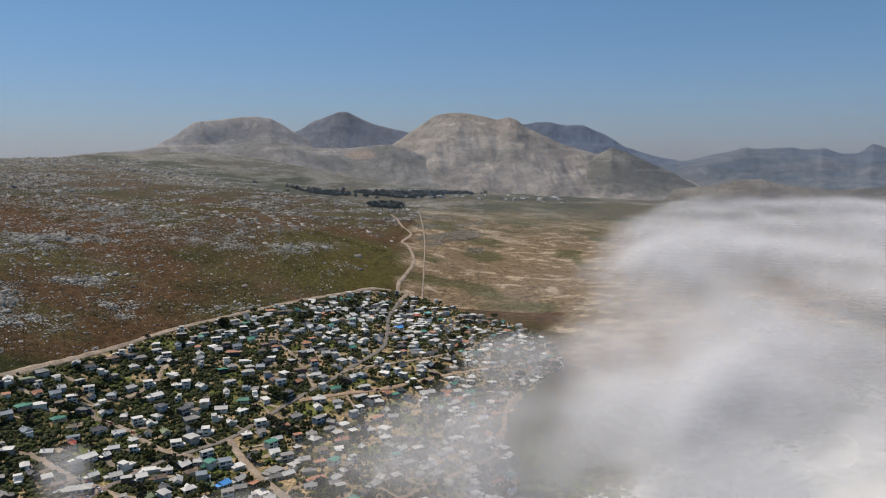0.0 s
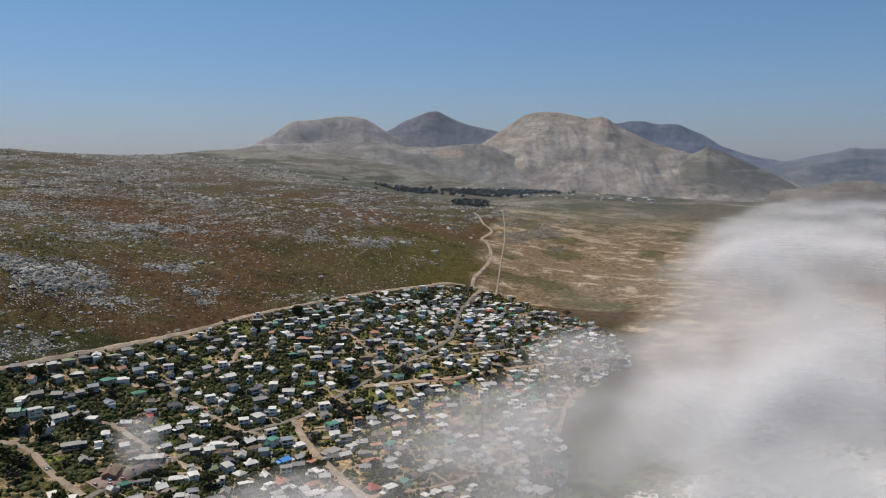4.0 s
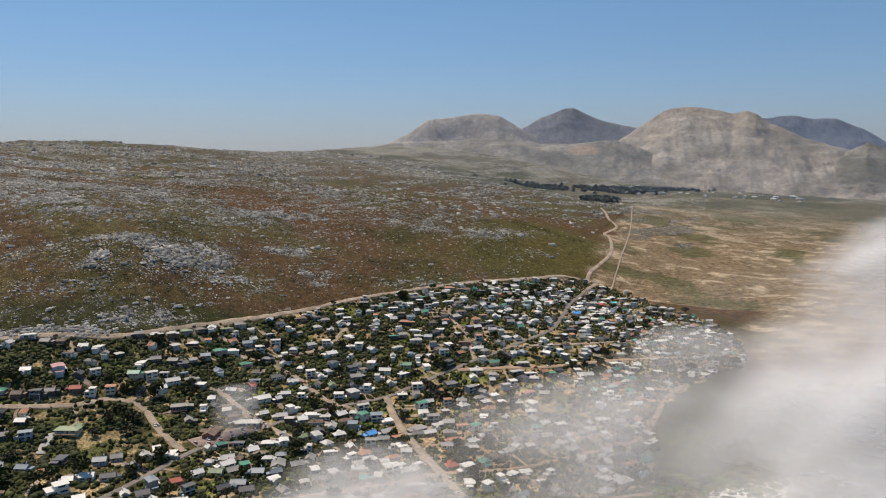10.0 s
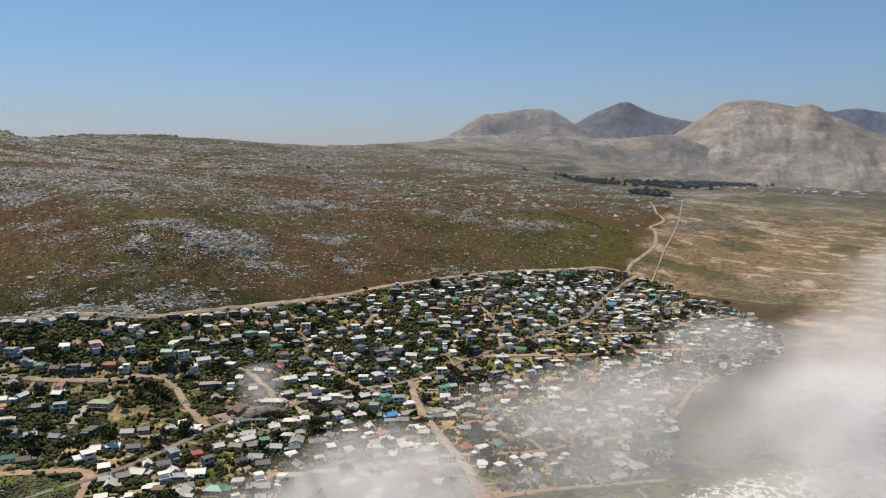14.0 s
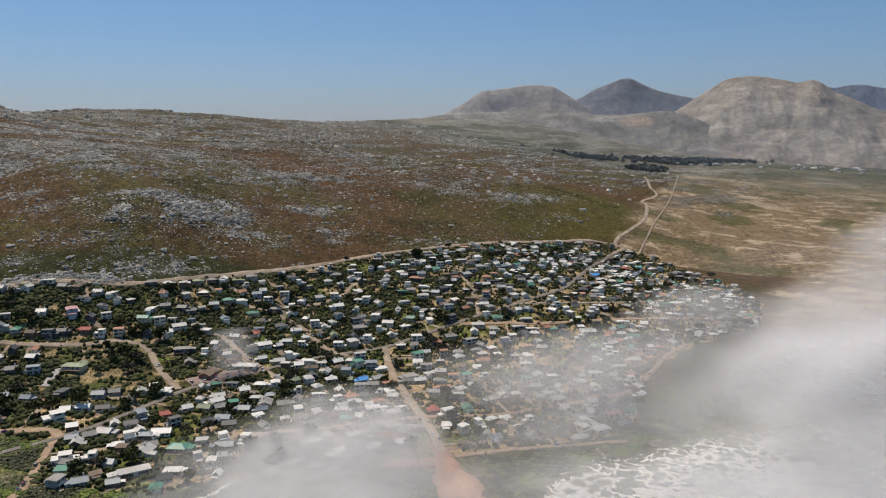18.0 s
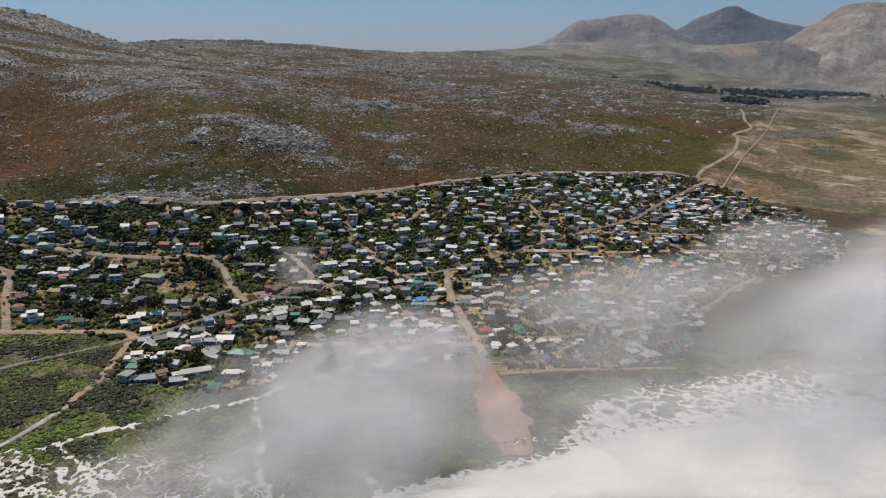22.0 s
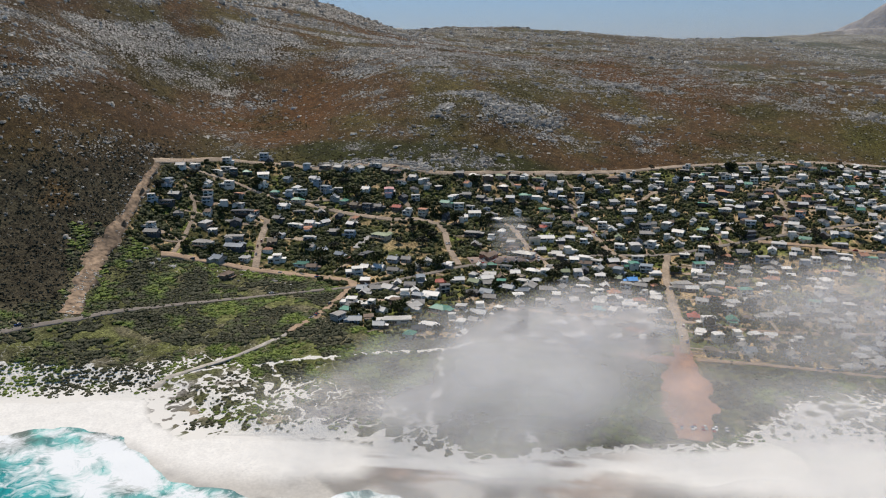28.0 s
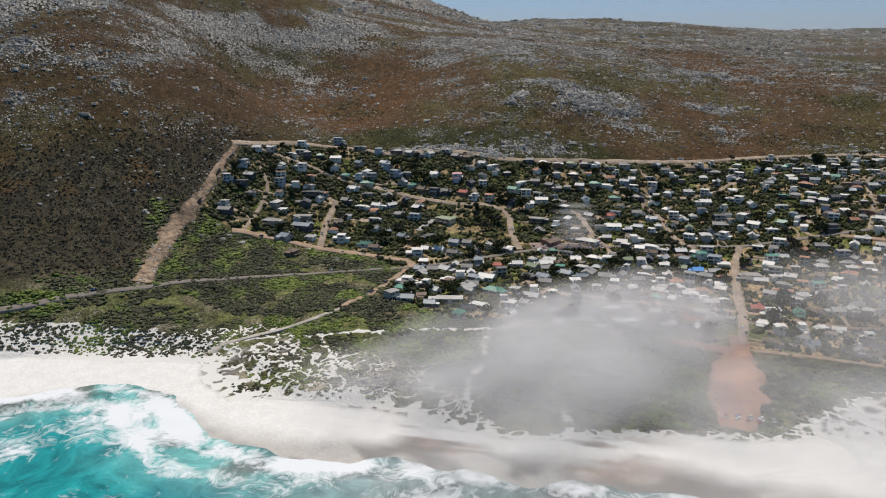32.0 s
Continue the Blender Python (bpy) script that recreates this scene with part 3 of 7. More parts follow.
# narrow paths trodden through the dunes to the beach
DUNE_PATHS = [[(-127, 250), (-131, 238), (-141, 230), (-148, 213), (-153, 202), (-164, 188), (-169, 177), (-172, 168)], [(-169, 175), (-158, 173), (-146, 170), (-133, 166), (-124, 163)],
              [(-127, 264), (-128, 248), (-116, 235), (-102, 226), (-94, 215), (-81, 203), (-74, 201), (-68, 190)], [(-54, 234), (-48, 228), (-40, 225), (-36, 216)]]


def loose_sand(x, y):
    """How readily white sand shows between the dune plants."""
    v, lace = off_line(x, y, GROWTH), lace_width(x, y)
    deep = np.clip(v / lace, 0, 3)
    some = np.interp(x + y, [-75, -55, 20, 60, 125, 140], [0.45, 0.07, 0.045, 0.018, 0.02, 0.055])
    trodden = np.zeros(np.shape(x))
    for path, wide in zip(DUNE_PATHS, (2.3, 1.3, 1.15, 1.1)):
        trodden = np.maximum(trodden, 0.15 * (1 + 0.5 * fbm(x, y, 7, 2, 99)) * np.exp(-(off_line(x, y, path) / wide) ** 2))
    open_sand = (some + 0.05 * fbm(x, y, 25, 2, 97)) * smooth(1.15, 0.75, deep) + 0.13 * smooth(0.4, 0.0, deep) + 0.011 * smooth(3.0, 1.0, deep)
    return np.maximum(open_sand, trodden) * shore_strip(x, y) * ~within(x, y, VILLAGE) * smooth(-3, 1, v)


def ground_cover(x, y, z):
    """Base colours of the open ground: fynbos, bare rock, garden soil, dunes and sand, with distance haze and crevice
    shade mixed in.
    """
    s = inland(x, y)
    n1, n2, n3 = fbm(x, y, 140, 4, 51), fbm(x, y, 45, 4, 52), fbm(x, y, 14, 3, 53)
    c = np.zeros((*x.shape, 3)) + (0.090, 0.052, 0.026)
    c = mixed(c, (0.086, 0.067, 0.024), smooth(-0.05, 0.35, n1 + 0.4 * n2))
    c = mixed(c, (0.106, 0.050, 0.020), smooth(0.0, 0.4, -n1 + 0.3 * n2) * 0.8)
    c = mixed(c, (0.050, 0.049, 0.019), smooth(0.05, 0.4, n2 + 0.5 * n3) * 0.5)
    olive = smooth(0, 1, np.exp(-(((x + 190) / 90) ** 2 + ((y - 1020) / 170) ** 2)) * 1.6)
    c = mixed(c, (0.088, 0.080, 0.020), olive * 0.75)
    fringe = smooth(0.15, 0.8, np.exp(-(((x + 394) * 0.76 - (y - 412) * 0.65 + 8 * n2) / 25) ** 2)) * smooth(325, 350, y) * smooth(560, 500, y)
    c = mixed(c, (0.040, 0.043, 0.014), fringe * 0.95)
    scrubland = smooth(-435, -395, x + 0.32 * (y - 66) + 22 * n2) * smooth(262, 225, y + 14 * n2 + 0.75 * (x + 440) * (x > -440)) * (x < -225)
    c = mixed(c, (0.050, 0.044, 0.031), scrubland * 0.92)
    c = mixed(c, (0.13, 0.075, 0.030), smooth(0.05, 0.35, n2 + 0.3 * n3) * scrubland * smooth(-330, -380, x) * 0.6)
    west = smooth(340, 230, y + 20 * n2) * smooth(-415, -470, x + 15 * n2)
    c = mixed(c, (0.062, 0.036, 0.019), west * 0.65)
    valley = smooth(-125, -95, x + 25 * n2 + np.where(y < 940, -200, 0) + 0.05 * (y - 940) * (y > 940))
    pale = mixed(np.zeros_like(c) + (0.205, 0.146, 0.094), (0.46, 0.36, 0.28), smooth(-0.02, 0.36, fbm(x * 0.7, y, 17, 5, 61, 0.62) + 0.35 * fbm(x, y, 120, 2, 64)) * 0.9)
    pale = mixed(pale, (0.095, 0.088, 0.040), smooth(0.12, 0.35, fbm(x, y, 80, 4, 62)) * 0.85)
    c = mixed(c, pale, valley)
    # cover turns greyer and paler with distance: air haze mixed into the colour
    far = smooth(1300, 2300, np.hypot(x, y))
    hazed_cover = mixed(np.zeros_like(c) + (0.125, 0.112, 0.086), (0.22, 0.205, 0.18), smooth(-0.1, 0.4, n1))
    hazed_cover = mixed(hazed_cover, (0.085, 0.088, 0.066), smooth(0.0, 0.3, fbm(x, y, 260, 3, 63)))
    c = mixed(c, hazed_cover, far)
    rock = rockiness(x, y, z)
    # ground between the rocks darkened: the shade of crevices painted into the cover
    c = mixed(c, (0.036, 0.031, 0.020), smooth(0.3, 0.8, rock) * (1 - far) * 0.75)
    rock = rock * smooth(-0.15, 0.2, bedding(x, y, 0.28, 7, 4, 71))
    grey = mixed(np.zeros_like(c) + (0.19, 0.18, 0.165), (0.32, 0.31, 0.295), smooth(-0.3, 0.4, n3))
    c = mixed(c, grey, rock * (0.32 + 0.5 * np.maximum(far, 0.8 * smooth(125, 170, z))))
    town = within(x + 4 * n3, y + 4 * n2, VILLAGE)
    soil = mixed(np.zeros_like(c) + (0.075, 0.070, 0.028), (0.42, 0.30, 0.185), smooth(0.05, 0.25, fbm(x, y, 9, 4, 81) + 0.28 * smooth(-190, -70, x)) * 0.9)
    soil = mixed(soil, (0.12, 0.15, 0.035), smooth(0.2, 0.4, fbm(x, y, 16, 2, 82)) * 0.8)
    c = mixed(c, soil, town * 1.0)
    lot = np.exp(-(((x + 290) / 34) ** 2 + ((y - 325) / 22) ** 2) ** 2)
    c = mixed(c, mixed(np.zeros_like(c) + (0.085, 0.10, 0.032), (0.34, 0.25, 0.15), smooth(-0.05, 0.2, fbm(x, y, 17, 3, 53) + 0.006 * (x + 292))), lot * 0.85)
    strip = shore_strip(x, y) * (~town)
    v, lace = off_line(x, y, GROWTH), lace_width(x, y)
    dune = mixed(np.zeros_like(c) + (0.092, 0.095, 0.040), (0.15, 0.135, 0.09), smooth(-0.2, 0.4, n3))
    dune = mixed(dune, (0.22, 0.205, 0.18), smooth(0.0, 0.3, fbm(x, y, 21, 3, 92)) * smooth(1.3, 0.7, v / lace))
    dune = mixed(dune, (0.14, 0.15, 0.055), smooth(0.12, 0.3, fbm(x, y, 17, 2, 93)) * 0.8)
    hollow = np.exp(-(((x + 114) / 13) ** 2 + ((y - 152) / 9) ** 2)) + 0.8 * np.exp(-(((x + 150) / 9) ** 2 + ((y - 132) / 6) ** 2))
    dune = mixed(dune, (0.34, 0.29, 0.21), smooth(0.3, 0.7, hollow))
    c = mixed(c, dune, strip)
    beach = smooth(2.5, -2.5, v + 2.5 * n2 + 2 * n3)
    c = mixed(c, (0.78, 0.76, 0.71), beach)
    wet = smooth(0, -14, s + 5 * n2 + 4 * n3 - np.interp(x + y, [-150, -80, -40, 10, 100, 250], [6, 6, 12, 18, 24, 28]))
    c = mixed(c, mixed(np.zeros_like(c) + (0.50, 0.47, 0.42), (0.22, 0.205, 0.185), smooth(-0.2, 0.3, n3 + n2)), wet * 0.9)
    along = (x + y) * 0.7
    drift = smooth(0.02, 0.22, fbm(along * 0.35, (y - x) * 1.5, 14, 5, 95)) * smooth(1, -5, v) * smooth(4, 12, s) * smooth(85, 110, x + y) * smooth(260, 190, x + y)
    c = mixed(c, mixed(np.zeros_like(c) + (0.33, 0.25, 0.20), (0.20, 0.165, 0.14), smooth(-0.1, 0.2, n3)), drift * 0.85)
    c = c * (1 - 0.12 * (c < 0.4) * (s > 60)[..., None] * np.array((0, 0, 1)))
    east = smooth(10, 40, x) * smooth(640, 560, y) * (s > 60) * (~town) * (1 - strip)
    c = mixed(c, (0.078, 0.076, 0.042), east)
    meadow = np.exp(-(((x - 38) / 26) ** 2 + ((y - 478) / 45) ** 2))
    return mixed(c, (0.12, 0.135, 0.038), smooth(0.3, 0.9, meadow) * 0.4)


gx = spread(-560, 110, 3.2, -4950, 4950, 0.012, 0.03)
gy = spread(30, 960, 3.3, -4950, 4950, 0.035, 0.012)
gx = np.concatenate([gx[gx < -262], np.arange(-262, -20, 2.0), gx[gx >= -20]])
gy = np.concatenate([gy[gy < 100], np.arange(100, 300, 2.0), gy[gy >= 300]])
X, Y = np.meshgrid(gx, gy)
Z = ground(X, Y)
me = grid_mesh("ground", X, Y, Z, LAND)
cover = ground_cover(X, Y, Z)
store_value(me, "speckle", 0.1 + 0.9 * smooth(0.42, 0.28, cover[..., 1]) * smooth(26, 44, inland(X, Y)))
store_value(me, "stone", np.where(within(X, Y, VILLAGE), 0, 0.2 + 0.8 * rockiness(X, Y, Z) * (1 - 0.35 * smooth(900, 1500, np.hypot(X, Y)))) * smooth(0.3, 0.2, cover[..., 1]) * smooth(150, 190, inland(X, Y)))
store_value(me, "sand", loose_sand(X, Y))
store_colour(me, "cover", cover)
tagged(new("ground", me), "brown fynbos hillside, village plots, pale dunes and white beach", "ground", kind="structure")

# the sea, with surf in the bay and along the beach
wx, wy = spread(-260, 220, 3.0, -4950, 4950, 0.04, 0.04), spread(-60, 460, 3.0, -4950, 4950, 0.04, 0.04)
WX, WY = np.meshgrid(wx, wy)
out = -inland(WX, WY)
swell = fbm(WX + 0.5 * WY, WY * 0.5 - WX, 46, 4, 101)
near_shore = smooth(-12, 0, out)
foam = near_shore * (0.15 * smooth(85, 5, out) * (0.2 + 1.1 * smooth(-0.3, 0.3, swell)) + 0.30 * smooth(9, 0, out) * (0.35 + 0.9 * smooth(-0.25, 0.25, fbm(WX, WY, 12, 3, 121))) + 0.13 * smooth(-0.1, 0.4, swell) * smooth(200, 60, out)) + 0.10
WZ = 0.35 + 0.45 * fbm(WX, WY, 24, 3, 107) + 0.45 * near_shore * fbm(WX, WY, 9, 3, 109) * smooth(30, 5, out) + 0.5 * near_shore * np.abs(swell) * smooth(0, 30, out) - 1.5 * smooth(6, 20, -out)
deep = smooth(10, 120, out + 25 * fbm(WX, WY, 60, 3, 103))
breaker = np.sin(out / 8.5 + 4.5 * fbm(WX, WY, 55, 3, 111) + 1.5 * fbm(WX, WY, 15, 2, 113))
foam = foam + 0.20 * near_shore * smooth(0.35, 0.95, breaker) * smooth(95, 30, out) * smooth(-0.35, 0.2, fbm(WX, WY, 40, 2, 115)) + 0.02 * near_shore * smooth(70, 10, out)
tint = mixed(np.zeros((*WX.shape, 3)) + (0.17, 0.45, 0.41), (0.010, 0.27, 0.265), smooth(0, 45, out + 20 * swell))
tint = mixed(tint, (0.006, 0.16, 0.20), smooth(0.05, 0.35, fbm(WX, WY, 34, 4, 117)) * smooth(10, 40, out) * 0.75)
tint = mixed(tint, (0.20, 0.185, 0.155), smooth(-0.1, 0.2, fbm(WX, WY, 16, 4, 119)) * smooth(26, 4, out) * 0.85)
tint = mixed(tint, (0.30, 0.31, 0.30), smooth(0, 120, WX + WY) * smooth(90, 20, out) * 0.8)  # churned sand off the open beach
tint = mixed(tint, (0.008, 0.10, 0.16), smooth(60, 300, out))
cells = (out[:-1, :-1] > -22) | (out[1:, 1:] > -22)
me = grid_mesh("sea", WX, WY, WZ, WATER, cells)
store_colour(me, "cover", tint)
store_value(me, "foam", foam)
tagged(new("water", me), "turquoise sea with white surf breaking in the bay", "sea", kind="structure")


# ---- mountains ----
def mountain(name, label, reach, depth, profile, colours, seed, foot=30.0, rough=1.0, eye=(0.0, 0.0, 200.0), scars=()):
    """A range whose crest stands reach metres off, with bearings and elevations (degrees) along it; depth: how far its front slope comes out."""
    az = np.array([p[0] for p in profile])
    el = np.array([p[1] for p in profile])
    cols = np.linspace(az[0], az[-1], max(60, int((az[-1] - az[0]) * 14)))
    crest_el = np.interp(cols, az, el)
    crest_el = crest_el + 0.10 * fbm(cols, cols * 0, 1.1, 4, seed + 21, 0.6)
    crest_el = np.convolve(np.pad(crest_el, 1, mode="edge"), np.ones(3) / 3, "valid")  # worn, not jagged
    rows = np.concatenate([np.linspace(-1, 0, 84), np.linspace(0, 0.5, 8)[1:]])
    A, V = np.meshgrid(np.radians(cols), rows)
    R = reach + np.where(V < 0, V * depth, V * 120)
    R = np.minimum(R, 3640)
    x, y = eye[0] + np.sin(A) * R, eye[1] + np.cos(A) * R
    crest = eye[2] + reach * np.tan(np.radians(crest_el))[None]
    down = np.abs(V)
    shape = np.where(V < 0, (1 - down) ** 1.55 * 0.75 + 0.25 * (1 - smooth(0, 1, down)), 1 - 0.8 * down)
    spur = fbm(A * reach * 1.0 + 0.25 * R, R * 0.55, 330, 4, seed)
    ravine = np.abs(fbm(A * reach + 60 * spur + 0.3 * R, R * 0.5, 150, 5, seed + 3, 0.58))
    body = smooth(0.0, 0.18, down) * smooth(1.0, 0.7, down) * (V < 0)
    h = foot + (crest - foot) * shape
    h = h + rough * body * (spur * 66 + (0.2 - ravine) * 20) * np.clip((crest - foot) / 250, 0.2, 1.2)
    h = h + rough * 9 * fbm(x, y, 60, 4, seed + 9, 0.6) * smooth(0, 0.05, down)
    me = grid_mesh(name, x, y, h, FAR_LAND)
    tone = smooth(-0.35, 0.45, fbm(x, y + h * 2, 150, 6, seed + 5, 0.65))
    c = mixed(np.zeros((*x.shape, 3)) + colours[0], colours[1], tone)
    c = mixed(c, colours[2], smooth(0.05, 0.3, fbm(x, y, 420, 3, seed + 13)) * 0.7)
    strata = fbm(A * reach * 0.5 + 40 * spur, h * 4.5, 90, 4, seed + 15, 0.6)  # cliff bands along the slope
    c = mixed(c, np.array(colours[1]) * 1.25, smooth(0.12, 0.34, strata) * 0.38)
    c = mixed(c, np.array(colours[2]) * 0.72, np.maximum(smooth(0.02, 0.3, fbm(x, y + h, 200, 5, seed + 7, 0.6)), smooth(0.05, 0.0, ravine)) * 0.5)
    tilt = np.degrees(np.arctan2(h - eye[2], R))
    for bearing, rise, wide, tall, colour in scars:
        near = np.exp(-((np.degrees(A) - bearing) / wide) ** 2 - ((tilt - rise) / tall) ** 2)
        c = mixed(c, colour, smooth(0.3, 0.8, near + 0.3 * fbm(x, y + h, 90, 4, seed + 23)) * 0.8)
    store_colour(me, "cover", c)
    store_value(me, "speckle", np.ones(x.shape))
    return tagged(new(name, me), label, "mountain")


STONY = ((0.26, 0.225, 0.185), (0.34, 0.305, 0.26), (0.18, 0.17, 0.145))
mountain("rocky_plateau", "low grey rocky plateau in front of the peaks", 3000, 520,
         [(-36, -0.6), (-33, -0.35), (-29.8, -0.22), (-27, 0.15), (-24.5, 0.34), (-21.5, 0.62), (-17.7, 0.75), (-14.9, 0.8), (-12.4, 0.47), (-10, 0.47), (-7, 0.72), (-5.8, 0.47), (-3.3, -0.7), (-1.1, -2.0), (1, -2.8), (3, -3.6)],
         ((0.25, 0.225, 0.19), (0.34, 0.31, 0.275), (0.18, 0.172, 0.145)), 3, foot=5, rough=0.8, scars=[(-9.3, 0.0, 1.3, 0.4, (0.40, 0.30, 0.22)), (-11.0, -1.6, 1.0, 0.3, (0.38, 0.29, 0.2))])
mountain("mountain", "tall stony mountain with a blunt double summit", 3300, 780,
         [(-15, -3.6), (-12.5, -2.34), (-9.15, -0.69), (-7.04, 0.64), (-5.36, 1.72), (-3.68, 2.83), (-2.84, 3.04), (-1.16, 2.95), (0.93, 2.53), (1.76, 2.78), (2.38, 2.53), (3.22, 1.86), (5.92, 0.62), (8.38, -0.09), (10.81, -0.9), (13.97, -1.7), (17, -2.6), (20, -3.6)],
         STONY, 11, foot=-30, scars=[(-7.6, -0.4, 1.0, 0.7, (0.40, 0.29, 0.21)), (-5.2, -2.3, 1.5, 0.25, (0.36, 0.27, 0.19))])
mountain("mountain_spur", "pale rounded spur at the foot of the mountain", 3080, 450,
         [(6, -3.2), (7.6, -0.7), (8.2, -0.09), (9.3, 0.44), (10.2, 0.15), (11.2, -0.29), (13.6, -1.3), (15.5, -2.4), (17, -3.4)], ((0.17, 0.155, 0.125), (0.26, 0.235, 0.195), (0.11, 0.105, 0.08)), 19, foot=-30, rough=0.5)
mountain("mountain", "broad domed mountain with a pale stony shoulder", 3480, 700,
         [(-29, -1.2), (-26.4, -0.62), (-24.9, -0.04), (-22.6, 1.13), (-20.9, 2.32), (-19.6, 2.42), (-17.4, 2.72), (-15.6, 2.58), (-14.8, 2.1), (-13.8, 1.54), (-12.4, 0.64), (-10.8, 0.0), (-8, -1.2)],
         ((0.26, 0.24, 0.22), (0.33, 0.305, 0.275), (0.20, 0.195, 0.19)), 27, foot=0)
# next three ranges: the blue of distance haze is put into the slope colours
mountain("mountain", "distant conical peak, its slopes coloured blue-grey for haze", 3560, 450,
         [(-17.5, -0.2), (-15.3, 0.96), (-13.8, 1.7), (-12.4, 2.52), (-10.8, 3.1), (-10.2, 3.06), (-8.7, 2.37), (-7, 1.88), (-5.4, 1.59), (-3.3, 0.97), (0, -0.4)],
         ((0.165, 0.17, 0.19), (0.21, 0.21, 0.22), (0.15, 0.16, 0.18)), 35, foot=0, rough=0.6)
mountain("mountain", "distant flat-topped mountain, its slopes coloured blue for haze", 3610, 380,
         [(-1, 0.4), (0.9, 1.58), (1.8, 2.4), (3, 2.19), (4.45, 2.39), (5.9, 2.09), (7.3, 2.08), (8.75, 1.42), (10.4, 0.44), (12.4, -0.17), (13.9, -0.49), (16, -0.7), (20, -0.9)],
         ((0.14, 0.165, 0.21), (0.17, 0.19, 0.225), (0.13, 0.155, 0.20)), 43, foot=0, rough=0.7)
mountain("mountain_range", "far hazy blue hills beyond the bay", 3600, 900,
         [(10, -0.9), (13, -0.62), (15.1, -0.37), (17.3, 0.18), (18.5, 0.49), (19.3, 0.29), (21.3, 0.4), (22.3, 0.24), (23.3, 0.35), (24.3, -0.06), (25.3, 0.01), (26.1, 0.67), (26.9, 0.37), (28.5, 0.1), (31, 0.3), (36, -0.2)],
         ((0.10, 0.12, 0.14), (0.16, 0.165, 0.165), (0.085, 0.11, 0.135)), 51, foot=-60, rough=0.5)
mountain("foothills", "low brown foothills before the far bay", 2950, 420,
         [(11, -3.4), (14, -2.5), (16.5, -2.2), (18, -1.75), (19.5, -1.68), (21, -2.15), (24, -2.45), (27, -2.1), (30, -2.3), (34, -3.2)], ((0.15, 0.125, 0.09), (0.22, 0.19, 0.145), (0.10, 0.095, 0.07)), 61, foot=-30, rough=0.5)


# ---- roads and tracks ----
def curve_points(points, step=3.0):
    """A smooth line through plan points, at even steps."""
    p = np.array(points, float)
    p = np.vstack([2 * p[0] - p[1], p, 2 * p[-1] - p[-2]])
    line = []
    for k in range(1, len(p) - 2):
        n = max(2, int(np.hypot(*(p[k + 1] - p[k])) / step))
        for u in np.arange(n) / n:
            a, b, c, d = p[k - 1], p[k], p[k + 1], p[k + 2]
            line.append(0.5 * (2 * b + (c - a) * u + (2 * a - 5 * b + 4 * c - d) * u * u + (3 * b - a - 3 * c + d) * u ** 3))
    line.append(p[-2])
    return np.array(line)


ROADS = []  # lines and half widths, to keep houses and plants clear of them


def ribbon(name, points, width, material, label, lift=0.45, fray=0.0, seed=0, widths=None):
    """A road laid on the ground, with low shoulders at both edges."""
    line = curve_points(points)
    along = np.gradient(line, axis=0)
    along /= np.hypot(along[:, 0], along[:, 1])[:, None] + 1e-9
    side = np.stack([-along[:, 1], along[:, 0]], 1)
    k = np.arange(len(line))
    half = np.full(len(line), width / PLAN / 2.0) if widths is None else np.interp(np.linspace(0, 1, len(line)), np.linspace(0, 1, len(widths)), widths) / 2.0
    ROADS.append((line[::2], float(half.max())))
    across = [-1.12, -1.0, -0.5, 0.0, 0.5, 1.0, 1.12]
    xs, ys, zs = [], [], []
    for a in across:
        edge = half * a * (1 + fray * vnoise(k / 2.5, k * 0 + a * 9 + seed, 7) * (abs(a) > 0.9))
        x, y = line[:, 0] + side[:, 0] * edge, line[:, 1] + side[:, 1] * edge
        z = np.maximum(ground(x, y), lie(x, y)) + (lift if abs(a) < 1.05 else -0.6)
        xs.append(x), ys.append(y), zs.append(z)
    me = grid_mesh(name, np.array(xs).T, np.array(ys).T, np.array(zs).T, material)
    return tagged(new(name, me), label, "road", kind="structure")


MAIN = [(-264, 38), (-265, 67), (-269, 95), (-272, 125), (-273, 157), (-268, 183), (-261, 209), (-250, 234), (-238, 262), (-232, 285), (-230, 312), (-229, 342), (-223, 369), (-213, 402),
        (-200, 437), (-183, 461), (-168, 480), (-155, 509), (-129, 562), (-112, 596), (-91, 665), (-97, 751), (-106, 835), (-104, 920), (-97, 962), (-108, 955), (-112, 990), (-107, 1040),
        (-104, 1119), (-124, 1245), (-139, 1285), (-134, 1390), (-160, 1465), (-182, 1555), (-196, 1604)]
ribbon("road", [(-250, -160), (-258, -60), (-264, 0)] + MAIN[:24], 5.0, ASPHALT, "narrow tarred coast road with pale edges")
ribbon("road", MAIN[23:], 6.5, PALE_GRAVEL, "winding tarred road climbing out of the village")
ribbon("road", [(-168, 478), (-146, 447), (-114, 410), (-91, 385), (-72, 363), (-58, 344)], 6.6, PALE_GRAVEL, "wide sandy street running down to the beach", 0.5, 0.05)
ribbon("road", [(-340, 180), (-336, 190), (-322, 209), (-302, 227), (-279, 247), (-251, 265), (-238, 263)], 7.0, GRAVEL, "orange gravel road", 0.5, 0.15)
ribbon("road", [(-240, 262), (-222, 239), (-204, 216), (-195, 196)], 5.5, GRAVEL, "sandy track to the beach", 0.3, 0.4)
ribbon("footpath", [(-197, 200), (-193, 190), (-190, 161), (-190, 144), (-189, 133), (-186, 122)], 3.7, SANDY_PATH, "trodden grey sand path through the dunes", 0.3, 0.5, 2)
ribbon("road", [(-364, 266), (-346, 253), (-332, 244), (-304, 228)], 6.0, PALE_GRAVEL, "short straight pale street", 0.5, 0.05)
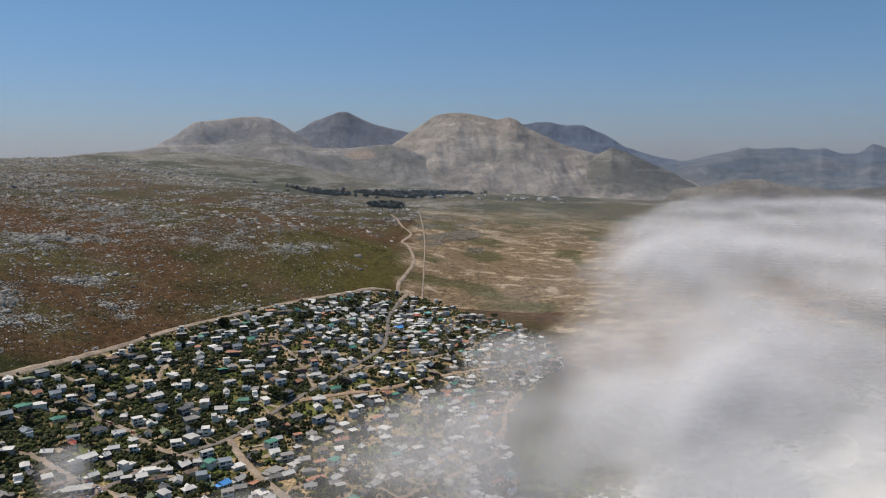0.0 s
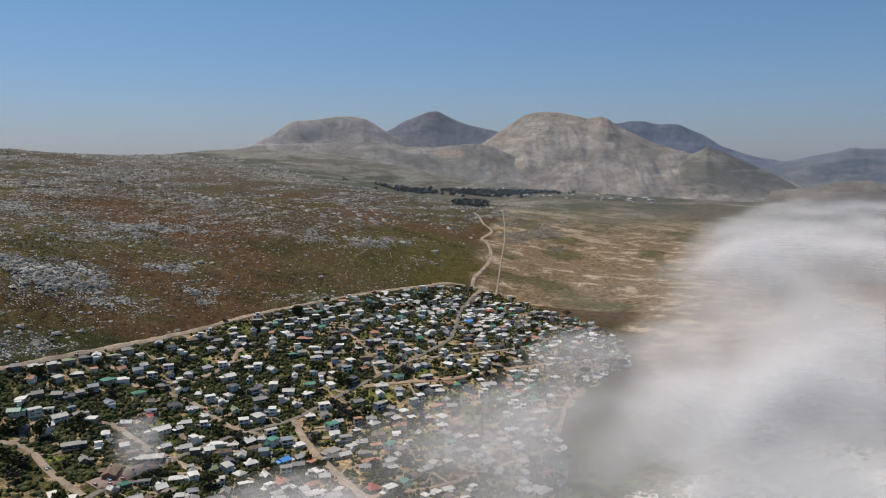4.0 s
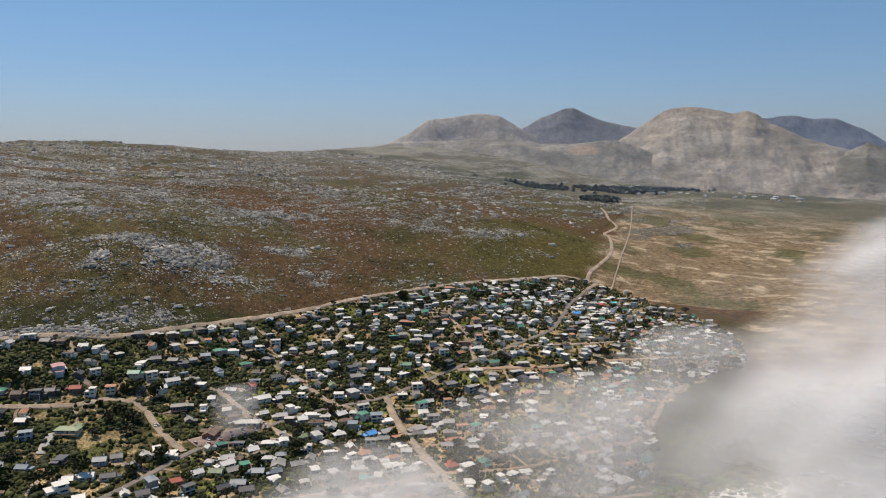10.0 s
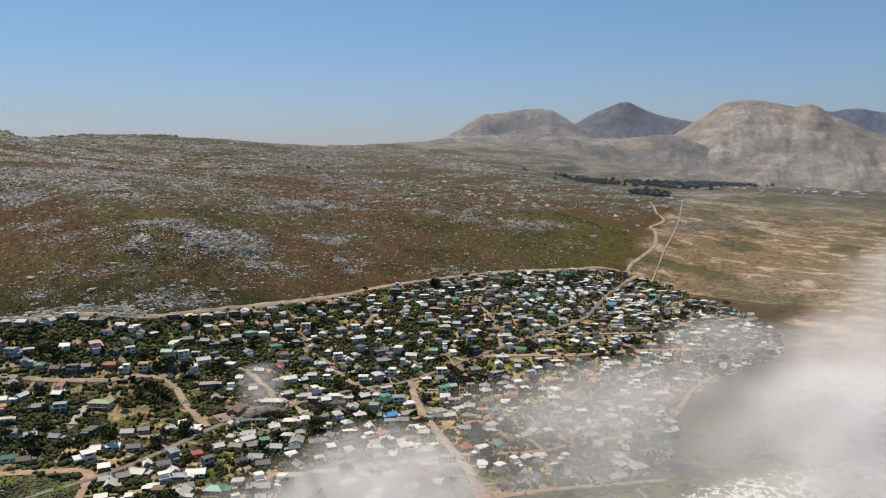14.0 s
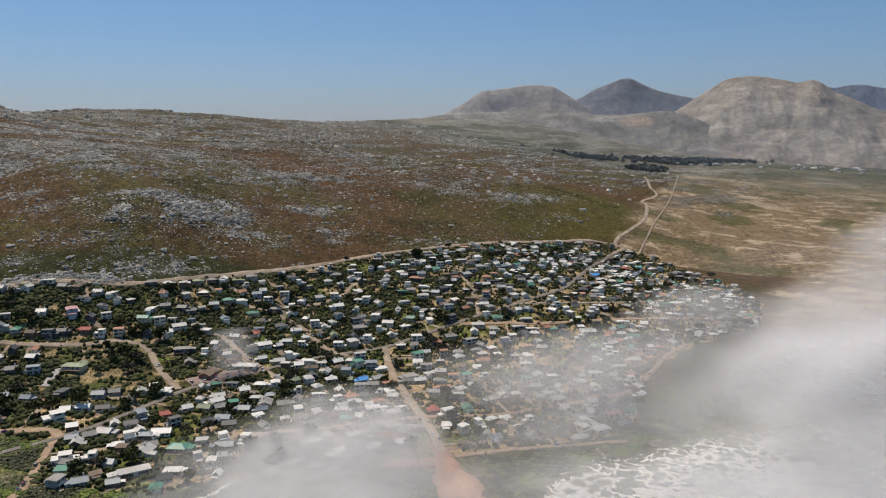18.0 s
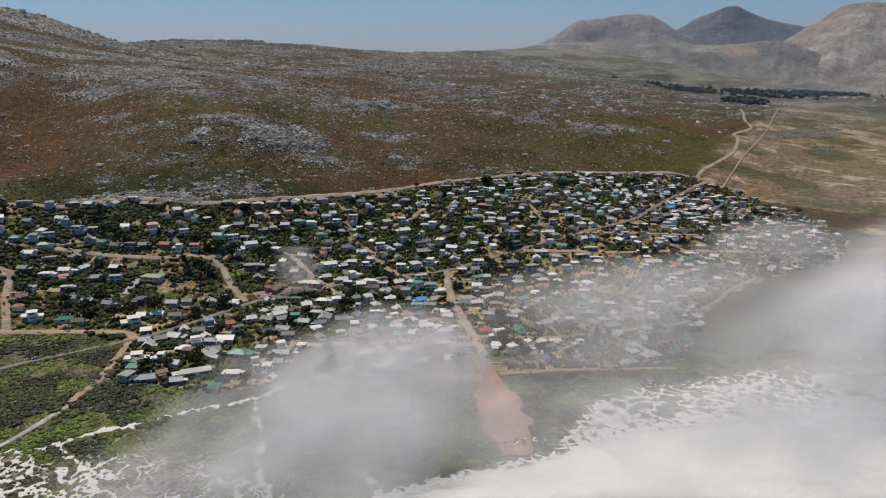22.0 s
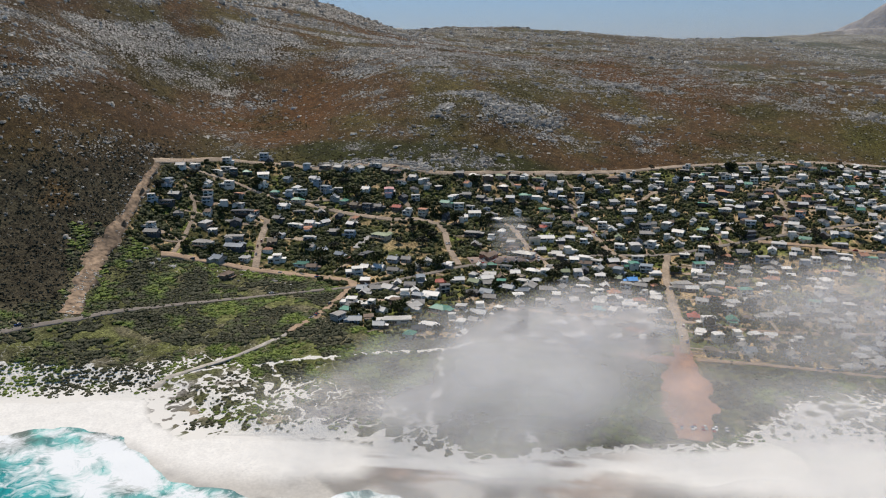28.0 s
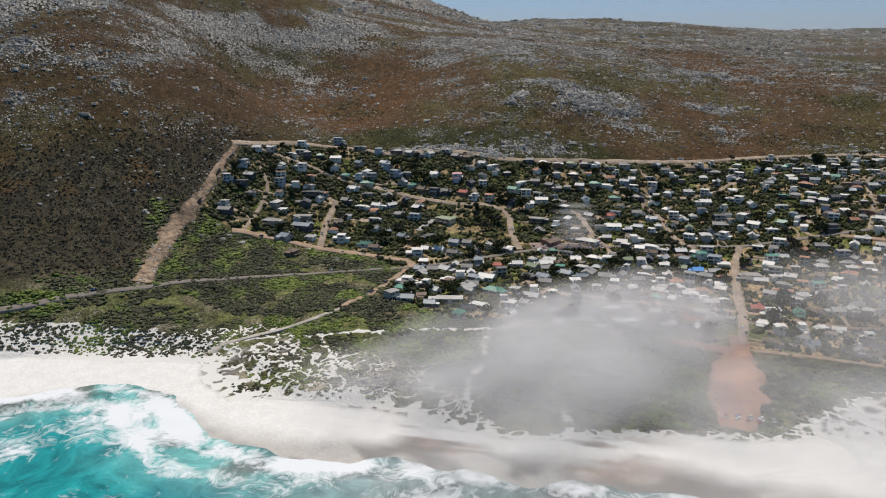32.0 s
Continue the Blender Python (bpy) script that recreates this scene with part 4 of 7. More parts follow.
ribbon("road", [(-233, 341), (-256, 352), (-272, 361), (-285, 369), (-297, 371), (-310, 364), (-320, 347), (-343, 324), (-361, 311), (-385, 290)], 6.0, PALE_GRAVEL, "pale street bending round an open plot", 0.5, 0.08)
ribbon("road", [(-213, 399), (-231, 404), (-254, 415), (-270, 421)], 6.0, PALE_GRAVEL, "short pale street beside the shop", 0.5, 0.05)
ribbon("road", [(-183, 452), (-199, 453), (-221, 464), (-240, 474), (-259, 478), (-264, 495), (-250, 515), (-243, 545)], 5.0, PALE_GRAVEL, "pale lane between gardens", 0.5, 0.08)
ribbon("road", [(-88, 385), (-52, 409), (-21, 443), (7, 478), (14, 520), (18, 560), (28, 598)], 4.8, GRAVEL, "orange gravel street", 0.5, 0.12)
ribbon("road", [(-136, 540), (-105, 559), (-77, 576), (-49, 604), (-15, 643), (20, 680)], 6.0, GRAVEL, "orange gravel street", 0.5, 0.12)
ribbon("road", [(-160, 305), (-149, 317), (-130, 337), (-104, 367), (-88, 387)], 6.0, GRAVEL, "orange gravel street", 0.5, 0.1)
ribbon("road", [(-129, 562), (-150, 600), (-180, 640), (-190, 690)], 4.0, PALE_GRAVEL, "narrow pale lane", 0.5, 0.08)
ribbon("road", [(-112, 596), (-60, 650), (-20, 720), (5, 800)], 4.5, PALE_GRAVEL, "narrow pale lane", 0.5, 0.08)
ribbon("road", [(-440, 232), (-420, 262), (-385, 290), (-365, 330)], 4.5, PALE_GRAVEL, "narrow pale lane", 0.5, 0.08)
ribbon("road", [(-420, 225), (-390, 222), (-362, 205), (-340, 188)], 3.5, PALE_GRAVEL, "narrow sandy lane", 0.5, 0.1)
ribbon("track", [(-441, 212), (-447, 241), (-453, 272), (-440, 311), (-413, 340), (-402, 367), (-374, 400), (-356, 417), (-336, 460), (-312, 519), (-296, 557), (-271, 611), (-244, 651), (-218, 687),
                 (-195, 741), (-178, 820), (-166, 868), (-142, 931), (-118, 953)], 6.5, PALE_GRAVEL, "stony firebreak track along the upper edge of the village", 0.5, 0.3)
ribbon("track", [(-78, 950), (-88, 1109), (-109, 1381), (-146, 1715)], 2.8, PALE_GRAVEL, "straight pale track across the valley floor", 0.8, 0.2)
ribbon("firebreak", [(-440, 214), (-415, 196), (-392, 180), (-362, 158), (-338, 140), (-312, 127), (-277, 111)], 14, surface("bare_firebreak_soil", (0.30, 0.21, 0.135), 0.95, grain=0.22, spread=0.75, stain=0.6),
       "bare eroded strip of pinkish soil", 0.45, 0.8, 3, widths=[4, 4, 5, 7, 10, 9.5, 9])
ribbon("beach_parking", [(-67, 352), (-57, 341), (-45, 325), (-30, 305), (-17, 289), (-10, 281), (-7, 277)], 24, RED_SOIL, "worn red gravel parking area above the beach", 0.3, 0.3, 5, widths=[7, 10, 15, 19, 21, 18, 8])
ribbon("beach_parking", [(-50, 334), (-61, 326), (-70, 320), (-78, 315)], 12, RED_SOIL, "short red gravel arm beside the parking area", 0.27, 0.3, 6, widths=[13, 10, 8, 3])
ribbon("road", [(-50, 342), (-36, 356), (-22, 368), (0, 384), (24, 402)], 5.0, GRAVEL, "orange gravel street along the last houses", 0.4, 0.2)
ribbon("shop_forecourt", [(-236, 352), (-229, 368), (-221, 388), (-217, 402)], 15, PAVING, "brick-paved parking in front of the shop", 0.5, 0.05)

ribbon("driveway", [(-296, 299), (-302, 309), (-306, 316), (-303, 321), (-298, 324)], 6.0, surface("pale_concrete", (0.42, 0.40, 0.37), 0.9, grain=0.8), "pale concrete drive to the green-roofed house", 0.5, 0.15)


# ---- boulders, scrub and trees ----
rng = np.random.default_rng(7)


def off_road(x, y, gap=1.0):
    ok = np.ones(len(x), bool)
    for line, half in ROADS:
        for lx, ly in line:
            ok &= (x - lx) ** 2 + (y - ly) ** 2 > (half + gap) ** 2
    return ok


def scatter(count, x0, x1, y0, y1, chance):
    """Plan points inside a box, kept by a chance between 0 and 1."""
    xs, ys = [], []
    for _ in range(12):
        x, y = rng.uniform(x0, x1, count), rng.uniform(y0, y1, count)
        hit = rng.random(count) < chance(x, y)
        xs.append(x[hit]), ys.append(y[hit])
        if sum(map(len, xs)) >= count:
            break
    return np.concatenate(xs)[:count], np.concatenate(ys)[:count]


def turned(shape, angles):
    """Copies of shape (n, 3), each turned about z."""
    c, s = np.cos(angles)[:, None], np.sin(angles)[:, None]
    return np.stack([shape[None, :, 0] * c - shape[None, :, 1] * s, shape[None, :, 0] * s + shape[None, :, 1] * c, np.repeat(shape[None, :, 2], len(angles), 0)], -1)


CUBE = np.array([(-1, -1, -1), (1, -1, -1), (1, 1, -1), (-1, 1, -1), (-0.82, -0.82, 1), (0.82, -0.82, 1), (0.82, 0.82, 1), (-0.82, 0.82, 1)], float)
CUBE_FACES = [(4, 5, 6, 7), (0, 1, 5, 4), (1, 2, 6, 5), (2, 3, 7, 6), (3, 0, 4, 7)]


def boulders(name, label, x, y, size):
    n = len(x)
    v = CUBE[None] * (0.62 + 0.5 * rng.random((n, 8, 3)))
    v = v * (size[:, None] * rng.uniform(0.6, 1.3, (n, 3)))[:, None] * (1.8, 0.85, 0.78)
    a = np.where(rng.random(n) < 0.7, rng.normal(1.12, 0.35, n), rng.uniform(0, 6.28, n))
    c, s = np.cos(a)[:, None], np.sin(a)[:, None]
    v = np.stack([v[..., 0] * c - v[..., 1] * s, v[..., 0] * s + v[..., 1] * c, v[..., 2]], -1)
    v += np.stack([x, y, ground(x, y) + size * 0.12], -1)[:, None]
    return tagged(new(name, soup(name, v, CUBE_FACES, n, STONE)), label, "boulders", kind="stuff")


def stony(x, y):
    r = rockiness(x, y, lie(x, y))
    return np.clip(r * 0.9 * smooth(-0.14, 0.2, bedding(x, y, 0.28, 7, 4, 71)) + 0.045, 0, 1) * (inland(x, y) > 175) * ~within(x, y, VILLAGE)


x, y = scatter(30000, -640, -180, 60, 1000, stony)
boulders("sandstone_boulders", "pale grey sandstone boulders strewn over the hillside", x, y, rng.lognormal(-1.05, 0.6, len(x)).clip(0.15, 1.8))
x, y = scatter(12000, -1350, -150, 100, 2100, lambda x, y: stony(x, y) * (np.hypot(x + 350, y - 500) > 450))
boulders("sandstone_boulders", "pale sandstone ledges and boulders on the high ground", x, y, rng.lognormal(0.15, 0.5, len(x)).clip(0.6, 3.2))
x, y = scatter(30000, -900, -430, 0, 760, lambda x, y: stony(x, y) * smooth(118, 140, lie(x, y)))
boulders("sandstone_boulders", "bands of pale sandstone blocks along the upper slopes", x, y, rng.lognormal(-0.95, 0.5, len(x)).clip(0.2, 1.5))
x, y = scatter(2600, -520, -230, 360, 800, lambda x, y: smooth(0.6, 0.95, rockiness(x, y, lie(x, y))) * ~within(x, y, VILLAGE))
boulders("sandstone_boulders", "large weathered blocks piled on the rocky knolls", x, y, rng.lognormal(-0.15, 0.4, len(x)).clip(0.5, 2.0))
line = curve_points([(-440, 214), (-415, 196), (-392, 180), (-362, 158), (-338, 140), (-312, 127), (-277, 111)], 0.5)
k = rng.integers(0, len(line), 420)
boulders("rubble", "loose stones and clods washed out along the bare strip", line[k, 0] + rng.normal(0, 3.2, 420), line[k, 1] + rng.normal(0, 3.2, 420), rng.uniform(0.25, 0.8, 420))
line = curve_points([(-418, 338), (-400, 372), (-378, 400), (-360, 420)], 0.5)
k = rng.integers(0, len(line), 500)
boulders("rubble", "rough stone rubble beside the firebreak track", line[k, 0] + rng.normal(-3, 4.0, 500), line[k, 1] + rng.normal(-1, 4.0, 500), rng.uniform(0.4, 1.5, 500))

LEAVES = 34


def clumps(name, label, category, x, y, wide, tall, material, leaf=0.34, lift=0.0, leaves=LEAVES, heart=False):
    """Bushes and crowns: loose leafy sprays round an uneven dome, in one mesh."""
    n = len(x)
    d = rng.normal(size=(n, leaves, 3))
    d /= np.linalg.norm(d, axis=2, keepdims=True)
    d[..., 2] = np.abs(d[..., 2]) * 1.0 - 0.12
    lobes = 1 + 0.2 * np.sin(3 * np.arctan2(d[..., 1], d[..., 0]) + rng.uniform(0, 6.28, (n, 1)))
    r = rng.uniform(0.62, 1.05, (n, leaves, 1)) * lobes[..., None]
    r[:, : leaves // 5] *= 0.45
    at = d * r * np.stack([wide, wide, tall], -1)[:, None] * 0.5 * (1, 1, 2)
    a, b = rng.normal(size=(n, leaves, 3)), rng.normal(size=(n, leaves, 3))
    a += np.cross(d, b) * 1.2
    a /= np.linalg.norm(a, axis=2, keepdims=True)
    b = np.cross(a, d + 0.5 * b)
    b /= np.linalg.norm(b, axis=2, keepdims=True)
    size = (wide * leaf)[:, None, None] * rng.uniform(0.6, 1.3, (n, leaves, 1))
    size[:, : leaves // 5] *= 1.7
    quad = np.stack([at - a * size * 0.6, at - b * size * 0.45, at + a * size * 0.6, at + b * size * 0.55], 2)
    quad += np.stack([x, y, ground(x, y) + lift], -1)[:, None, None]
    v = quad.reshape(n, leaves * 4, 3)
    faces = [(4 * k, 4 * k + 1, 4 * k + 2, 4 * k + 3) for k in range(leaves)]
    if heart:  # the dense inside of the bush, an uneven mound
        ring = np.array([(math.cos(k * 1.047 + 0.5 * j) * r, math.sin(k * 1.047 + 0.5 * j) * r, z) for j, (r, z) in enumerate(((0.44, -0.12), (0.40, 0.48), (0.2, 0.84))) for k in range(6)])
        mound = ring[None] * rng.uniform(0.78, 1.18, (n, 18, 1)) * np.stack([wide, wide, tall], -1)[:, None] + np.stack([x, y, ground(x, y) + lift], -1)[:, None]
        first = leaves * 4
        faces += [(first + 6 * j + k, first + 6 * j + (k + 1) % 6, first + 6 * j + 6 + (k + 1) % 6, first + 6 * j + 6 + k) for j in (0, 1) for k in range(6)]
        faces += [(first + 12, first + 13, first + 14, first + 15), (first + 12, first + 15, first + 16, first + 17)]
        v = np.concatenate([v, mound], 1)
    return tagged(new(name, soup(name, v, faces, n, material)), label, category, kind="stuff")


# low scrub on the hillside and beyond the firebreak
x, y = scatter(14000, -700, -100, 40, 1150, lambda x, y: smooth(-0.1, 0.45, fbm(x, y, 45, 4, 52)) * ~within(x, y, VILLAGE) * (inland(x, y) > 150) * (1 - 0.7 * rockiness(x, y, lie(x, y))))
clumps("hill_scrub", "low dark fynbos bushes dotted over the hillside", "scrub", x, y, rng.uniform(0.6, 1.7, len(x)), rng.uniform(0.2, 0.5, len(x)), SCRUB, 0.55, leaves=5)
x, y = scatter(6000, -520, -190, -40, 240, lambda x, y: smooth(-440, -395, x + 0.32 * (y - 66) + 20 * fbm(x, y, 45, 4, 52)) * smooth(262, 225, y + 0.75 * (x + 440) * (x > -440)) * (x < -225) * ~within(x, y, VILLAGE) * (inland(x, y) > 105) * 0.9)
ok = off_road(x, y, 1.0)
clumps("hill_scrub", "dense grey-brown scrub beside the firebreak", "scrub", x[ok], y[ok], rng.uniform(0.8, 2.4, ok.sum()), rng.uniform(0.2, 0.5, ok.sum()), GREY_SCRUB, 0.4, leaves=10)

# bushes on the dunes and along the coast road
def dune_growth(x, y):
    v, lace = off_line(x, y, GROWTH), lace_width(x, y)
    deep = v / lace
    within_lace = np.where(x + y < -60, 0.55 + 0.4 * smooth(0.3, 0.5, deep), np.where(x + y < 130, 0.25, 0.10)) * smooth(0.05, 0.2, deep)
    thick = np.where(deep < 1, within_lace, np.where((x + y > 150) & (x + y < 420), 0.55, 0.95))
    patchy = np.where((x + y < -60) & (deep < 1), 0.9, smooth(-0.3, 0.0, fbm(x, y, 14, 3, 141)))
    for path in DUNE_PATHS:
        patchy = patchy * smooth(0.9, 2.0, np.abs(off_line(x, y, path)))
    return thick * patchy * (v > 0.5) * smooth(9, -3, inland(x, y) - np.interp(y, [40, 110, 135, 226, 320], [90, 112, 200, 225, 200])) * ~within(x, y, VILLAGE)


x, y = scatter(11500, -400, 120, -40, 440, dune_growth)
low = 0.62 + 0.5 * smooth(0.7, 1.5, off_line(x, y, GROWTH) / lace_width(x, y))  # smaller towards the sand
ok = off_road(x, y, 0.9)
clumps("dune_bushes", "bright and dark green coastal bushes on the dunes", "bushes", x[ok], y[ok], rng.lognormal(0.95, 0.42, ok.sum()).clip(1.2, 6.0) * low[ok], rng.uniform(0.3, 0.85, ok.sum()) * low[ok], DUNE_SHRUB, 0.2, leaves=16, heart=True)
x, y = scatter(5000, -300, 120, -20, 430, lambda x, y: dune_growth(x, y) * (off_line(x, y, GROWTH) < 1.15 * lace_width(x, y)))
clumps("dune_bushes", "small green and grey cushions scattered over the white dune sand", "bushes", x, y, rng.uniform(0.8, 2.4, len(x)), rng.uniform(0.3, 0.7, len(x)), DUNE_SHRUB, 0.22, leaves=6, heart=True)

# dark pine woods on the far valley floor
def wooded(x, y):
    belt = np.exp(-((x + 360) / 190) ** 4 - ((y - 2320 - 0.8 * (x + 400) + 50 * fbm(x, y, 120, 2, 160)) / 46) ** 2)
    strip = 0.7 * np.exp(-((x + 150) / 110) ** 4 - ((y - 2560 - 0.6 * (x + 150) + 40 * fbm(x, y, 120, 2, 161)) / 34) ** 2)
    grove = np.exp(-(((x + 235) / 34) ** 2 + ((y - 1850) / 120) ** 2) ** 2)
    return np.clip(belt * smooth(-0.35, 0.1, fbm(x, y, 60, 3, 163)) + strip + grove, 0, 1)


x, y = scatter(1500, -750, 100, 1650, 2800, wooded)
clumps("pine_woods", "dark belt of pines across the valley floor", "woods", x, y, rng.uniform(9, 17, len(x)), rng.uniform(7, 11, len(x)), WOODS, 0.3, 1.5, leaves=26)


# ---- houses ----
def box(x0, x1, y0, y1, z0, z1):
    v = [(x, y, z) for z in (z0, z1) for x, y in ((x0, y0), (x1, y0), (x1, y1), (x0, y1))]
    return v, [(3, 2, 1, 0), (4, 5, 6, 7), (0, 1, 5, 4), (1, 2, 6, 5), (2, 3, 7, 6), (3, 0, 4, 7)]


def boxes(name, specs, material):
    verts, faces = [], []
    for spec in specs:
        v, f = box(*spec)
        faces += [tuple(i + len(verts) for i in q) for q in f]
        verts += v
    return mesh_of(name, verts, faces, [material])


def slab(points, thick):
    """A sloping plate: corner points above, and the same lowered by thick."""
    n = len(points)
    v = list(points) + [(x, y, z - thick) for x, y, z in points]
    f = [tuple(range(n)), tuple(range(2 * n - 1, n - 1, -1))] + [(k, k + n, (k + 1) % n + n, (k + 1) % n) for k in range(n)]
    return v, f


def joined(name, pieces, material):
    verts, faces = [], []
    for v, f in pieces:
        faces += [tuple(i + len(verts) for i in q) for q in f]
        verts += v
    return mesh_of(name, verts, faces, [material])


def window_mesh(name, w, h, bars):
    """A window frame with glazing bars in one piece, seen from its own front (-y), and its pane."""
    t = 0.09
    xs = [-w / 2, -w / 2 + t]
    for k in range(bars):
        c = -w / 2 + w * (k + 1) / (bars + 1)
        xs += [c - 0.04, c + 0.04]
    xs += [w / 2 - t, w / 2]
    zs = [0, t, h - t, h]
    nx, nz = len(xs), 4
    verts = [(x, y, z) for y in (-0.08, 0.02) for z in zs for x in xs]
    solid = {(i, j) for i in range(nx - 1) for j in range(3) if j != 1 or i % 2 == 0}
    faces = []
    for i, j in solid:
        a, b, c, d = j * nx + i, j * nx + i + 1, (j + 1) * nx + i + 1, (j + 1) * nx + i
        n = nx * nz
        faces += [(a, b, c, d), (d + n, c + n, b + n, a + n)]
        for (p, q), side in (((a, b), (i, j - 1)), ((b, c), (i + 1, j)), ((c, d), (i, j + 1)), ((d, a), (i - 1, j))):
            if side not in solid:
                faces.append((q, p, p + n, q + n))
    return mesh_of(name, verts, faces, [FRAME]), boxes(name + "_pane", [(-w / 2 + t, w / 2 - t, -0.03, 0.01, t, h - t)], GLASS)


WINDOW = window_mesh("window", 1.6, 1.25, 1)
WIDE_WINDOW = window_mesh("wide_window", 3.4, 1.5, 3)
SLIDING = window_mesh("sliding_door", 3.8, 2.15, 3)
DOOR = boxes("door", [(-0.5, 0.5, -0.09, 0.02, 0, 2.1)], TIMBER)
CHIMNEY = boxes("chimney", [(-0.45, 0.45, -0.4, 0.4, -1.2, 1.3)], WALLS["white"])
DECK_FLOOR = boxes("deck_floor", [(-5, 5, -2.6, 0, 0.2, 0.4)], TIMBER)
DECK_POST = boxes("deck_post", [(-0.08, 0.08, -0.08, 0.08, -2.4, 1.3)], TIMBER)
DECK_RAIL = boxes("deck_rail", [(-5, 5, -0.05, 0.05, 1.3, 1.4)], TIMBER)
BALCONY_FLOOR = boxes("balcony_floor", [(-4.6, 4.6, -2.0, 0, 2.75, 2.95)], WALLS["white"])
BALCONY_POST = boxes("balcony_post", [(-0.1, 0.1, -0.1, 0.1, -2.4, 3.85)], WALLS["white"])
BALCONY_RAIL = boxes("balcony_rail", [(-4.6, 4.6, -0.05, 0.05, 3.85, 3.95)], WALLS["white"])
DECK = (DECK_FLOOR, [("post", DECK_POST, (-4.85, -2.5, 0)), ("post", DECK_POST, (-1.6, -2.5, 0)), ("post", DECK_POST, (1.6, -2.5, 0)), ("post", DECK_POST, (4.85, -2.5, 0)), ("rail", DECK_RAIL, (0, -2.52, 0))])
BALCONY = (BALCONY_FLOOR, [("post", BALCONY_POST, (-4.4, -1.9, 0)), ("post", BALCONY_POST, (4.4, -1.9, 0)), ("rail", BALCONY_RAIL, (0, -1.93, 0))])

W2, D2, DEEP = 5.0, 4.0, -3.0
gable_wall = ([(-W2, -D2, DEEP), (W2, -D2, DEEP), (W2, D2, DEEP), (-W2, D2, DEEP), (-W2, -D2, 2.8), (W2, -D2, 2.8), (W2, D2, 2.8), (-W2, D2, 2.8), (-W2, 0, 4.75), (W2, 0, 4.75)],
              [(0, 1, 5, 4), (2, 3, 7, 6), (1, 2, 6, 9, 5), (3, 0, 4, 8, 7), (4, 5, 9, 8), (7, 8, 9, 6), (3, 2, 1, 0)])
GABLE_ROOF = joined("gable_roof", [slab([(-W2 - 0.5, -D2 - 0.6, 2.68), (W2 + 0.5, -D2 - 0.6, 2.68), (W2 + 0.5, 0.0, 5.0), (-W2 - 0.5, 0.0, 5.0)], 0.16),
                                   slab([(W2 + 0.5, D2 + 0.6, 2.68), (-W2 - 0.5, D2 + 0.6, 2.68), (-W2 - 0.5, 0.0, 5.0), (W2 + 0.5, 0.0, 5.0)], 0.16), box(-W2 - 0.5, W2 + 0.5, -0.18, 0.18, 4.95, 5.08)], ROOFS["grey"])
hip = [(-W2 - 0.6, -D2 - 0.6, 2.75), (W2 + 0.6, -D2 - 0.6, 2.75), (W2 + 0.6, D2 + 0.6, 2.75), (-W2 - 0.6, D2 + 0.6, 2.75), (-2.0, 0, 4.7), (2.0, 0, 4.7)]
HIP_ROOF = joined("hip_roof", [(hip + [(x, y, 2.6) for x, y, z in hip[:4]], [(0, 1, 5, 4), (1, 2, 5), (2, 3, 4, 5), (3, 0, 4), (0, 6, 7, 1), (1, 7, 8, 2), (2, 8, 9, 3), (3, 9, 6, 0), (9, 8, 7, 6)]),
                               box(-2.0, 2.0, -0.14, 0.14, 4.64, 4.8)], ROOFS["grey"])
FLAT_ROOF = joined("flat_roof", [slab([(-W2 - 0.7, -D2 - 0.9, 3.35), (W2 + 0.7, -D2 - 0.9, 3.35), (W2 + 0.7, D2 + 0.5, 2.95), (-W2 - 0.7, D2 + 0.5, 2.95)], 0.2), box(-W2 - 0.75, W2 + 0.75, -D2 - 1.0, -D2 - 0.88, 3.1, 3.42)], ROOFS["grey"])
DOUBLE_ROOF = joined("shallow_roof", [slab([(-W2 - 0.6, -D2 - 0.9, 6.1), (W2 + 0.6, -D2 - 0.9, 6.1), (W2 + 0.6, 0.4, 6.55), (-W2 - 0.6, 0.4, 6.55)], 0.2),
                                      slab([(W2 + 0.6, D2 + 0.5, 5.9), (-W2 - 0.6, D2 + 0.5, 5.9), (-W2 - 0.6, 0.4, 6.55), (W2 + 0.6, 0.4, 6.55)], 0.2)], ROOFS["grey"])
LOWER_ROOF = joined("terrace_roof", [box(-W2 - 0.3, W2 + 0.3, -D2 - 0.3, D2 + 0.3, 2.9, 3.1), box(-W2 - 0.3, W2 + 0.3, -D2 - 0.3, -D2 - 0.12, 3.1, 3.5), box(-W2 - 0.3, -W2 - 0.12, -D2 - 0.1, D2 + 0.3, 3.1, 3.5)], ROOFS["white"])
UPPER_ROOF = joined("upper_roof", [slab([(-1.6, -D2 + 0.4, 6.0), (W2 + 0.5, -D2 + 0.4, 6.0), (W2 + 0.5, D2 + 0.4, 5.75), (-1.6, D2 + 0.4, 5.75)], 0.2)], ROOFS["white"])
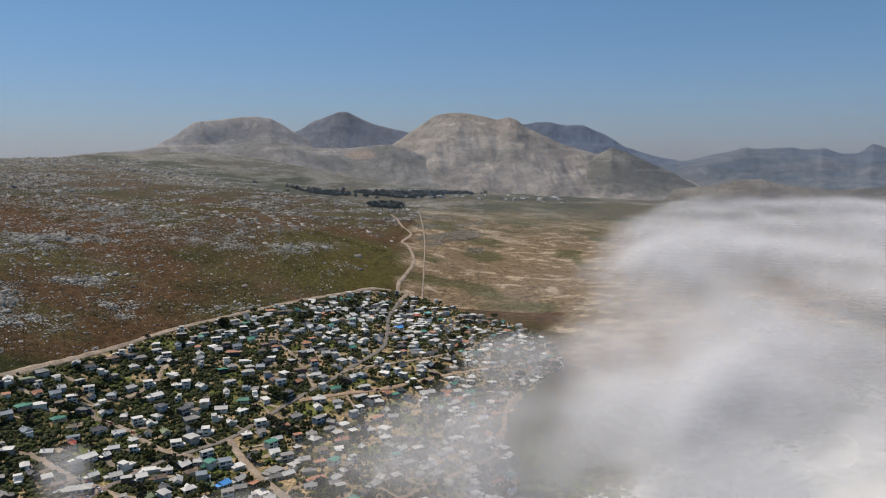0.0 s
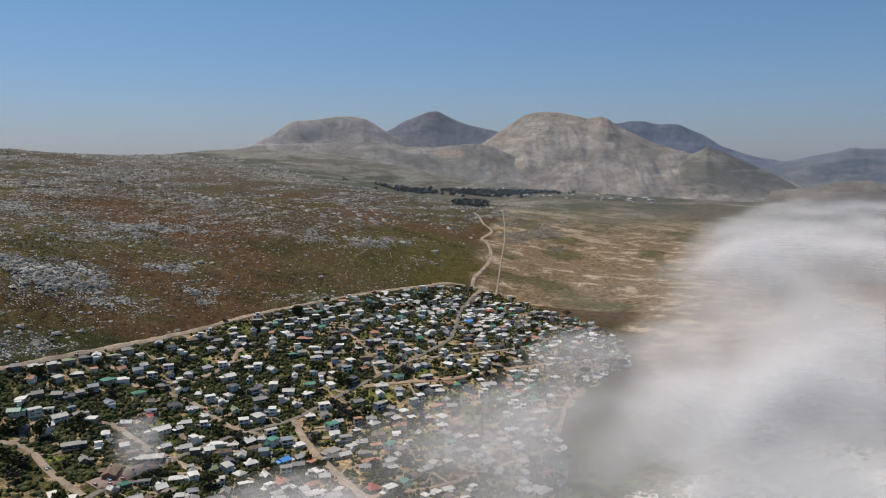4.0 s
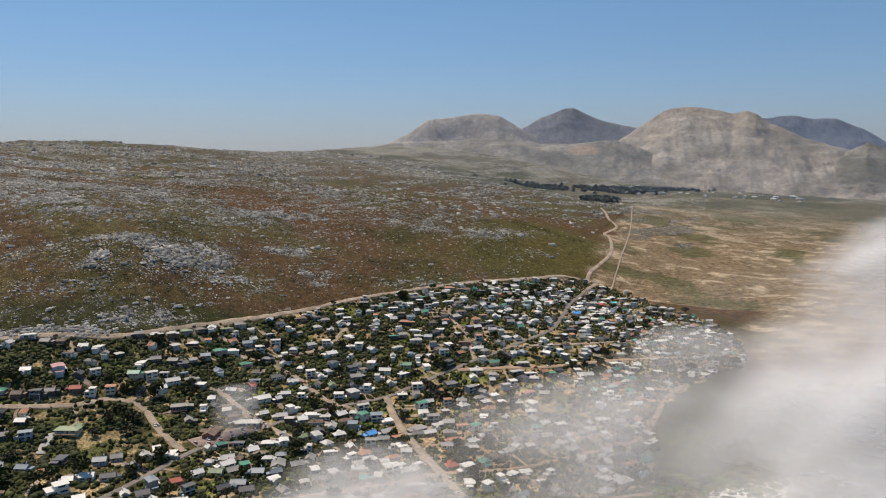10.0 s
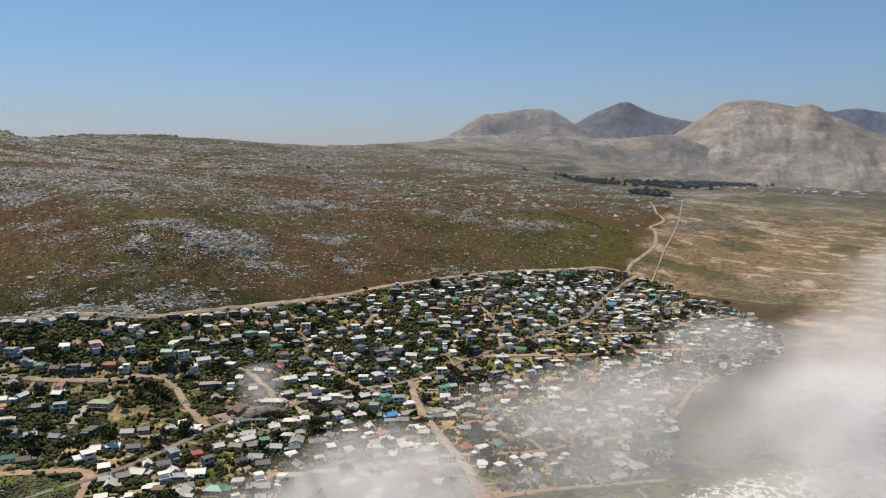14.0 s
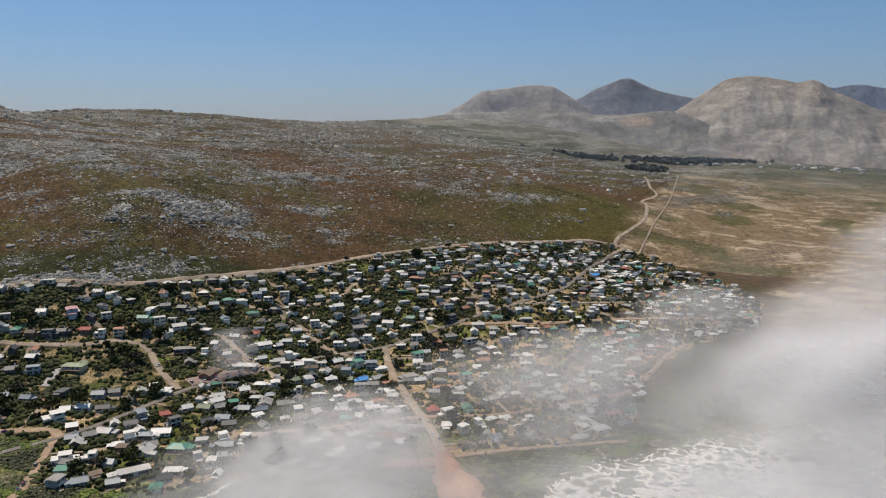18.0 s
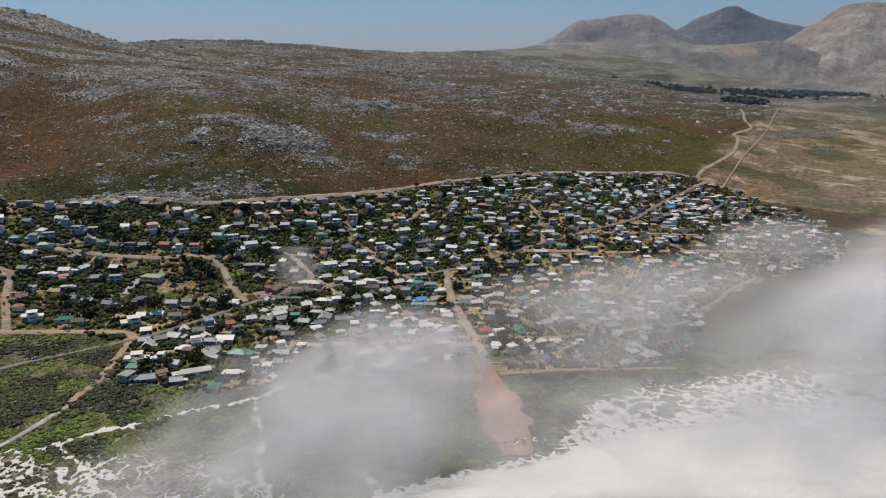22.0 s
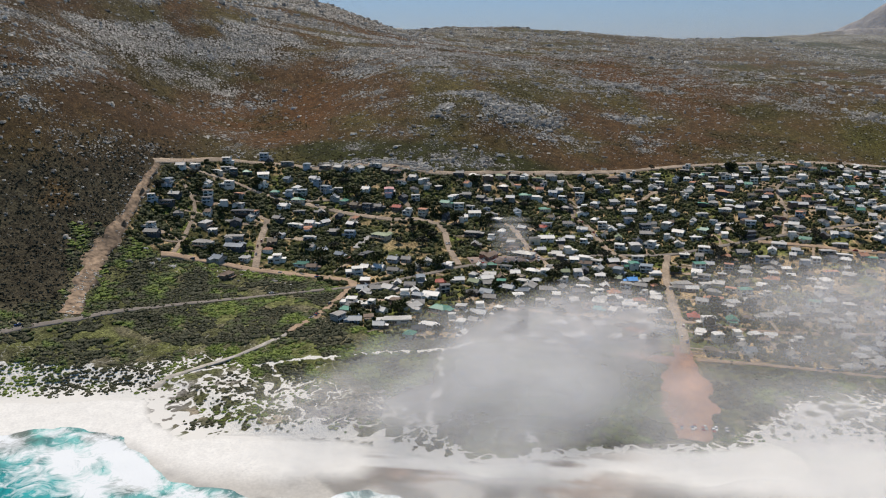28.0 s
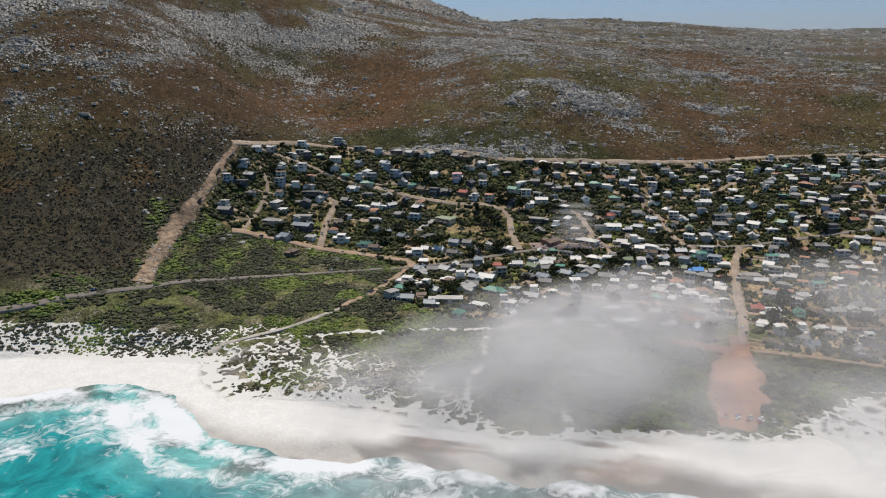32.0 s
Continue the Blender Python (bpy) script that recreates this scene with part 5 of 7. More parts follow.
# each kind: parts as name, mesh, place (x, y, z, turn), and what colours it
KINDS = {
    "gable": [("wall", mesh_of("gable_wall", *gable_wall, [WALLS["white"]]), (0, 0, 0, 0), "wall"), ("roof", GABLE_ROOF, (0, 0, 0, 0), "roof"),
              ("window", WIDE_WINDOW, (-2.3, -D2, 0.9, 0), ""), ("window", WINDOW, (3.3, -D2, 0.9, 0), ""), ("window", WINDOW, (W2, 0.8, 0.9, 90), ""), ("window", WINDOW, (-W2, -0.8, 0.9, -90), ""),
              ("door", DOOR, (1.3, -D2, 0.0, 0), ""), ("chimney", CHIMNEY, (2.6, 1.4, 4.9, 0), "")],
    "hip": [("wall", boxes("hip_wall", [(-W2, W2, -D2, D2, DEEP, 2.75)], WALLS["white"]), (0, 0, 0, 0), "wall"), ("roof", HIP_ROOF, (0, 0, 0, 0), "roof"),
            ("window", WIDE_WINDOW, (-2.5, -D2, 0.9, 0), ""), ("window", WINDOW, (3.2, -D2, 0.9, 0), ""), ("window", WINDOW, (W2, 0.5, 0.9, 90), ""), ("window", WINDOW, (-W2, 0.5, 0.9, -90), ""),
            ("door", DOOR, (0.7, -D2, 0.0, 0), ""), ("veranda", DECK, (0, -D2, -0.3, 0), "")],
    "flat": [("wall", boxes("flat_wall", [(-W2, W2, -D2, D2, DEEP, 2.92)], WALLS["white"]), (0, 0, 0, 0), "wall"), ("roof", FLAT_ROOF, (0, 0, 0, 0), "roof"),
             ("sliding_door", SLIDING, (-2.4, -D2, 0.15, 0), ""), ("window", WIDE_WINDOW, (2.7, -D2, 0.9, 0), ""), ("window", WINDOW, (W2, -1.2, 0.9, 90), ""), ("window", WINDOW, (-W2, 1.0, 0.9, -90), ""),
             ("door", DOOR, (W2, 1.5, 0.0, 90), ""), ("deck", DECK, (0, -D2, -0.3, 0), "")],
    "double": [("wall", boxes("double_wall", [(-W2, W2, -D2, D2, DEEP, 5.95)], WALLS["white"]), (0, 0, 0, 0), "wall"), ("roof", DOUBLE_ROOF, (0, 0, 0, 0), "roof"),
               ("sliding_door", SLIDING, (-2.4, -D2, 0.2, 0), ""), ("window", WIDE_WINDOW, (2.6, -D2, 0.9, 0), ""), ("sliding_door", SLIDING, (-2.4, -D2, 3.15, 0), ""), ("window", WIDE_WINDOW, (2.6, -D2, 3.9, 0), ""),
               ("window", WINDOW, (W2, 0.5, 3.8, 90), ""), ("window", WINDOW, (-W2, 0.5, 3.8, -90), ""), ("balcony", BALCONY, (0, -D2, 0, 0), "")],
    "stacked": [("lower_wall", boxes("lower_wall", [(-W2, W2, -D2, D2, DEEP, 2.95)], WALLS["white"]), (0, 0, 0, 0), "wall"), ("upper_wall", boxes("upper_wall", [(-1.2, W2 - 0.1, -D2 + 1.2, D2 - 0.1, 2.95, 5.8)], WALLS["white"]), (0, 0, 0, 0), "wall"),
                ("terrace_roof", LOWER_ROOF, (0, 0, 0, 0), "roof"), ("roof", UPPER_ROOF, (0, 0, 0, 0), "roof"),
                ("sliding_door", SLIDING, (-2.4, -D2, 0.15, 0), ""), ("window", WIDE_WINDOW, (2.6, -D2, 0.9, 0), ""), ("window", WIDE_WINDOW, (1.9, -D2 + 1.2, 3.8, 0), ""), ("window", WINDOW, (W2, -1.2, 0.9, 90), ""),
                ("window", WINDOW, (-W2, 0.6, 0.9, -90), "")],
}
# smaller volumes that some houses have added: wing, garage
WING_ROOF = joined("wing_roof", [slab([(-2.4, -4.6, 2.3), (-2.4, 0.4, 2.3), (0, 0.4, 3.75), (0, -4.6, 3.75)], 0.15), slab([(2.4, 0.4, 2.3), (2.4, -4.6, 2.3), (0, -4.6, 3.75), (0, 0.4, 3.75)], 0.15), box(-0.15, 0.15, -4.6, 0.4, 3.7, 3.82)], ROOFS["grey"])
WING_WALL = mesh_of("wing_wall", [(-2, -4.2, DEEP), (2, -4.2, DEEP), (2, 0.2, DEEP), (-2, 0.2, DEEP), (-2, -4.2, 2.4), (2, -4.2, 2.4), (2, 0.2, 2.4), (-2, 0.2, 2.4), (0, -4.2, 3.55), (0, 0.2, 3.55)],
                    [(0, 1, 5, 8, 4), (2, 3, 7, 9, 6), (1, 2, 6, 5), (3, 0, 4, 7), (4, 8, 9, 7), (8, 5, 6, 9), (3, 2, 1, 0)], [WALLS["white"]])
SHED_WALL = boxes("shed_wall", [(-0.1, 3.6, -2.6, 2.8, DEEP, 2.3)], WALLS["white"])
SHED_ROOF = joined("shed_roof", [slab([(-0.1, -3.0, 2.75), (4.1, -3.0, 2.35), (4.1, 3.2, 2.35), (-0.1, 3.2, 2.75)], 0.16)], ROOFS["grey"])
ADDED = {
    "wing": [("wing_wall", WING_WALL, (-2.4, -D2, 0, 0), "wall"), ("wing_roof", WING_ROOF, (-2.4, -D2, 0, 0), "roof")],
    "back wing": [("wing_wall", WING_WALL, (1.8, D2, 0, 180), "wall"), ("wing_roof", WING_ROOF, (1.8, D2, 0, 180), "roof")],
    "shed": [("garage_wall", SHED_WALL, (W2, 0, 0, 0), "wall"), ("garage_roof", SHED_ROOF, (W2, 0, 0, 0), "roof")],
    "side": [("garage_wall", SHED_WALL, (-W2, 0.4, 0, 180), "wall"), ("garage_roof", SHED_ROOF, (-W2, 0.4, 0, 180), "roof")],
}


def house_parts(kind, x, y):
    """The parts of a kind of house, with what its owner has built on."""
    more = ["", "shed", "side", "back wing", "shed", "wing", "side"][int(abs(x * 7 + y * 13)) % 7]
    if kind in ("double", "stacked", "hip") and more == "wing":
        more = "back wing"
    return KINDS[kind] + (ADDED[more] if more else [])


ROOF_WORDS = {"white": "white sheet", "pale": "pale grey sheet", "grey": "weathered grey", "slate": "dark slate", "bluegrey": "blue-grey sheet", "green": "green sheet", "olive": "faded olive sheet", "red": "red tiled",
              "terracotta": "terracotta tiled", "brown": "brown tiled", "thatch": "old thatched", "sky": "bright blue sheet", "turquoise": "turquoise sheet", "pink": "faded pink"}
WALL_WORDS = {"white": "white plastered", "cream": "cream plastered", "grey": "grey plastered", "blue": "pale blue boarded", "pink": "pink plastered", "brown": "brown timber", "dark": "charcoal timber", "brick": "red brick"}
KIND_WORDS = {"gable": "cottage with a gabled", "hip": "house with a hipped", "flat": "low house with a flat", "double": "two-storey house with a shallow", "stacked": "stepped house with a flat"}
HOUSES = []


def stand(x, y, turn, wide, deep):
    """The pose of a house on its plot."""
    c, s = math.cos(radians(turn)), math.sin(radians(turn))
    corners = [(x + c * a * wide * 0.5 - s * b * deep * 0.5, y + s * a * wide * 0.5 + c * b * deep * 0.5) for a in (-1, 1) for b in (-1, 1)]
    heights = sorted(float(v) for v in lie([p[0] for p in corners], [p[1] for p in corners]))
    return pose(x, y, 0.35 * heights[0] + 0.65 * heights[3] + 0.1, 0, 0, turn) @ Matrix.Diagonal((wide / 10, deep / 8, 1 / PLAN, 1))


def house(x, y, turn, wide, deep, kind, wall, roof):
    """A house on its plot: shared part meshes under one Empty at its base."""
    if kind == "flat":  # many low houses carry a pitched sheet roof
        kind = ("gable", "hip", "flat", "gable", "flat")[int(abs(x * 3 + y * 5)) % 5]
    wide, deep = wide * 0.92, deep * 0.95
    HOUSES.append((x, y, max(wide, deep)))
    base = new("house")
    base.matrix_basis = stand(x, y, turn, wide, deep)
    tagged(base, WALL_WORDS[wall] + " " + KIND_WORDS[kind] + " " + ROOF_WORDS[roof] + " roof", "house", "houses of the village")
    for name, me, (px, py, pz, pr), colour in house_parts(kind, x, y):
        main, extras = me if isinstance(me, tuple) else (me, [])
        ob = new(name, main)
        ob.parent = base
        ob.matrix_basis = pose(px, py, pz, 0, 0, pr)
        if isinstance(extras, list):
            for piece, data, at in extras:
                sub = new(piece, data)
                sub.parent, sub.location = ob, at
        else:
            new("pane", extras).parent = ob
        if colour:
            ob.material_slots[0].link = "OBJECT"
            ob.material_slots[0].material = (WALLS if colour == "wall" else ROOFS)[wall if colour == "wall" else roof]
    return base


def house_block(rows):
    """The houses farthest from view, joined: walls, roofs and windows of each."""
    verts, faces, index, slots = [], [], [], []

    def slot(m):
        if m not in slots:
            slots.append(m)
        return slots.index(m)

    for x, y, turn, wide, deep, kind, wall, roof in rows:
        HOUSES.append((x, y, max(wide, deep)))
        at = stand(x, y, turn, wide, deep)
        for name, me, (px, py, pz, pr), colour in house_parts(kind, x, y):
            place = at @ pose(px, py, pz, 0, 0, pr)
            for data in (me[1:] if isinstance(me, tuple) and not isinstance(me[1], list) else (me[0] if isinstance(me, tuple) else me,)):
                m = WALLS[wall] if colour == "wall" else ROOFS[roof] if colour == "roof" else data.materials[0]
                first = len(verts)
                verts += [tuple(place @ v.co) for v in data.vertices]
                for p in data.polygons:
                    faces.append(tuple(first + i for i in p.vertices))
                    index.append(slot(m))
    ob = new("far_houses", mesh_of("far_houses", verts, faces, slots, index))
    return tagged(ob, "small white and grey houses packed along the far streets", "houses", kind="stuff")


house(-391, 379, 30, 7.7, 5.5, "flat", "white", "white")
house(-379, 381, 18, 7.2, 6.1, "flat", "brown", "grey")
house(-373, 387, 26, 7.4, 5.3, "flat", "brown", "brown")
house(-397, 356, 55, 6.9, 6.1, "flat", "grey", "bluegrey")
house(-413, 344, 55, 7.8, 5.9, "flat", "dark", "slate")
house(-405, 351, 23, 7.0, 6.0, "flat", "grey", "pale")
house(-394, 364, 109, 7.5, 5.8, "flat", "white", "pale")
house(-359, 394, 24, 7.3, 5.0, "flat", "grey", "pale")
house(-352, 400, 106, 7.0, 5.8, "flat", "white", "white")
house(-352, 365, 146, 9.5, 7.1, "double", "blue", "pink")
house(-393, 324, 126, 6.8, 5.3, "double", "blue", "bluegrey")
house(-381, 325, 19, 7.3, 6.2, "double", "blue", "bluegrey")
house(-377, 334, 49, 6.7, 5.8, "flat", "grey", "pale")
house(-365, 352, 35, 6.8, 5.7, "flat", "white", "white")
house(-340, 370, 114, 7.2, 5.7, "flat", "dark", "slate")
house(-334, 378, 59, 6.7, 5.0, "double", "white", "pale")
house(-330, 358, 29, 7.5, 6.0, "flat", "brown", "red")
house(-321, 361, 31, 6.8, 5.5, "stacked", "white", "white")
house(-314, 371, 32, 6.6, 6.1, "double", "cream", "terracotta")
house(-368, 324, 140, 8.1, 5.0, "gable", "grey", "bluegrey")
house(-359, 328, 121, 6.8, 5.7, "hip", "grey", "green")
house(-350, 332, 29, 6.8, 5.5, "gable", "brown", "thatch")
house(-342, 339, 27, 7.5, 5.1, "double", "dark", "slate")
house(-339, 346, 33, 7.3, 5.4, "gable", "dark", "slate")
house(-354, 305, 153, 7.4, 5.5, "flat", "grey", "grey")
house(-344, 290, 36, 7.5, 5.5, "flat", "white", "white")
house(-324, 299, 51, 7.5, 6.1, "gable", "dark", "slate")
house(-314, 306, 41, 7.5, 5.3, "double", "blue", "bluegrey")
house(-301, 324, 21, 14.0, 7.6, "hip", "cream", "olive")
house(-326, 279, 46, 6.8, 5.2, "flat", "white", "pale")
house(-312, 273, 35, 6.6, 5.4, "gable", "white", "grey")
house(-302, 277, 46, 7.2, 5.2, "gable", "blue", "bluegrey")
house(-290, 283, 17, 6.9, 5.2, "gable", "blue", "bluegrey")
house(-278, 285, 52, 7.2, 5.3, "hip", "brick", "terracotta")
house(-281, 299, 108, 8.0, 5.6, "flat", "dark", "slate")
house(-258, 275, 61, 11.4, 7.8, "stacked", "white", "white")
house(-257, 315, 39, 6.7, 5.2, "gable", "grey", "grey")
house(-262, 308, 31, 7.6, 5.9, "gable", "blue", "bluegrey")
house(-245, 324, 144, 7.4, 5.7, "gable", "cream", "pale")
house(-242, 312, 121, 7.2, 5.5, "gable", "grey", "grey")
house(-219, 299, 151, 7.6, 5.0, "double", "grey", "bluegrey")
house(-210, 308, 52, 7.0, 6.0, "hip", "brick", "red")
house(-216, 289, 48, 7.3, 5.5, "gable", "grey", "slate")
house(-207, 320, 60, 6.9, 4.9, "gable", "white", "white")
house(-199, 326, 16, 7.9, 5.1, "gable", "cream", "olive")
house(-193, 332, 57, 7.4, 6.0, "gable", "grey", "grey")
house(-180, 337, 23, 7.5, 5.9, "gable", "white", "bluegrey")
house(-184, 311, 59, 7.2, 5.0, "gable", "dark", "slate")
house(-172, 315, 39, 7.9, 5.7, "gable", "dark", "slate")
house(-220, 276, 17, 8.0, 7.2, "flat", "grey", "pale")
house(-198, 282, 29, 7.1, 5.0, "flat", "grey", "bluegrey")
house(-194, 289, 33, 10.1, 6.9, "flat", "white", "white")
house(-187, 274, 52, 7.9, 5.4, "gable", "grey", "grey")
house(-173, 279, 21, 9.8, 7.8, "flat", "cream", "green")
house(-155, 292, 35, 9.2, 6.6, "gable", "blue", "bluegrey")
house(-205, 344, 46, 8.0, 5.5, "flat", "white", "pale")
house(-200, 361, 54, 6.8, 6.0, "flat", "white", "white")
house(-338, 440, 49, 7.0, 6.0, "flat", "brown", "pale")
house(-332, 450, 131, 8.0, 5.8, "flat", "brown", "pale")
house(-328, 461, 46, 6.7, 5.1, "flat", "grey", "olive")
house(-323, 472, 40, 7.4, 5.4, "flat", "dark", "slate")
house(-319, 481, 122, 7.8, 6.1, "flat", "white", "white")
house(-312, 489, 48, 7.5, 5.3, "flat", "grey", "olive")
house(-310, 503, 53, 7.4, 6.1, "flat", "grey", "grey")
house(-345, 432, 45, 7.2, 5.1, "flat", "dark", "grey")
house(-321, 441, 153, 7.1, 5.5, "flat", "grey", "pale")
house(-319, 418, 48, 7.5, 5.3, "flat", "dark", "grey")
house(-322, 407, 115, 7.8, 5.8, "flat", "white", "white")
house(-310, 426, 19, 7.6, 6.0, "gable", "dark", "slate")
house(-302, 437, 137, 7.0, 5.3, "flat", "grey", "grey")
house(-300, 448, 44, 7.4, 5.9, "flat", "grey", "bluegrey")
house(-298, 461, 54, 7.8, 6.1, "hip", "grey", "green")
house(-317, 395, 24, 8.1, 5.7, "gable", "cream", "green")
house(-308, 401, 52, 8.1, 5.1, "double", "white", "pale")
house(-304, 428, 48, 7.7, 5.7, "gable", "dark", "slate")
house(-282, 439, 146, 7.6, 6.0, "gable", "white", "bluegrey")
house(-295, 406, 58, 10.0, 6.9, "flat", "white", "pale")
house(-288, 416, 51, 7.4, 5.6, "flat", "grey", "grey")
house(-275, 461, 58, 7.2, 5.4, "hip", "cream", "green")
house(-302, 384, 119, 7.2, 4.9, "gable", "dark", "slate")
house(-294, 394, 58, 7.3, 5.6, "flat", "white", "white")
house(-263, 406, 125, 7.1, 5.0, "flat", "white", "white")
house(-271, 384, 37, 10.5, 7.4, "flat", "dark", "grey")
house(-255, 373, 134, 7.0, 5.0, "flat", "brown", "grey")
house(-246, 399, 128, 7.6, 5.5, "flat", "grey", "pale")
house(-237, 394, 22, 6.9, 5.3, "flat", "brick", "brown")
house(-225, 393, 23, 14.8, 7.5, "hip", "white", "pale")
house(-234, 368, 106, 13.8, 7.6, "flat", "brick", "brown")
house(-254, 438, 17, 7.0, 5.1, "hip", "white", "red")
house(-239, 428, 57, 12.1, 7.4, "flat", "white", "white")
house(-249, 461, 50, 7.6, 6.1, "gable", "white", "slate")
house(-214, 414, 42, 7.6, 5.8, "flat", "white", "pale")
house(-200, 417, 39, 6.8, 6.0, "flat", "white", "white")
house(-232, 482, 40, 7.1, 5.1, "double", "white", "white")
house(-260, 492, 130, 7.4, 5.3, "stacked", "white", "white")
house(-279, 487, 31, 7.1, 5.4, "double", "white", "white")
house(-276, 504, 29, 7.6, 5.3, "double", "white", "pale")
house(-261, 506, 19, 6.7, 5.7, "hip", "white", "bluegrey")
house(-268, 479, 26, 7.4, 5.5, "flat", "dark", "slate")
house(-255, 521, 58, 7.2, 5.8, "flat", "grey", "pale")
house(-246, 531, 31, 6.8, 5.6, "double", "white", "white")
house(-223, 540, 20, 10.5, 7.9, "stacked", "white", "white")
house(-236, 551, 150, 7.9, 5.4, "flat", "white", "white")
house(-235, 519, 55, 8.9, 7.3, "flat", "white", "white")
house(-224, 503, 143, 7.3, 6.0, "double", "blue", "slate")
house(-209, 504, 58, 8.0, 6.0, "double", "dark", "slate")
house(-202, 496, 44, 8.8, 7.4, "gable", "grey", "grey")
house(-223, 493, 150, 6.8, 5.0, "flat", "white", "pale")
house(-186, 515, 17, 9.1, 6.4, "gable", "white", "pale")
house(-192, 554, 49, 6.7, 6.1, "flat", "white", "pale")
house(-174, 530, 19, 6.9, 5.3, "gable", "cream", "green")
house(-171, 515, 58, 8.1, 4.9, "flat", "white", "white")
house(-197, 461, 25, 6.9, 5.8, "double", "white", "white")
house(-190, 469, 144, 9.1, 7.0, "double", "grey", "pale")
house(-187, 482, 17, 8.6, 7.4, "stacked", "white", "white")
house(-210, 475, 132, 7.0, 5.2, "flat", "cream", "olive")
house(-159, 443, 31, 8.2, 6.6, "double", "blue", "bluegrey")
house(-151, 418, 60, 7.0, 5.9, "gable", "white", "sky")
house(-144, 425, 61, 8.0, 5.4, "gable", "grey", "pale")
house(-159, 413, 27, 7.3, 5.0, "gable", "brown", "olive")
house(-181, 406, 134, 7.6, 5.7, "gable", "dark", "slate")
house(-178, 417, 109, 8.1, 5.1, "gable", "white", "pale")
house(-168, 408, 49, 8.0, 5.2, "flat", "white", "white")
house(-186, 392, 58, 7.3, 5.1, "gable", "cream", "olive")
house(-194, 385, 106, 7.4, 5.2, "flat", "cream", "grey")
house(-198, 374, 27, 7.9, 5.1, "flat", "white", "white")
house(-176, 351, 119, 9.7, 7.5, "gable", "cream", "grey")
house(-167, 356, 47, 8.1, 6.0, "gable", "white", "grey")
house(-154, 371, 51, 7.8, 5.8, "gable", "dark", "slate")
house(-165, 367, 107, 7.0, 5.3, "gable", "cream", "grey")
house(-168, 392, 153, 6.8, 5.9, "flat", "white", "pale")
house(-141, 389, 61, 8.1, 5.8, "hip", "cream", "terracotta")
house(-135, 381, 48, 6.9, 6.1, "flat", "white", "white")
house(-126, 372, 20, 6.8, 5.1, "flat", "brown", "slate")
house(-117, 374, 44, 8.8, 6.4, "double", "white", "white")
house(-107, 379, 51, 8.7, 6.4, "gable", "white", "pale")
house(-120, 403, 24, 7.1, 5.3, "flat", "white", "pale")
house(-126, 409, 133, 6.8, 5.7, "flat", "white", "white")
house(-131, 355, 124, 7.4, 5.1, "gable", "brown", "brown")
house(-125, 356, 24, 5.0, 4.3, "flat", "cream", "turquoise")
house(-146, 345, 16, 8.0, 6.4, "gable", "cream", "grey")
house(-155, 323, 150, 7.3, 5.0, "gable", "grey", "grey")
house(-103, 344, 144, 7.8, 5.1, "gable", "cream", "grey")
house(-89, 359, 45, 7.1, 4.9, "gable", "white", "pale")
house(-146, 457, 37, 7.7, 6.1, "gable", "dark", "slate")
house(-134, 464, 25, 7.1, 5.7, "flat", "white", "white")
house(-127, 439, 58, 9.5, 8.0, "flat", "grey", "grey")
house(-116, 492, 24, 7.5, 5.7, "hip", "white", "grey")
house(-105, 502, 50, 6.5, 5.5, "hip", "grey", "grey")
house(-141, 494, 45, 6.7, 5.7, "gable", "cream", "thatch")
house(-137, 501, 36, 7.0, 5.7, "hip", "cream", "terracotta")
house(-133, 514, 50, 8.0, 6.0, "gable", "grey", "grey")
house(-120, 531, 118, 7.1, 5.6, "flat", "white", "white")
house(-155, 560, 33, 7.9, 5.2, "double", "white", "bluegrey")
house(-136, 588, 55, 6.6, 5.7, "hip", "white", "slate")
house(-126, 578, 63, 6.7, 5.8, "hip", "cream", "grey")
house(-88, 394, 41, 7.1, 6.1, "hip", "brick", "red")
house(-78, 393, 53, 7.5, 5.6, "double", "white", "white")
house(-72, 407, 135, 7.0, 6.0, "gable", "white", "green")
house(-71, 376, 115, 7.3, 5.3, "flat", "white", "white")
house(-89, 433, 58, 7.0, 5.4, "flat", "white", "white")
house(-152, 634, 32, 7.5, 6.1, "hip", "cream", "terracotta")
house(-140, 653, 109, 7.2, 5.0, "flat", "white", "white")
house(-159, 674, 53, 6.6, 5.2, "flat", "white", "white")
house(-145, 710, 54, 8.9, 7.9, "flat", "white", "white")
house(-134, 762, 63, 7.8, 5.9, "flat", "white", "white")
house(-137, 859, 130, 7.4, 5.0, "flat", "white", "white")
house(-147, 789, 137, 7.5, 5.6, "flat", "white", "pale")
house(-168, 654, 48, 6.6, 5.5, "gable", "white", "pale")
house(-170, 629, 58, 8.1, 5.6, "flat", "grey", "pale")
house(-113, 707, 137, 6.7, 5.6, "flat", "white", "white")
house(-114, 644, 44, 6.5, 5.0, "gable", "cream", "green")
house(-109, 661, 131, 7.2, 5.3, "gable", "white", "pale")
house(-120, 600, 151, 6.8, 5.4, "hip", "white", "slate")
house(-147, 584, 27, 7.5, 5.1, "flat", "brick", "brown")
house(-87, 767, 63, 10.4, 6.4, "gable", "white", "sky")
house(-72, 730, 28, 7.5, 5.6, "gable", "white", "white")
house(-92, 896, 60, 8.8, 6.7, "flat", "white", "white")
house(-78, 869, 146, 7.7, 5.6, "hip", "brick", "red")
house(-66, 893, 118, 7.9, 5.1, "flat", "white", "turquoise")
house(-53, 899, 57, 7.8, 5.3, "flat", "white", "white")
house(-76, 678, 24, 6.7, 6.2, "gable", "dark", "slate")
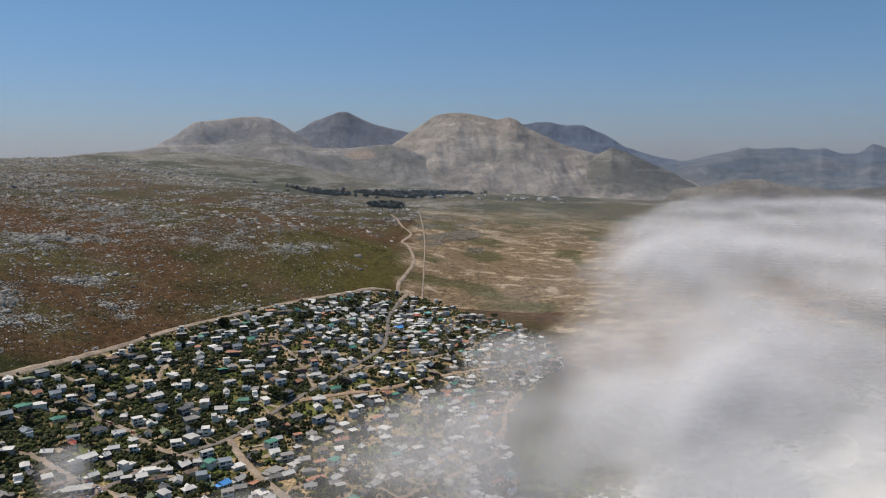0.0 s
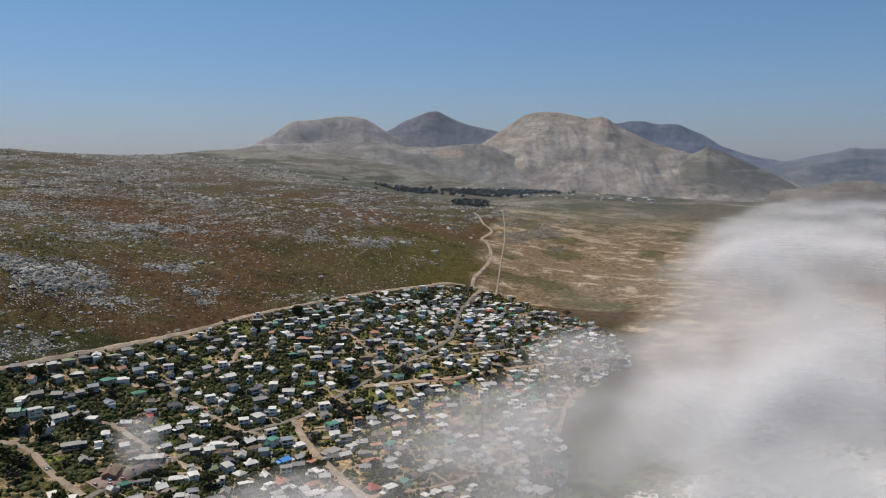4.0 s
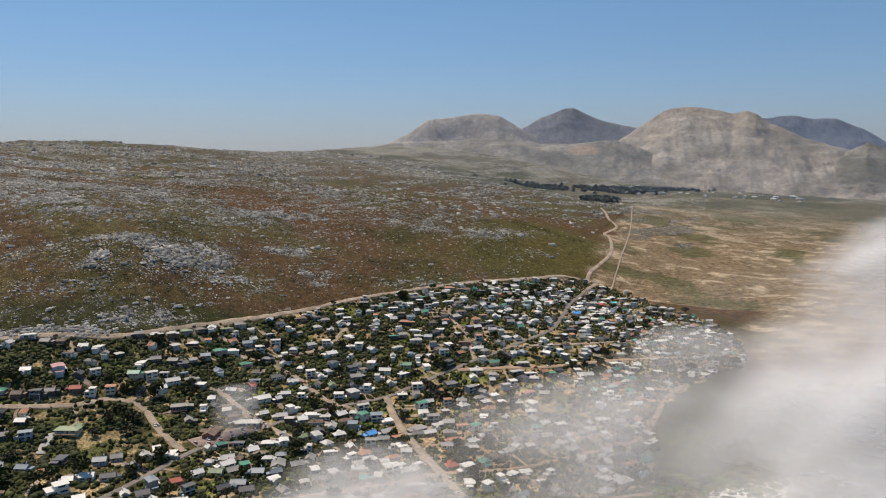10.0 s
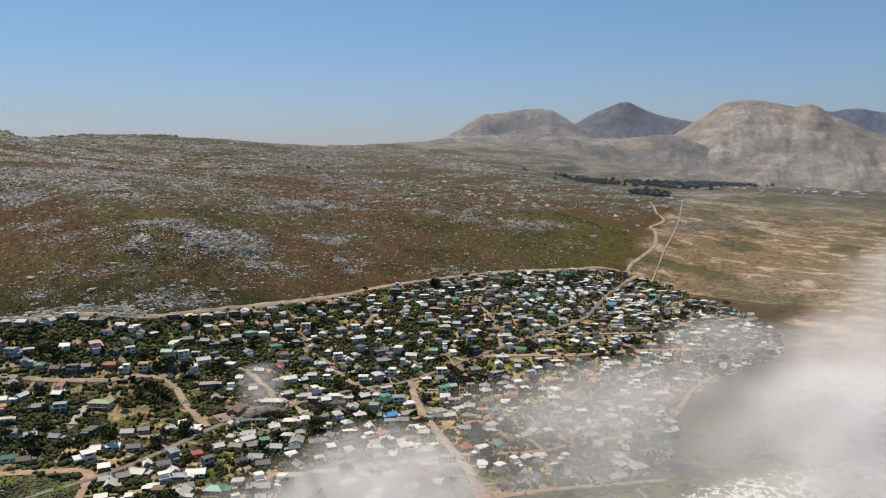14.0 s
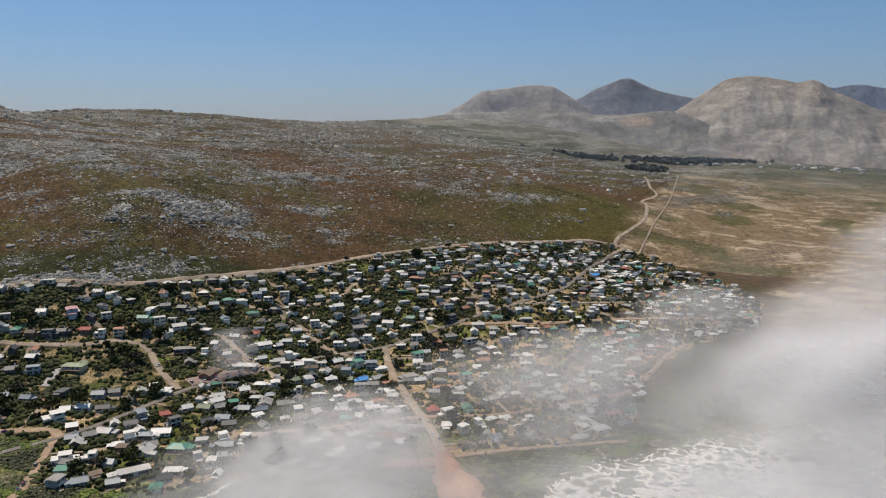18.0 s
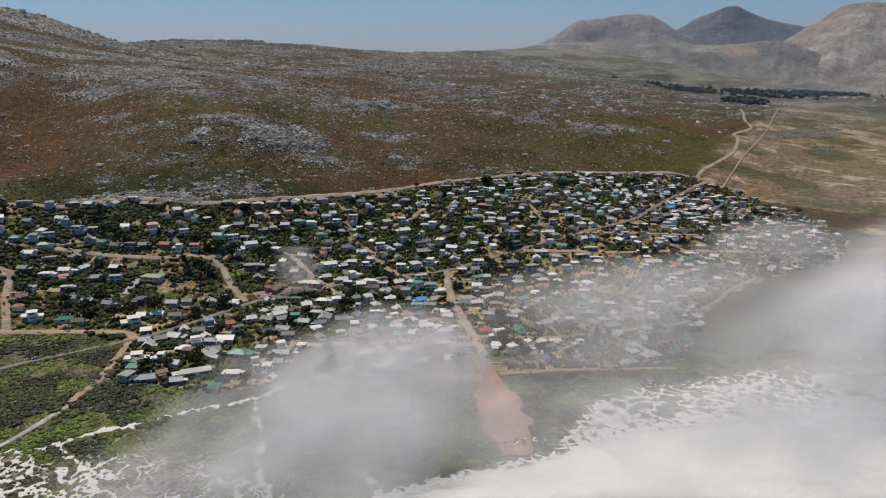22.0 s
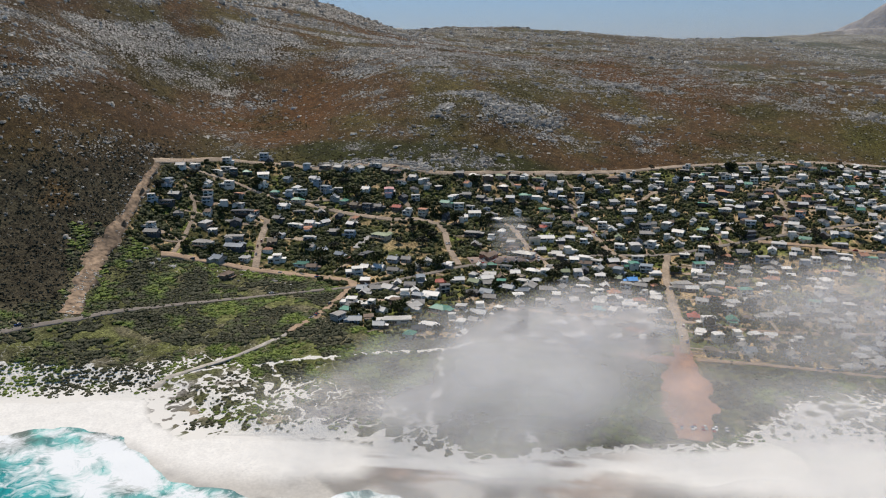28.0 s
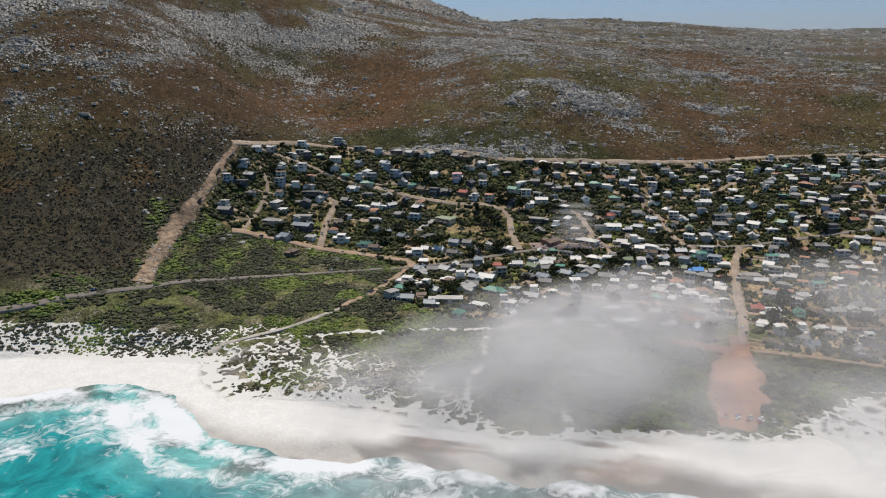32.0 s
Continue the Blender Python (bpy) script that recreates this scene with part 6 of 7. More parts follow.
house(-63, 664, 40, 6.6, 6.1, "gable", "cream", "grey")
house(-122, 543, 26, 9.7, 8.0, "flat", "white", "pale")
house(-92, 572, 34, 7.5, 6.1, "flat", "grey", "pale")
house(-57, 593, 29, 6.7, 5.9, "stacked", "white", "white")
house(-44, 576, 24, 12.9, 7.0, "flat", "grey", "pale")
house(-27, 615, 36, 7.7, 5.6, "flat", "white", "white")
house(-228, 588, 122, 7.1, 5.8, "gable", "white", "pale")
house(-217, 599, 32, 6.7, 5.4, "gable", "white", "pale")
house(-205, 609, 39, 8.0, 5.5, "gable", "white", "bluegrey")
house(-198, 625, 34, 6.7, 5.4, "gable", "cream", "green")
house(-179, 624, 51, 6.7, 5.1, "gable", "grey", "slate")
house(-198, 576, 37, 7.7, 5.9, "hip", "cream", "grey")
house(-183, 572, 30, 7.6, 6.0, "flat", "white", "pale")
house(-175, 591, 58, 7.7, 5.9, "gable", "dark", "slate")
house(-210, 542, 147, 8.1, 6.0, "flat", "white", "pale")
house(-187, 659, 36, 7.7, 6.0, "flat", "white", "white")
house(-203, 656, 60, 7.0, 5.3, "flat", "white", "pale")
house(-218, 650, 40, 7.8, 5.9, "flat", "grey", "slate")
house(-227, 632, 45, 7.8, 5.2, "flat", "grey", "grey")
house(-242, 633, 150, 7.2, 5.6, "flat", "brown", "slate")
house(-266, 565, 39, 8.0, 6.0, "hip", "grey", "grey")
house(-261, 581, 52, 7.3, 5.8, "flat", "white", "pale")
house(-249, 596, 115, 7.1, 5.1, "flat", "grey", "bluegrey")
house(-282, 554, 52, 7.8, 6.1, "hip", "brown", "brown")
house(-265, 550, 51, 7.1, 5.6, "hip", "white", "pale")
house(-272, 530, 51, 7.6, 5.2, "flat", "grey", "grey")
house(-454, 307, 58, 7.4, 6.0, "double", "blue", "bluegrey")
house(-422, 291, 61, 9.5, 6.4, "gable", "white", "pale")
house(-409, 306, 15, 6.9, 5.3, "gable", "grey", "bluegrey")
house(-420, 329, 144, 7.9, 5.6, "double", "blue", "bluegrey")
house(-388, 296, 143, 7.6, 5.0, "double", "blue", "bluegrey")
house(-385, 306, 50, 7.6, 5.2, "double", "grey", "bluegrey")
house(-394, 287, 41, 6.8, 5.2, "hip", "grey", "green")
house(-386, 254, 40, 6.8, 6.1, "flat", "white", "pale")
house(-374, 284, 31, 8.3, 6.5, "flat", "white", "white")
house(-378, 297, 49, 8.0, 5.3, "hip", "cream", "green")
house(-362, 292, 45, 6.9, 5.0, "flat", "grey", "grey")
house(-365, 242, 148, 9.2, 7.7, "flat", "dark", "slate")
house(-360, 272, 25, 6.9, 5.5, "flat", "dark", "grey")
house(-347, 279, 33, 8.0, 5.9, "flat", "white", "white")
house(-347, 233, 56, 12.3, 7.7, "flat", "grey", "grey")
house(-335, 228, 40, 13.5, 7.5, "flat", "dark", "bluegrey")
house(-338, 263, 22, 4.8, 3.8, "flat", "white", "white")
house(-332, 254, 56, 7.1, 5.6, "gable", "brown", "thatch")
house(-308, 244, 56, 9.0, 7.3, "stacked", "white", "white")
house(-301, 208, 124, 7.4, 6.0, "hip", "brown", "brown")
house(-445, 308, 143, 7.7, 5.1, "flat", "dark", "slate")
house(-436, 318, 60, 8.1, 5.8, "flat", "grey", "grey")
house(-213, 244, 47, 9.4, 6.7, "stacked", "white", "white")
house(-229, 263, 42, 6.6, 5.8, "gable", "grey", "bluegrey")
house(-184, 268, 107, 9.5, 7.5, "flat", "white", "pale")
house(-255, 292, 29, 7.9, 5.9, "flat", "white", "white")
house(-207, 243, 21, 6.9, 5.4, "gable", "grey", "grey")
house(-194, 226, 106, 7.2, 5.7, "double", "grey", "grey")
house(-186, 232, 51, 7.5, 5.8, "gable", "blue", "bluegrey")
house(-172, 250, 56, 13.9, 6.8, "flat", "white", "pale")
house(-156, 258, 31, 7.9, 6.2, "flat", "white", "white")
house(-224, 269, 60, 7.0, 5.7, "gable", "grey", "grey")
house(-414, 212, 133, 7.2, 5.8, "double", "blue", "bluegrey")
house(-439, 242, 121, 8.0, 5.8, "flat", "white", "white")
house(-436, 230, 54, 7.3, 5.2, "flat", "white", "pale")
house(-448, 272, 49, 6.9, 5.5, "double", "white", "white")
house(-412, 256, 49, 10.9, 6.8, "stacked", "white", "white")
house(-393, 203, 44, 10.5, 6.7, "flat", "dark", "slate")
house(-367, 182, 48, 8.8, 6.0, "stacked", "white", "grey")
house(-361, 182, 45, 10.0, 6.7, "flat", "dark", "grey")
house(-393, 233, 50, 7.3, 5.4, "double", "blue", "slate")
house(-368, 221, 126, 9.2, 6.0, "flat", "grey", "pale")
house(-377, 251, 53, 11.9, 7.6, "flat", "dark", "slate")
house(-346, 209, 41, 10.6, 7.6, "hip", "cream", "grey")
house(-324, 212, 21, 8.6, 7.6, "flat", "grey", "bluegrey")
house(7, 410, 54, 10.4, 7.1, "hip", "white", "white")
house(-36, 452, 43, 7.1, 5.1, "flat", "cream", "pale")
house(-27, 473, 35, 6.9, 5.1, "gable", "white", "grey")
house(-63, 445, 41, 7.1, 5.6, "gable", "cream", "grey")
house(-66, 494, 22, 7.5, 5.6, "flat", "white", "white")
house(-87, 427, 18, 7.6, 5.9, "hip", "grey", "grey")
house(-64, 428, 59, 7.7, 5.7, "flat", "white", "pale")

# the houses between these, plot by plot
plots = random.Random(11)
fill = []
for _ in range(22000):
    if len(HOUSES) + len(fill) >= 980:
        break
    x, y = plots.uniform(-455, 80), plots.uniform(165, 955)
    if not bool(within(np.array([x]), np.array([y]), VILLAGE)[0]) or math.hypot(x + 290, y - 322) < 36:
        continue
    if any((x - h[0]) ** 2 + (y - h[1]) ** 2 < ((4.0 if y < 560 else 3.2) + h[2] * 0.5) ** 2 for h in HOUSES) or any((x - h[0]) ** 2 + (y - h[1]) ** 2 < (54 if y < 560 else 38) for h in fill):
        continue
    if not bool(off_road(np.array([x]), np.array([y]), 3.6)[0]):
        continue
    if x < -230 and plots.random() < 0.6:
        continue
    kind = plots.choice(["gable", "gable", "gable", "hip", "flat", "flat", "flat", "double", "stacked"])
    wall = plots.choice(["white", "white", "white", "cream", "grey", "grey", "blue", "brown", "dark"])
    roof = plots.choice(["white", "white", "white", "white", "white", "pale", "pale", "pale", "pale", "grey", "grey", "slate", "slate", "bluegrey", "green", "brown", "thatch", "terracotta"])
    if kind == "stacked":
        wall, roof = "white", plots.choice(["white", "pale"])
    fill.append((x, y, 40 + plots.choice([0, 0, 90, 180]) + plots.uniform(-28, 28), plots.uniform(4.2, 8.0), plots.uniform(3.6, 5.8), kind, wall, roof))
fill.sort(key=lambda h: math.hypot(h[0] - 90, h[1] - 10))
near = max(0, 305 - len(HOUSES))
for row in fill[:near]:
    house(*row)
for _ in range(46):  # farms and sheds at the mountain's foot
    fill.append((plots.uniform(-330, 260), plots.uniform(2380, 2640), plots.uniform(0, 180), plots.uniform(9, 17), plots.uniform(7, 10), "gable", "white", plots.choice(["white", "pale", "grey"])))
house_block(fill[near:])
HOUSE_SPOTS = np.array(HOUSES)


def off_houses(x, y, gap=0.0):
    ok = np.ones(len(x), bool)
    for hx, hy, size in HOUSE_SPOTS:
        ok &= (x - hx) ** 2 + (y - hy) ** 2 > (size * 0.47 + gap) ** 2
    return ok


# drives and bare yards from the houses to their streets
def drives():
    lots = random.Random(31)
    streets = [p for line, half in ROADS[:18] if 1.2 < half < 4 for p in line]
    street = np.array(streets)
    verts, faces, centres = [], [], []
    for hx, hy, size in HOUSES:
        if lots.random() < 0.52:
            continue
        d = np.hypot(street[:, 0] - hx, street[:, 1] - hy)
        k = int(d.argmin())
        gone = math.hypot(hx - street[k][0], hy - street[k][1])
        if gone > 34 or gone < 4:
            end = (hx + lots.uniform(-9, 9), hy + lots.uniform(-9, 9))
        else:
            end = tuple(street[k])
        dx, dy = end[0] - hx, end[1] - hy
        length = math.hypot(dx, dy) + 1e-6
        bow, n = lots.uniform(-0.18, 0.18), max(4, int(length / 2.2))
        first = len(verts)
        for j in range(n + 1):
            u = j / n
            side = bow * math.sin(math.pi * u)
            cx, cy = hx + dx * u - dy * side, hy + dy * u + dx * side
            half = (2.1 if u < 0.35 else 0.85) * lots.uniform(0.75, 1.25)
            centres.append((cx, cy, half))
            for a in (-1, 1):
                px, py = cx - dy / length * half * a, cy + dx / length * half * a
                verts.append((px, py, 0.0))
        faces += [(first + 2 * j, first + 2 * j + 1, first + 2 * j + 3, first + 2 * j + 2) for j in range(n)]
    flat_xy = np.array(verts)
    flat_xy[:, 2] = np.maximum(ground(flat_xy[:, 0], flat_xy[:, 1]), lie(flat_xy[:, 0], flat_xy[:, 1])) + 0.3
    me = mesh_of("driveways", flat_xy, faces, [YARD])
    tagged(new("driveways", me), "sandy drives and swept yards beside the houses", "driveways", kind="stuff")
    return centres


DRIVES = drives()


def off_drives(x, y):
    ok = np.ones(len(x), bool)
    for cx, cy, half in DRIVES:
        ok &= (x - cx) ** 2 + (y - cy) ** 2 > (half + 0.5) ** 2
    return ok


# gardens full of dark bushes
x, y = scatter(27000, -455, 85, 165, 955, lambda x, y: within(x, y, VILLAGE) * (0.36 + 0.7 * smooth(-0.3, 0.05, fbm(x, y, 30, 3, 151))) * (1 - 0.62 * smooth(-190, -60, x)))
ok = off_road(x, y, 1.3) & off_houses(x, y, -0.3) & off_drives(x, y) & ((np.hypot((x + 290) / 1.3, y - 325) > 17) | (fbm(x, y, 17, 3, 53) + 0.006 * (x + 292) < -0.02)) & (np.hypot(x + 305, y - 327) > 6)
clumps("garden_bushes", "dense dark green garden bushes and hedges between houses", "bushes", x[ok], y[ok], rng.lognormal(0.98, 0.4, ok.sum()).clip(1.2, 5.6) * (1 + 0.22 * smooth(-180, -260, x[ok])), rng.uniform(0.7, 2.7, ok.sum()), SHRUB, 0.2, leaves=15, heart=True)


# ---- trees ----
def tree_meshes(seed, wide, tall, material):
    """A trunk with limbs and a crown of leafy sprays in uneven clusters, with gaps."""
    r = np.random.default_rng(seed)
    verts, faces = [], []
    limbs = [((0, 0, -0.6), (0.15, 0.1, tall * 0.45), 0.32, 0.2)]
    tips = []
    for k in range(6):
        a = k * 1.05 + r.uniform(0, 0.6)
        tip = (math.cos(a) * wide * 0.3, math.sin(a) * wide * 0.3, tall * r.uniform(0.62, 0.85))
        limbs.append(((0.1, 0.07, tall * r.uniform(0.25, 0.45)), tip, 0.16, 0.05))
        tips.append(tip)
    tips.append((0, 0, tall * 0.85))
    for (ax, ay, az), (bx, by, bz), ra, rb in limbs:
        n = len(verts)
        for (cx, cy, cz), rad in (((ax, ay, az), ra), ((bx, by, bz), rb)):
            verts += [(cx + rad * math.cos(q * 1.047), cy + rad * math.sin(q * 1.047), cz) for q in range(6)]
        faces += [(n + q, n + (q + 1) % 6, n + 6 + (q + 1) % 6, n + 6 + q) for q in range(6)]
    trunk = mesh_of("trunk", verts, faces, [BARK])
    quads = []
    for tx, ty, tz in tips:
        for _ in range(34):
            d = r.normal(size=3)
            d /= np.linalg.norm(d)
            at = np.array((tx, ty, tz)) + d * r.uniform(0.4, 1.0) * (wide * 0.27, wide * 0.27, tall * 0.2)
            a = r.normal(size=3)
            a /= np.linalg.norm(a)
            b = np.cross(a, r.normal(size=3))
            b /= np.linalg.norm(b)
            s = wide * r.uniform(0.06, 0.12)
            quads.append([at - a * s, at - b * s * 0.7, at + a * s, at + b * s * 0.8])
    crown = soup("crown", np.array(quads), [(0, 1, 2, 3)], len(quads), material)
    return trunk, crown


GREY_GREEN = island_surface("grey_green_foliage", [(0.035, 0.036, 0.022), (0.062, 0.058, 0.036), (0.095, 0.085, 0.055)], 0.8, patch=0.1)
TREES = [tree_meshes(k, w, t, m) for k, (w, t, m) in enumerate([(7, 6.5, SHRUB), (9, 7.5, SHRUB), (6, 8, GREY_GREEN), (8, 6, GREY_GREEN)])]


def tree(x, y, kind, size, turn):
    base = new("tree")
    base.matrix_basis = pose(x, y, float(lie([x], [y])[0]), 0, 0, turn) @ Matrix.Scale(size / PLAN, 4)
    for name, me in zip(("trunk", "crown"), TREES[kind]):
        new(name, me).parent = base
    return tagged(base, "spreading dark green garden tree" if kind < 2 else "open grey-green garden tree", "tree", "garden trees")


spots = random.Random(23)
count = 0
for _ in range(4000):
    if count >= 260:
        break
    x, y = spots.uniform(-450, 70), spots.uniform(170, 950)
    at = np.array([x]), np.array([y])
    if within(*at, VILLAGE)[0] and off_road(*at, 3)[0] and off_houses(*at, 1.5)[0]:
        tree(x, y, spots.choice([0, 1, 0, 1, 2, 3]), spots.uniform(0.8, 1.5), spots.uniform(0, 360))
        count += 1
for x, y, kind, size in ((-139, 498, 3, 1.5), (-131, 492, 3, 1.3), (-147, 505, 3, 1.2), (-260, 293, 1, 1.7), (-272, 274, 1, 1.5), (-289, 268, 1, 1.7), (-239, 314, 0, 1.4), (-237, 328, 0, 1.5), (-274, 341, 3, 1.5), (-280, 354, 3, 1.4), (-292, 386, 1, 1.6), (-304, 383, 1, 1.4)):
    tree(x, y, kind, size, x * 7)


# ---- cars ----
CAR_PAINT = surface("car_paint", (0.7, 0.7, 0.7), 0.25, grain=2, spread=0.02, stain=0.05, bump=0, palette=[(0.75, 0.75, 0.74), (0.78, 0.78, 0.78), (0.4, 0.41, 0.42), (0.62, 0.63, 0.64), (0.05, 0.06, 0.08), (0.3, 0.04, 0.03), (0.05, 0.1, 0.25)])
RUBBER = surface("tyre_rubber", (0.02, 0.02, 0.02), 0.9)
car_body = mesh_of("body", [(x, y, z) for x in (-0.86, 0.86) for y, z in ((-2.1, 0.35), (-2.15, 0.7), (-1.95, 0.88), (-1.0, 0.98), (1.5, 1.0), (2.05, 0.95), (2.12, 0.6), (2.08, 0.35))],
                   [tuple(range(7, -1, -1)), tuple(range(8, 16))] + [(k, (k + 1) % 8, (k + 1) % 8 + 8, k + 8) for k in range(8)], [CAR_PAINT])
cabin = mesh_of("cabin", [(s * 0.82, -1.0, 0.97) for s in (-1, 1)] + [(s * 0.66, -0.35, 1.44) for s in (-1, 1)] + [(s * 0.66, 1.15, 1.44) for s in (-1, 1)] + [(s * 0.82, 1.75, 0.98) for s in (-1, 1)],
                [(0, 1, 3, 2), (4, 5, 7, 6), (0, 2, 4, 6), (1, 7, 5, 3)], [GLASS])
car_roof = boxes("roof", [(-0.68, 0.68, -0.37, 1.17, 1.42, 1.49)], CAR_PAINT)
wheel = mesh_of("wheel", [(x, 0.32 * math.cos(k * 0.524), 0.32 * math.sin(k * 0.524)) for x in (-0.1, 0.1) for k in range(12)],
                [tuple(range(11, -1, -1)), tuple(range(12, 24))] + [(k, (k + 1) % 12, (k + 1) % 12 + 12, k + 12) for k in range(12)], [RUBBER])


def car(x, y, turn, lift=0.5):
    base = new("car")
    base.matrix_basis = pose(x, y, float(np.maximum(ground([x], [y]), lie([x], [y]))[0]) + lift, 0, 0, turn) @ Matrix.Scale(1 / PLAN, 4)
    for name, me, at in [("body", car_body, (0, 0, 0)), ("cabin", cabin, (0, 0, 0)), ("roof", car_roof, (0, 0, 0))] + [("wheel", wheel, (sx * 0.78, sy, 0.32)) for sx in (-1, 1) for sy in (-1.35, 1.35)]:
        ob = new(name, me)
        ob.parent = base
        ob.location = at
    return tagged(base, "small car parked on the roadside", "car", "parked cars")


for k in range(13):  # in front of the shop
    u = k / 12
    car(-234 + 17 * u + (k % 2) * 5.0, 353 + 46 * u, 66 + (k % 3) * 4)
for k in range(8):  # on the beach parking
    car(-15 + 1.55 * k + (k % 2) * 1.4, 281 + 1.35 * k + (k % 2) * 3.2, 38 + 5 * (k % 4), 0.4)
parked = random.Random(5)
for line, half in [r for r in ROADS[2:24] if 1.4 < r[1] < 3.5 and len(r[0]) > 6]:
    for _ in range(3):
        k = parked.randrange(2, len(line) - 2)
        d = line[k + 1] - line[k - 1]
        a = math.degrees(math.atan2(d[1], d[0])) - 90
        n = np.array((-d[1], d[0])) / (np.hypot(*d) + 1e-9) * (half - 1.3) * parked.choice((-1, 1))
        car(float(line[k][0] + n[0]), float(line[k][1] + n[1]), a)
for k in (22, 40, 61):
    line = ROADS[0][0]
    d = line[k + 1] - line[k - 1]
    car(float(line[k][0] - d[1] * 0.15), float(line[k][1] + d[0] * 0.15), math.degrees(math.atan2(d[1], d[0])) - 90)


# ---- low cloud and mist over the shore ----
# the rim of the low cloud, from the far valley down to the beach and out over it; the cloud lies on its left
RIM = [(1500, 4600), (892, 3289), (430, 2400), (260, 1950), (150, 1386), (90, 1000), (48, 740), (26, 600), (10, 480), (4, 385), (20, 314), (105, 302), (260, 420), (420, 560), (700, 800), (1300, 1400), (2600, 2500)]


def bank_field(x, y, level, seed):
    """The thick bank: its top climbs away from the rim, in soft heaps."""
    d = off_line(x, y, RIM) + 26 * fbm(x, y, 80, 4, seed) + 26 * fbm(x, y, 240, 2, seed + 3)
    heaps = fbm(x + level * 0.5, y - level * 0.4, 210, 3, seed + 7)
    top = 14 + 44 * smooth(0, 190, d) + 30 * smooth(20, 200, d) * heaps
    rift = np.exp(-(((x - 365) * 0.98 + (y - 890) * 0.17) / 50) ** 2 - (((y - 890) * 0.98 - (x - 365) * 0.17) / 210) ** 2)
    thin = 0.16 * smooth(-150, 10, d) * smooth(750, 1050, y) * smooth(30, 8, level)
    return np.maximum(thin, smooth(0, 62, d) * smooth(-12, 26, top - level) * (0.85 + 0.5 * heaps)) * (1 - 0.97 * smooth(0.15, 0.6, rift))


# drifts of mist: centre x, y, height of the middle, half lengths along and across, half thickness, heading, density
DRIFTS = [(-84, 276, 12, 142, 62, 16, 111, 1.25), (-112, 250, 10, 120, 58, 14, 104, 0.6), (-16, 300, 8, 120, 54, 11, 52, 0.66), (85, 355, 12, 110, 50, 14, 45, 0.34), (-110, 195, 8, 80, 34, 10, 50, 0.3), (-224, 380, 30, 15, 13, 26, 60, 0.62),
          (-5, 480, 20, 170, 90, 18, 62, 0.42), (30, 640, 22, 150, 60, 18, 70, 0.36), (10, 235, 8, 110, 36, 10, 50, 0.34), (5, 400, 11, 105, 52, 14, 54, 0.5)]


def drift_field(x, y, level, seed):
    field = np.zeros(x.shape)
    for bx, by, bz, a, b, h, heading, d in DRIFTS:
        c, s = math.cos(radians(heading)), math.sin(radians(heading))
        u, v = (x - bx) * c + (y - by) * s, (y - by) * c - (x - bx) * s
        q = (u / a) ** 2 + (v / b) ** 2 + ((level - bz) / h) ** 2
        field = np.maximum(field, d * smooth(1.25, 0.05, q + 0.45 * fbm(x, y, 55, 4, seed)))
    curl = fbm(x + level, y - level * 0.7, 75, 5, seed + 5) * 0.8 + fbm(x + level, y, 200, 2, seed + 9) * 0.3
    return np.clip(field * (1 + 0.9 * curl) - 0.06 * (1 - curl), 0, 1.4)


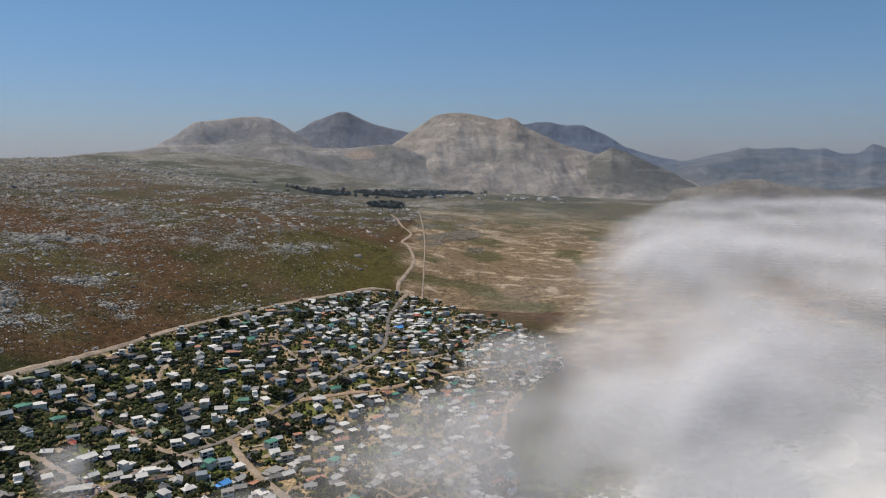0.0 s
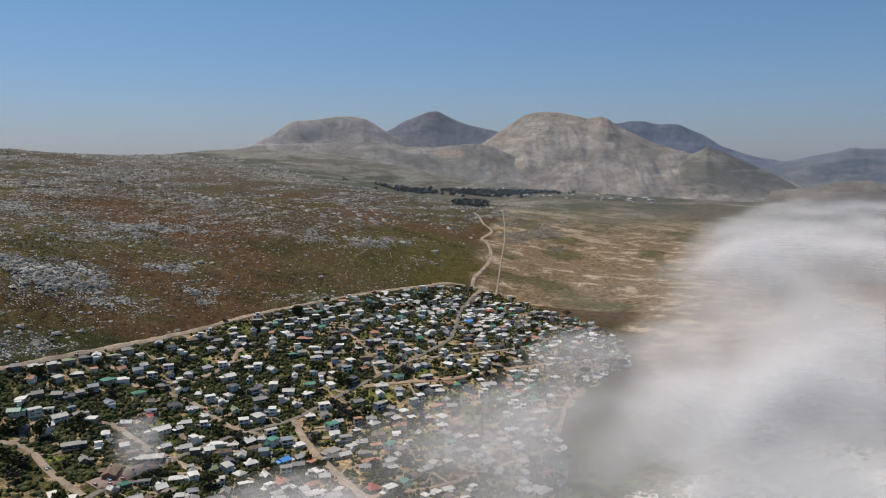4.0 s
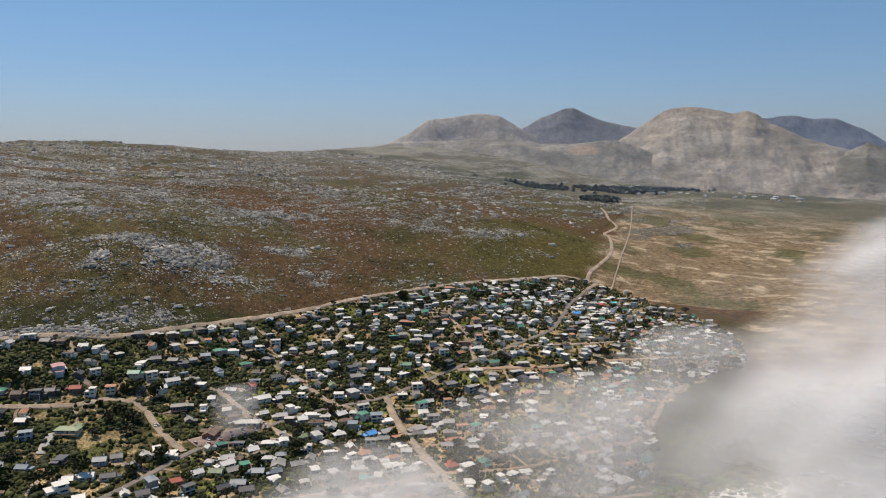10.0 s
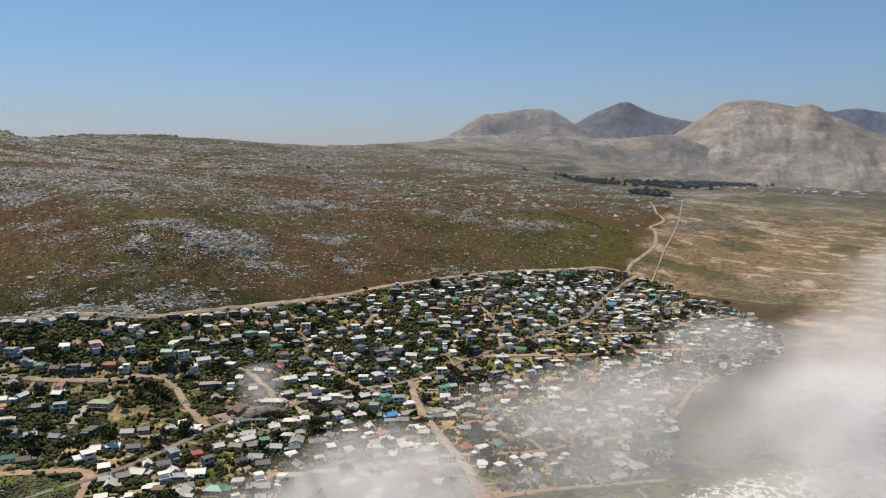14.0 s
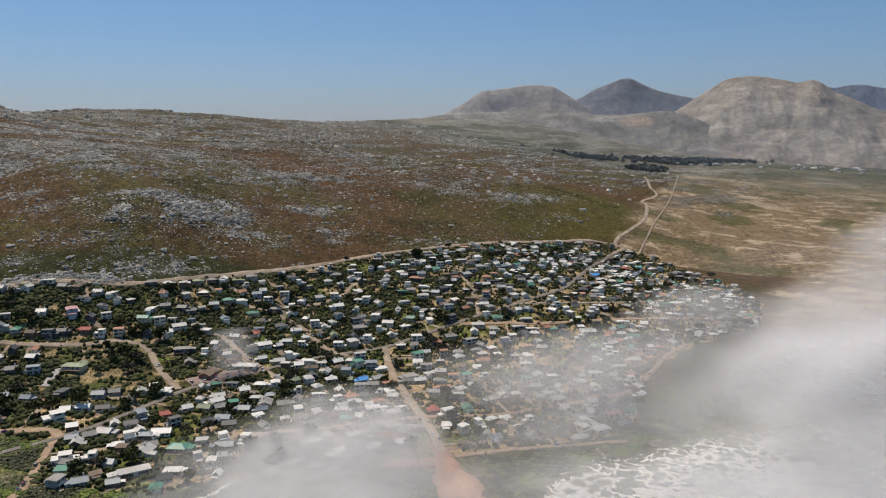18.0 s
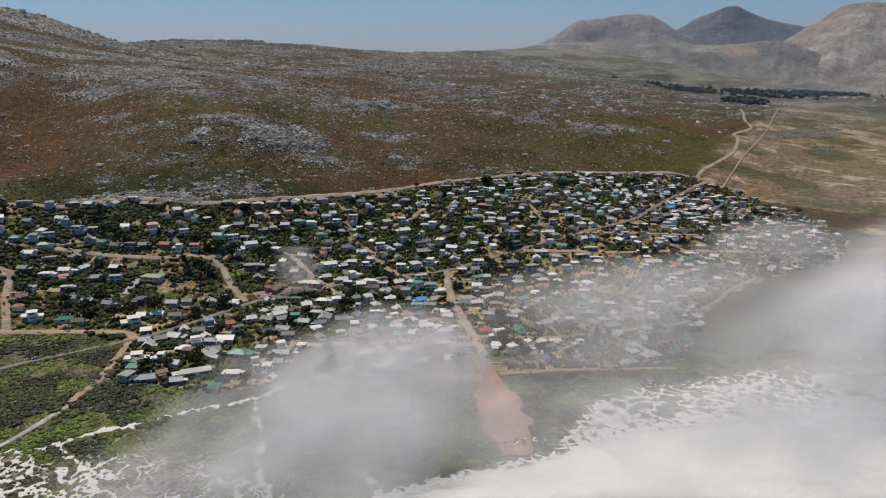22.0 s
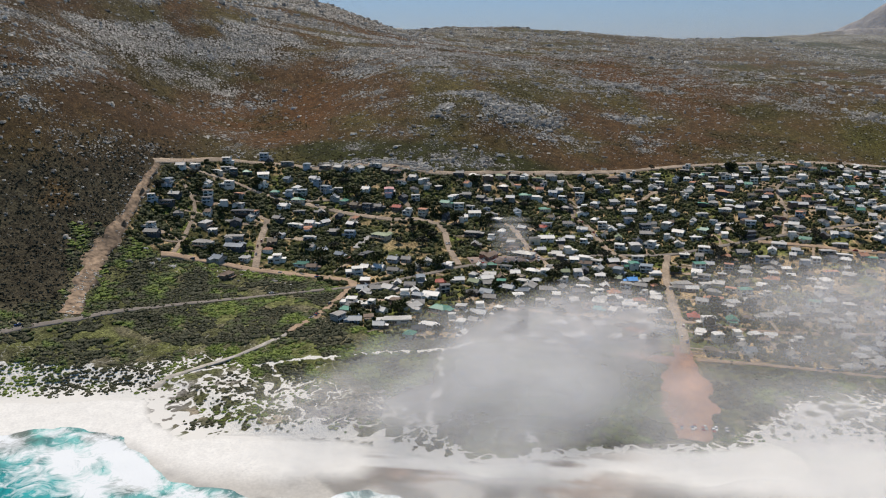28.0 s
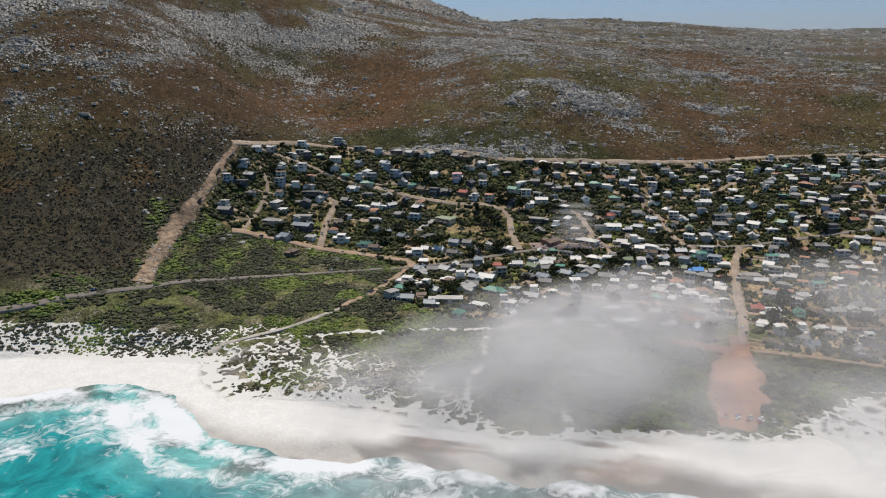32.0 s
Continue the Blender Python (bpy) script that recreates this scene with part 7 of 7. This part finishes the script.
def cloud_sheets(name, label, density, gx, gy, levels, seed, strength):
    verts, quads, dens = [], [], []
    total = 0
    CX, CY = np.meshgrid(gx, gy)
    rows, cols = CX.shape
    k = np.arange(rows * cols).reshape(rows, cols)
    cell = np.stack([k[:-1, :-1], k[:-1, 1:], k[1:, 1:], k[1:, :-1]], -1).reshape(-1, 4)
    for n, level in enumerate(levels):
        z = level + 5 * fbm(CX, CY, 90, 3, seed + 1)
        field = density(CX, CY, level, seed)
        field[0], field[-1], field[:, 0], field[:, -1] = 0, 0, 0, 0
        alive = (field.ravel()[cell] > 0.004).any(1)
        verts.append(np.stack([CX, CY, z], -1).reshape(-1, 3))
        quads.append(cell[alive] + total)
        dens.append(field.ravel() * strength)
        total += rows * cols
    verts, quads, dens = np.concatenate(verts), np.concatenate(quads), np.concatenate(dens)
    used, quads = np.unique(quads, return_inverse=True)
    quads = quads.reshape(-1, 4)
    me = bpy.data.meshes.new(name)
    me.vertices.add(len(used))
    me.vertices.foreach_set("co", verts[used].astype(np.float32).ravel())
    me.loops.add(quads.size)
    me.loops.foreach_set("vertex_index", quads.astype(np.int32).ravel())
    me.polygons.add(len(quads))
    me.polygons.foreach_set("loop_start", np.arange(0, quads.size, 4, dtype=np.int32))
    me.polygons.foreach_set("use_smooth", np.ones(len(quads), bool))
    me.materials.append(CLOUD)
    me.update()
    store_value(me, "wisp", dens[used])
    return tagged(new(name, me), label, "cloud", kind="stuff")


cloud_sheets("low_cloud", "thick white bank of low cloud lying over the shore", bank_field, spread(-20, 420, 8.5, -150, 2600, 0.05, 0.035), spread(250, 1000, 8.5, 120, 3400, 0.05, 0.03), np.arange(6, 84, 4.5), 201, 0.33)
cloud_sheets("sea_mist", "thin drifting sea mist over beach and village", drift_field, np.arange(-300, 230, 4.0), np.arange(110, 720, 4.0), np.arange(3, 48, 4.5), 231, 0.36)


def haze(reach, strength):
    """Fine droplets hanging in the air over the valley: an upright veil, thinning upwards."""
    A, H = np.meshgrid(np.radians(np.linspace(-75, 60, 28)), np.linspace(-8, 520, 9))
    me = grid_mesh("haze", np.sin(A) * reach, np.cos(A) * reach, H, HAZE)
    store_value(me, "wisp", strength * smooth(520, 60, H))
    return tagged(new("haze", me), "thin bluish haze hanging before the mountains", "haze", kind="stuff")


for reach, strength in ((1500, 0.03), (2000, 0.045), (2480, 0.075), (2800, 0.085), (3380, 0.12), (3500, 0.13)):
    haze(reach, strength)


# the plan above is drawn at 1 : 1.35; bring all that stands on it to true size
for ob in scene.objects:
    if ob.parent is None and ob.type in {"MESH", "EMPTY"}:
        ob.matrix_basis = Matrix.Scale(PLAN, 4) @ ob.matrix_basis
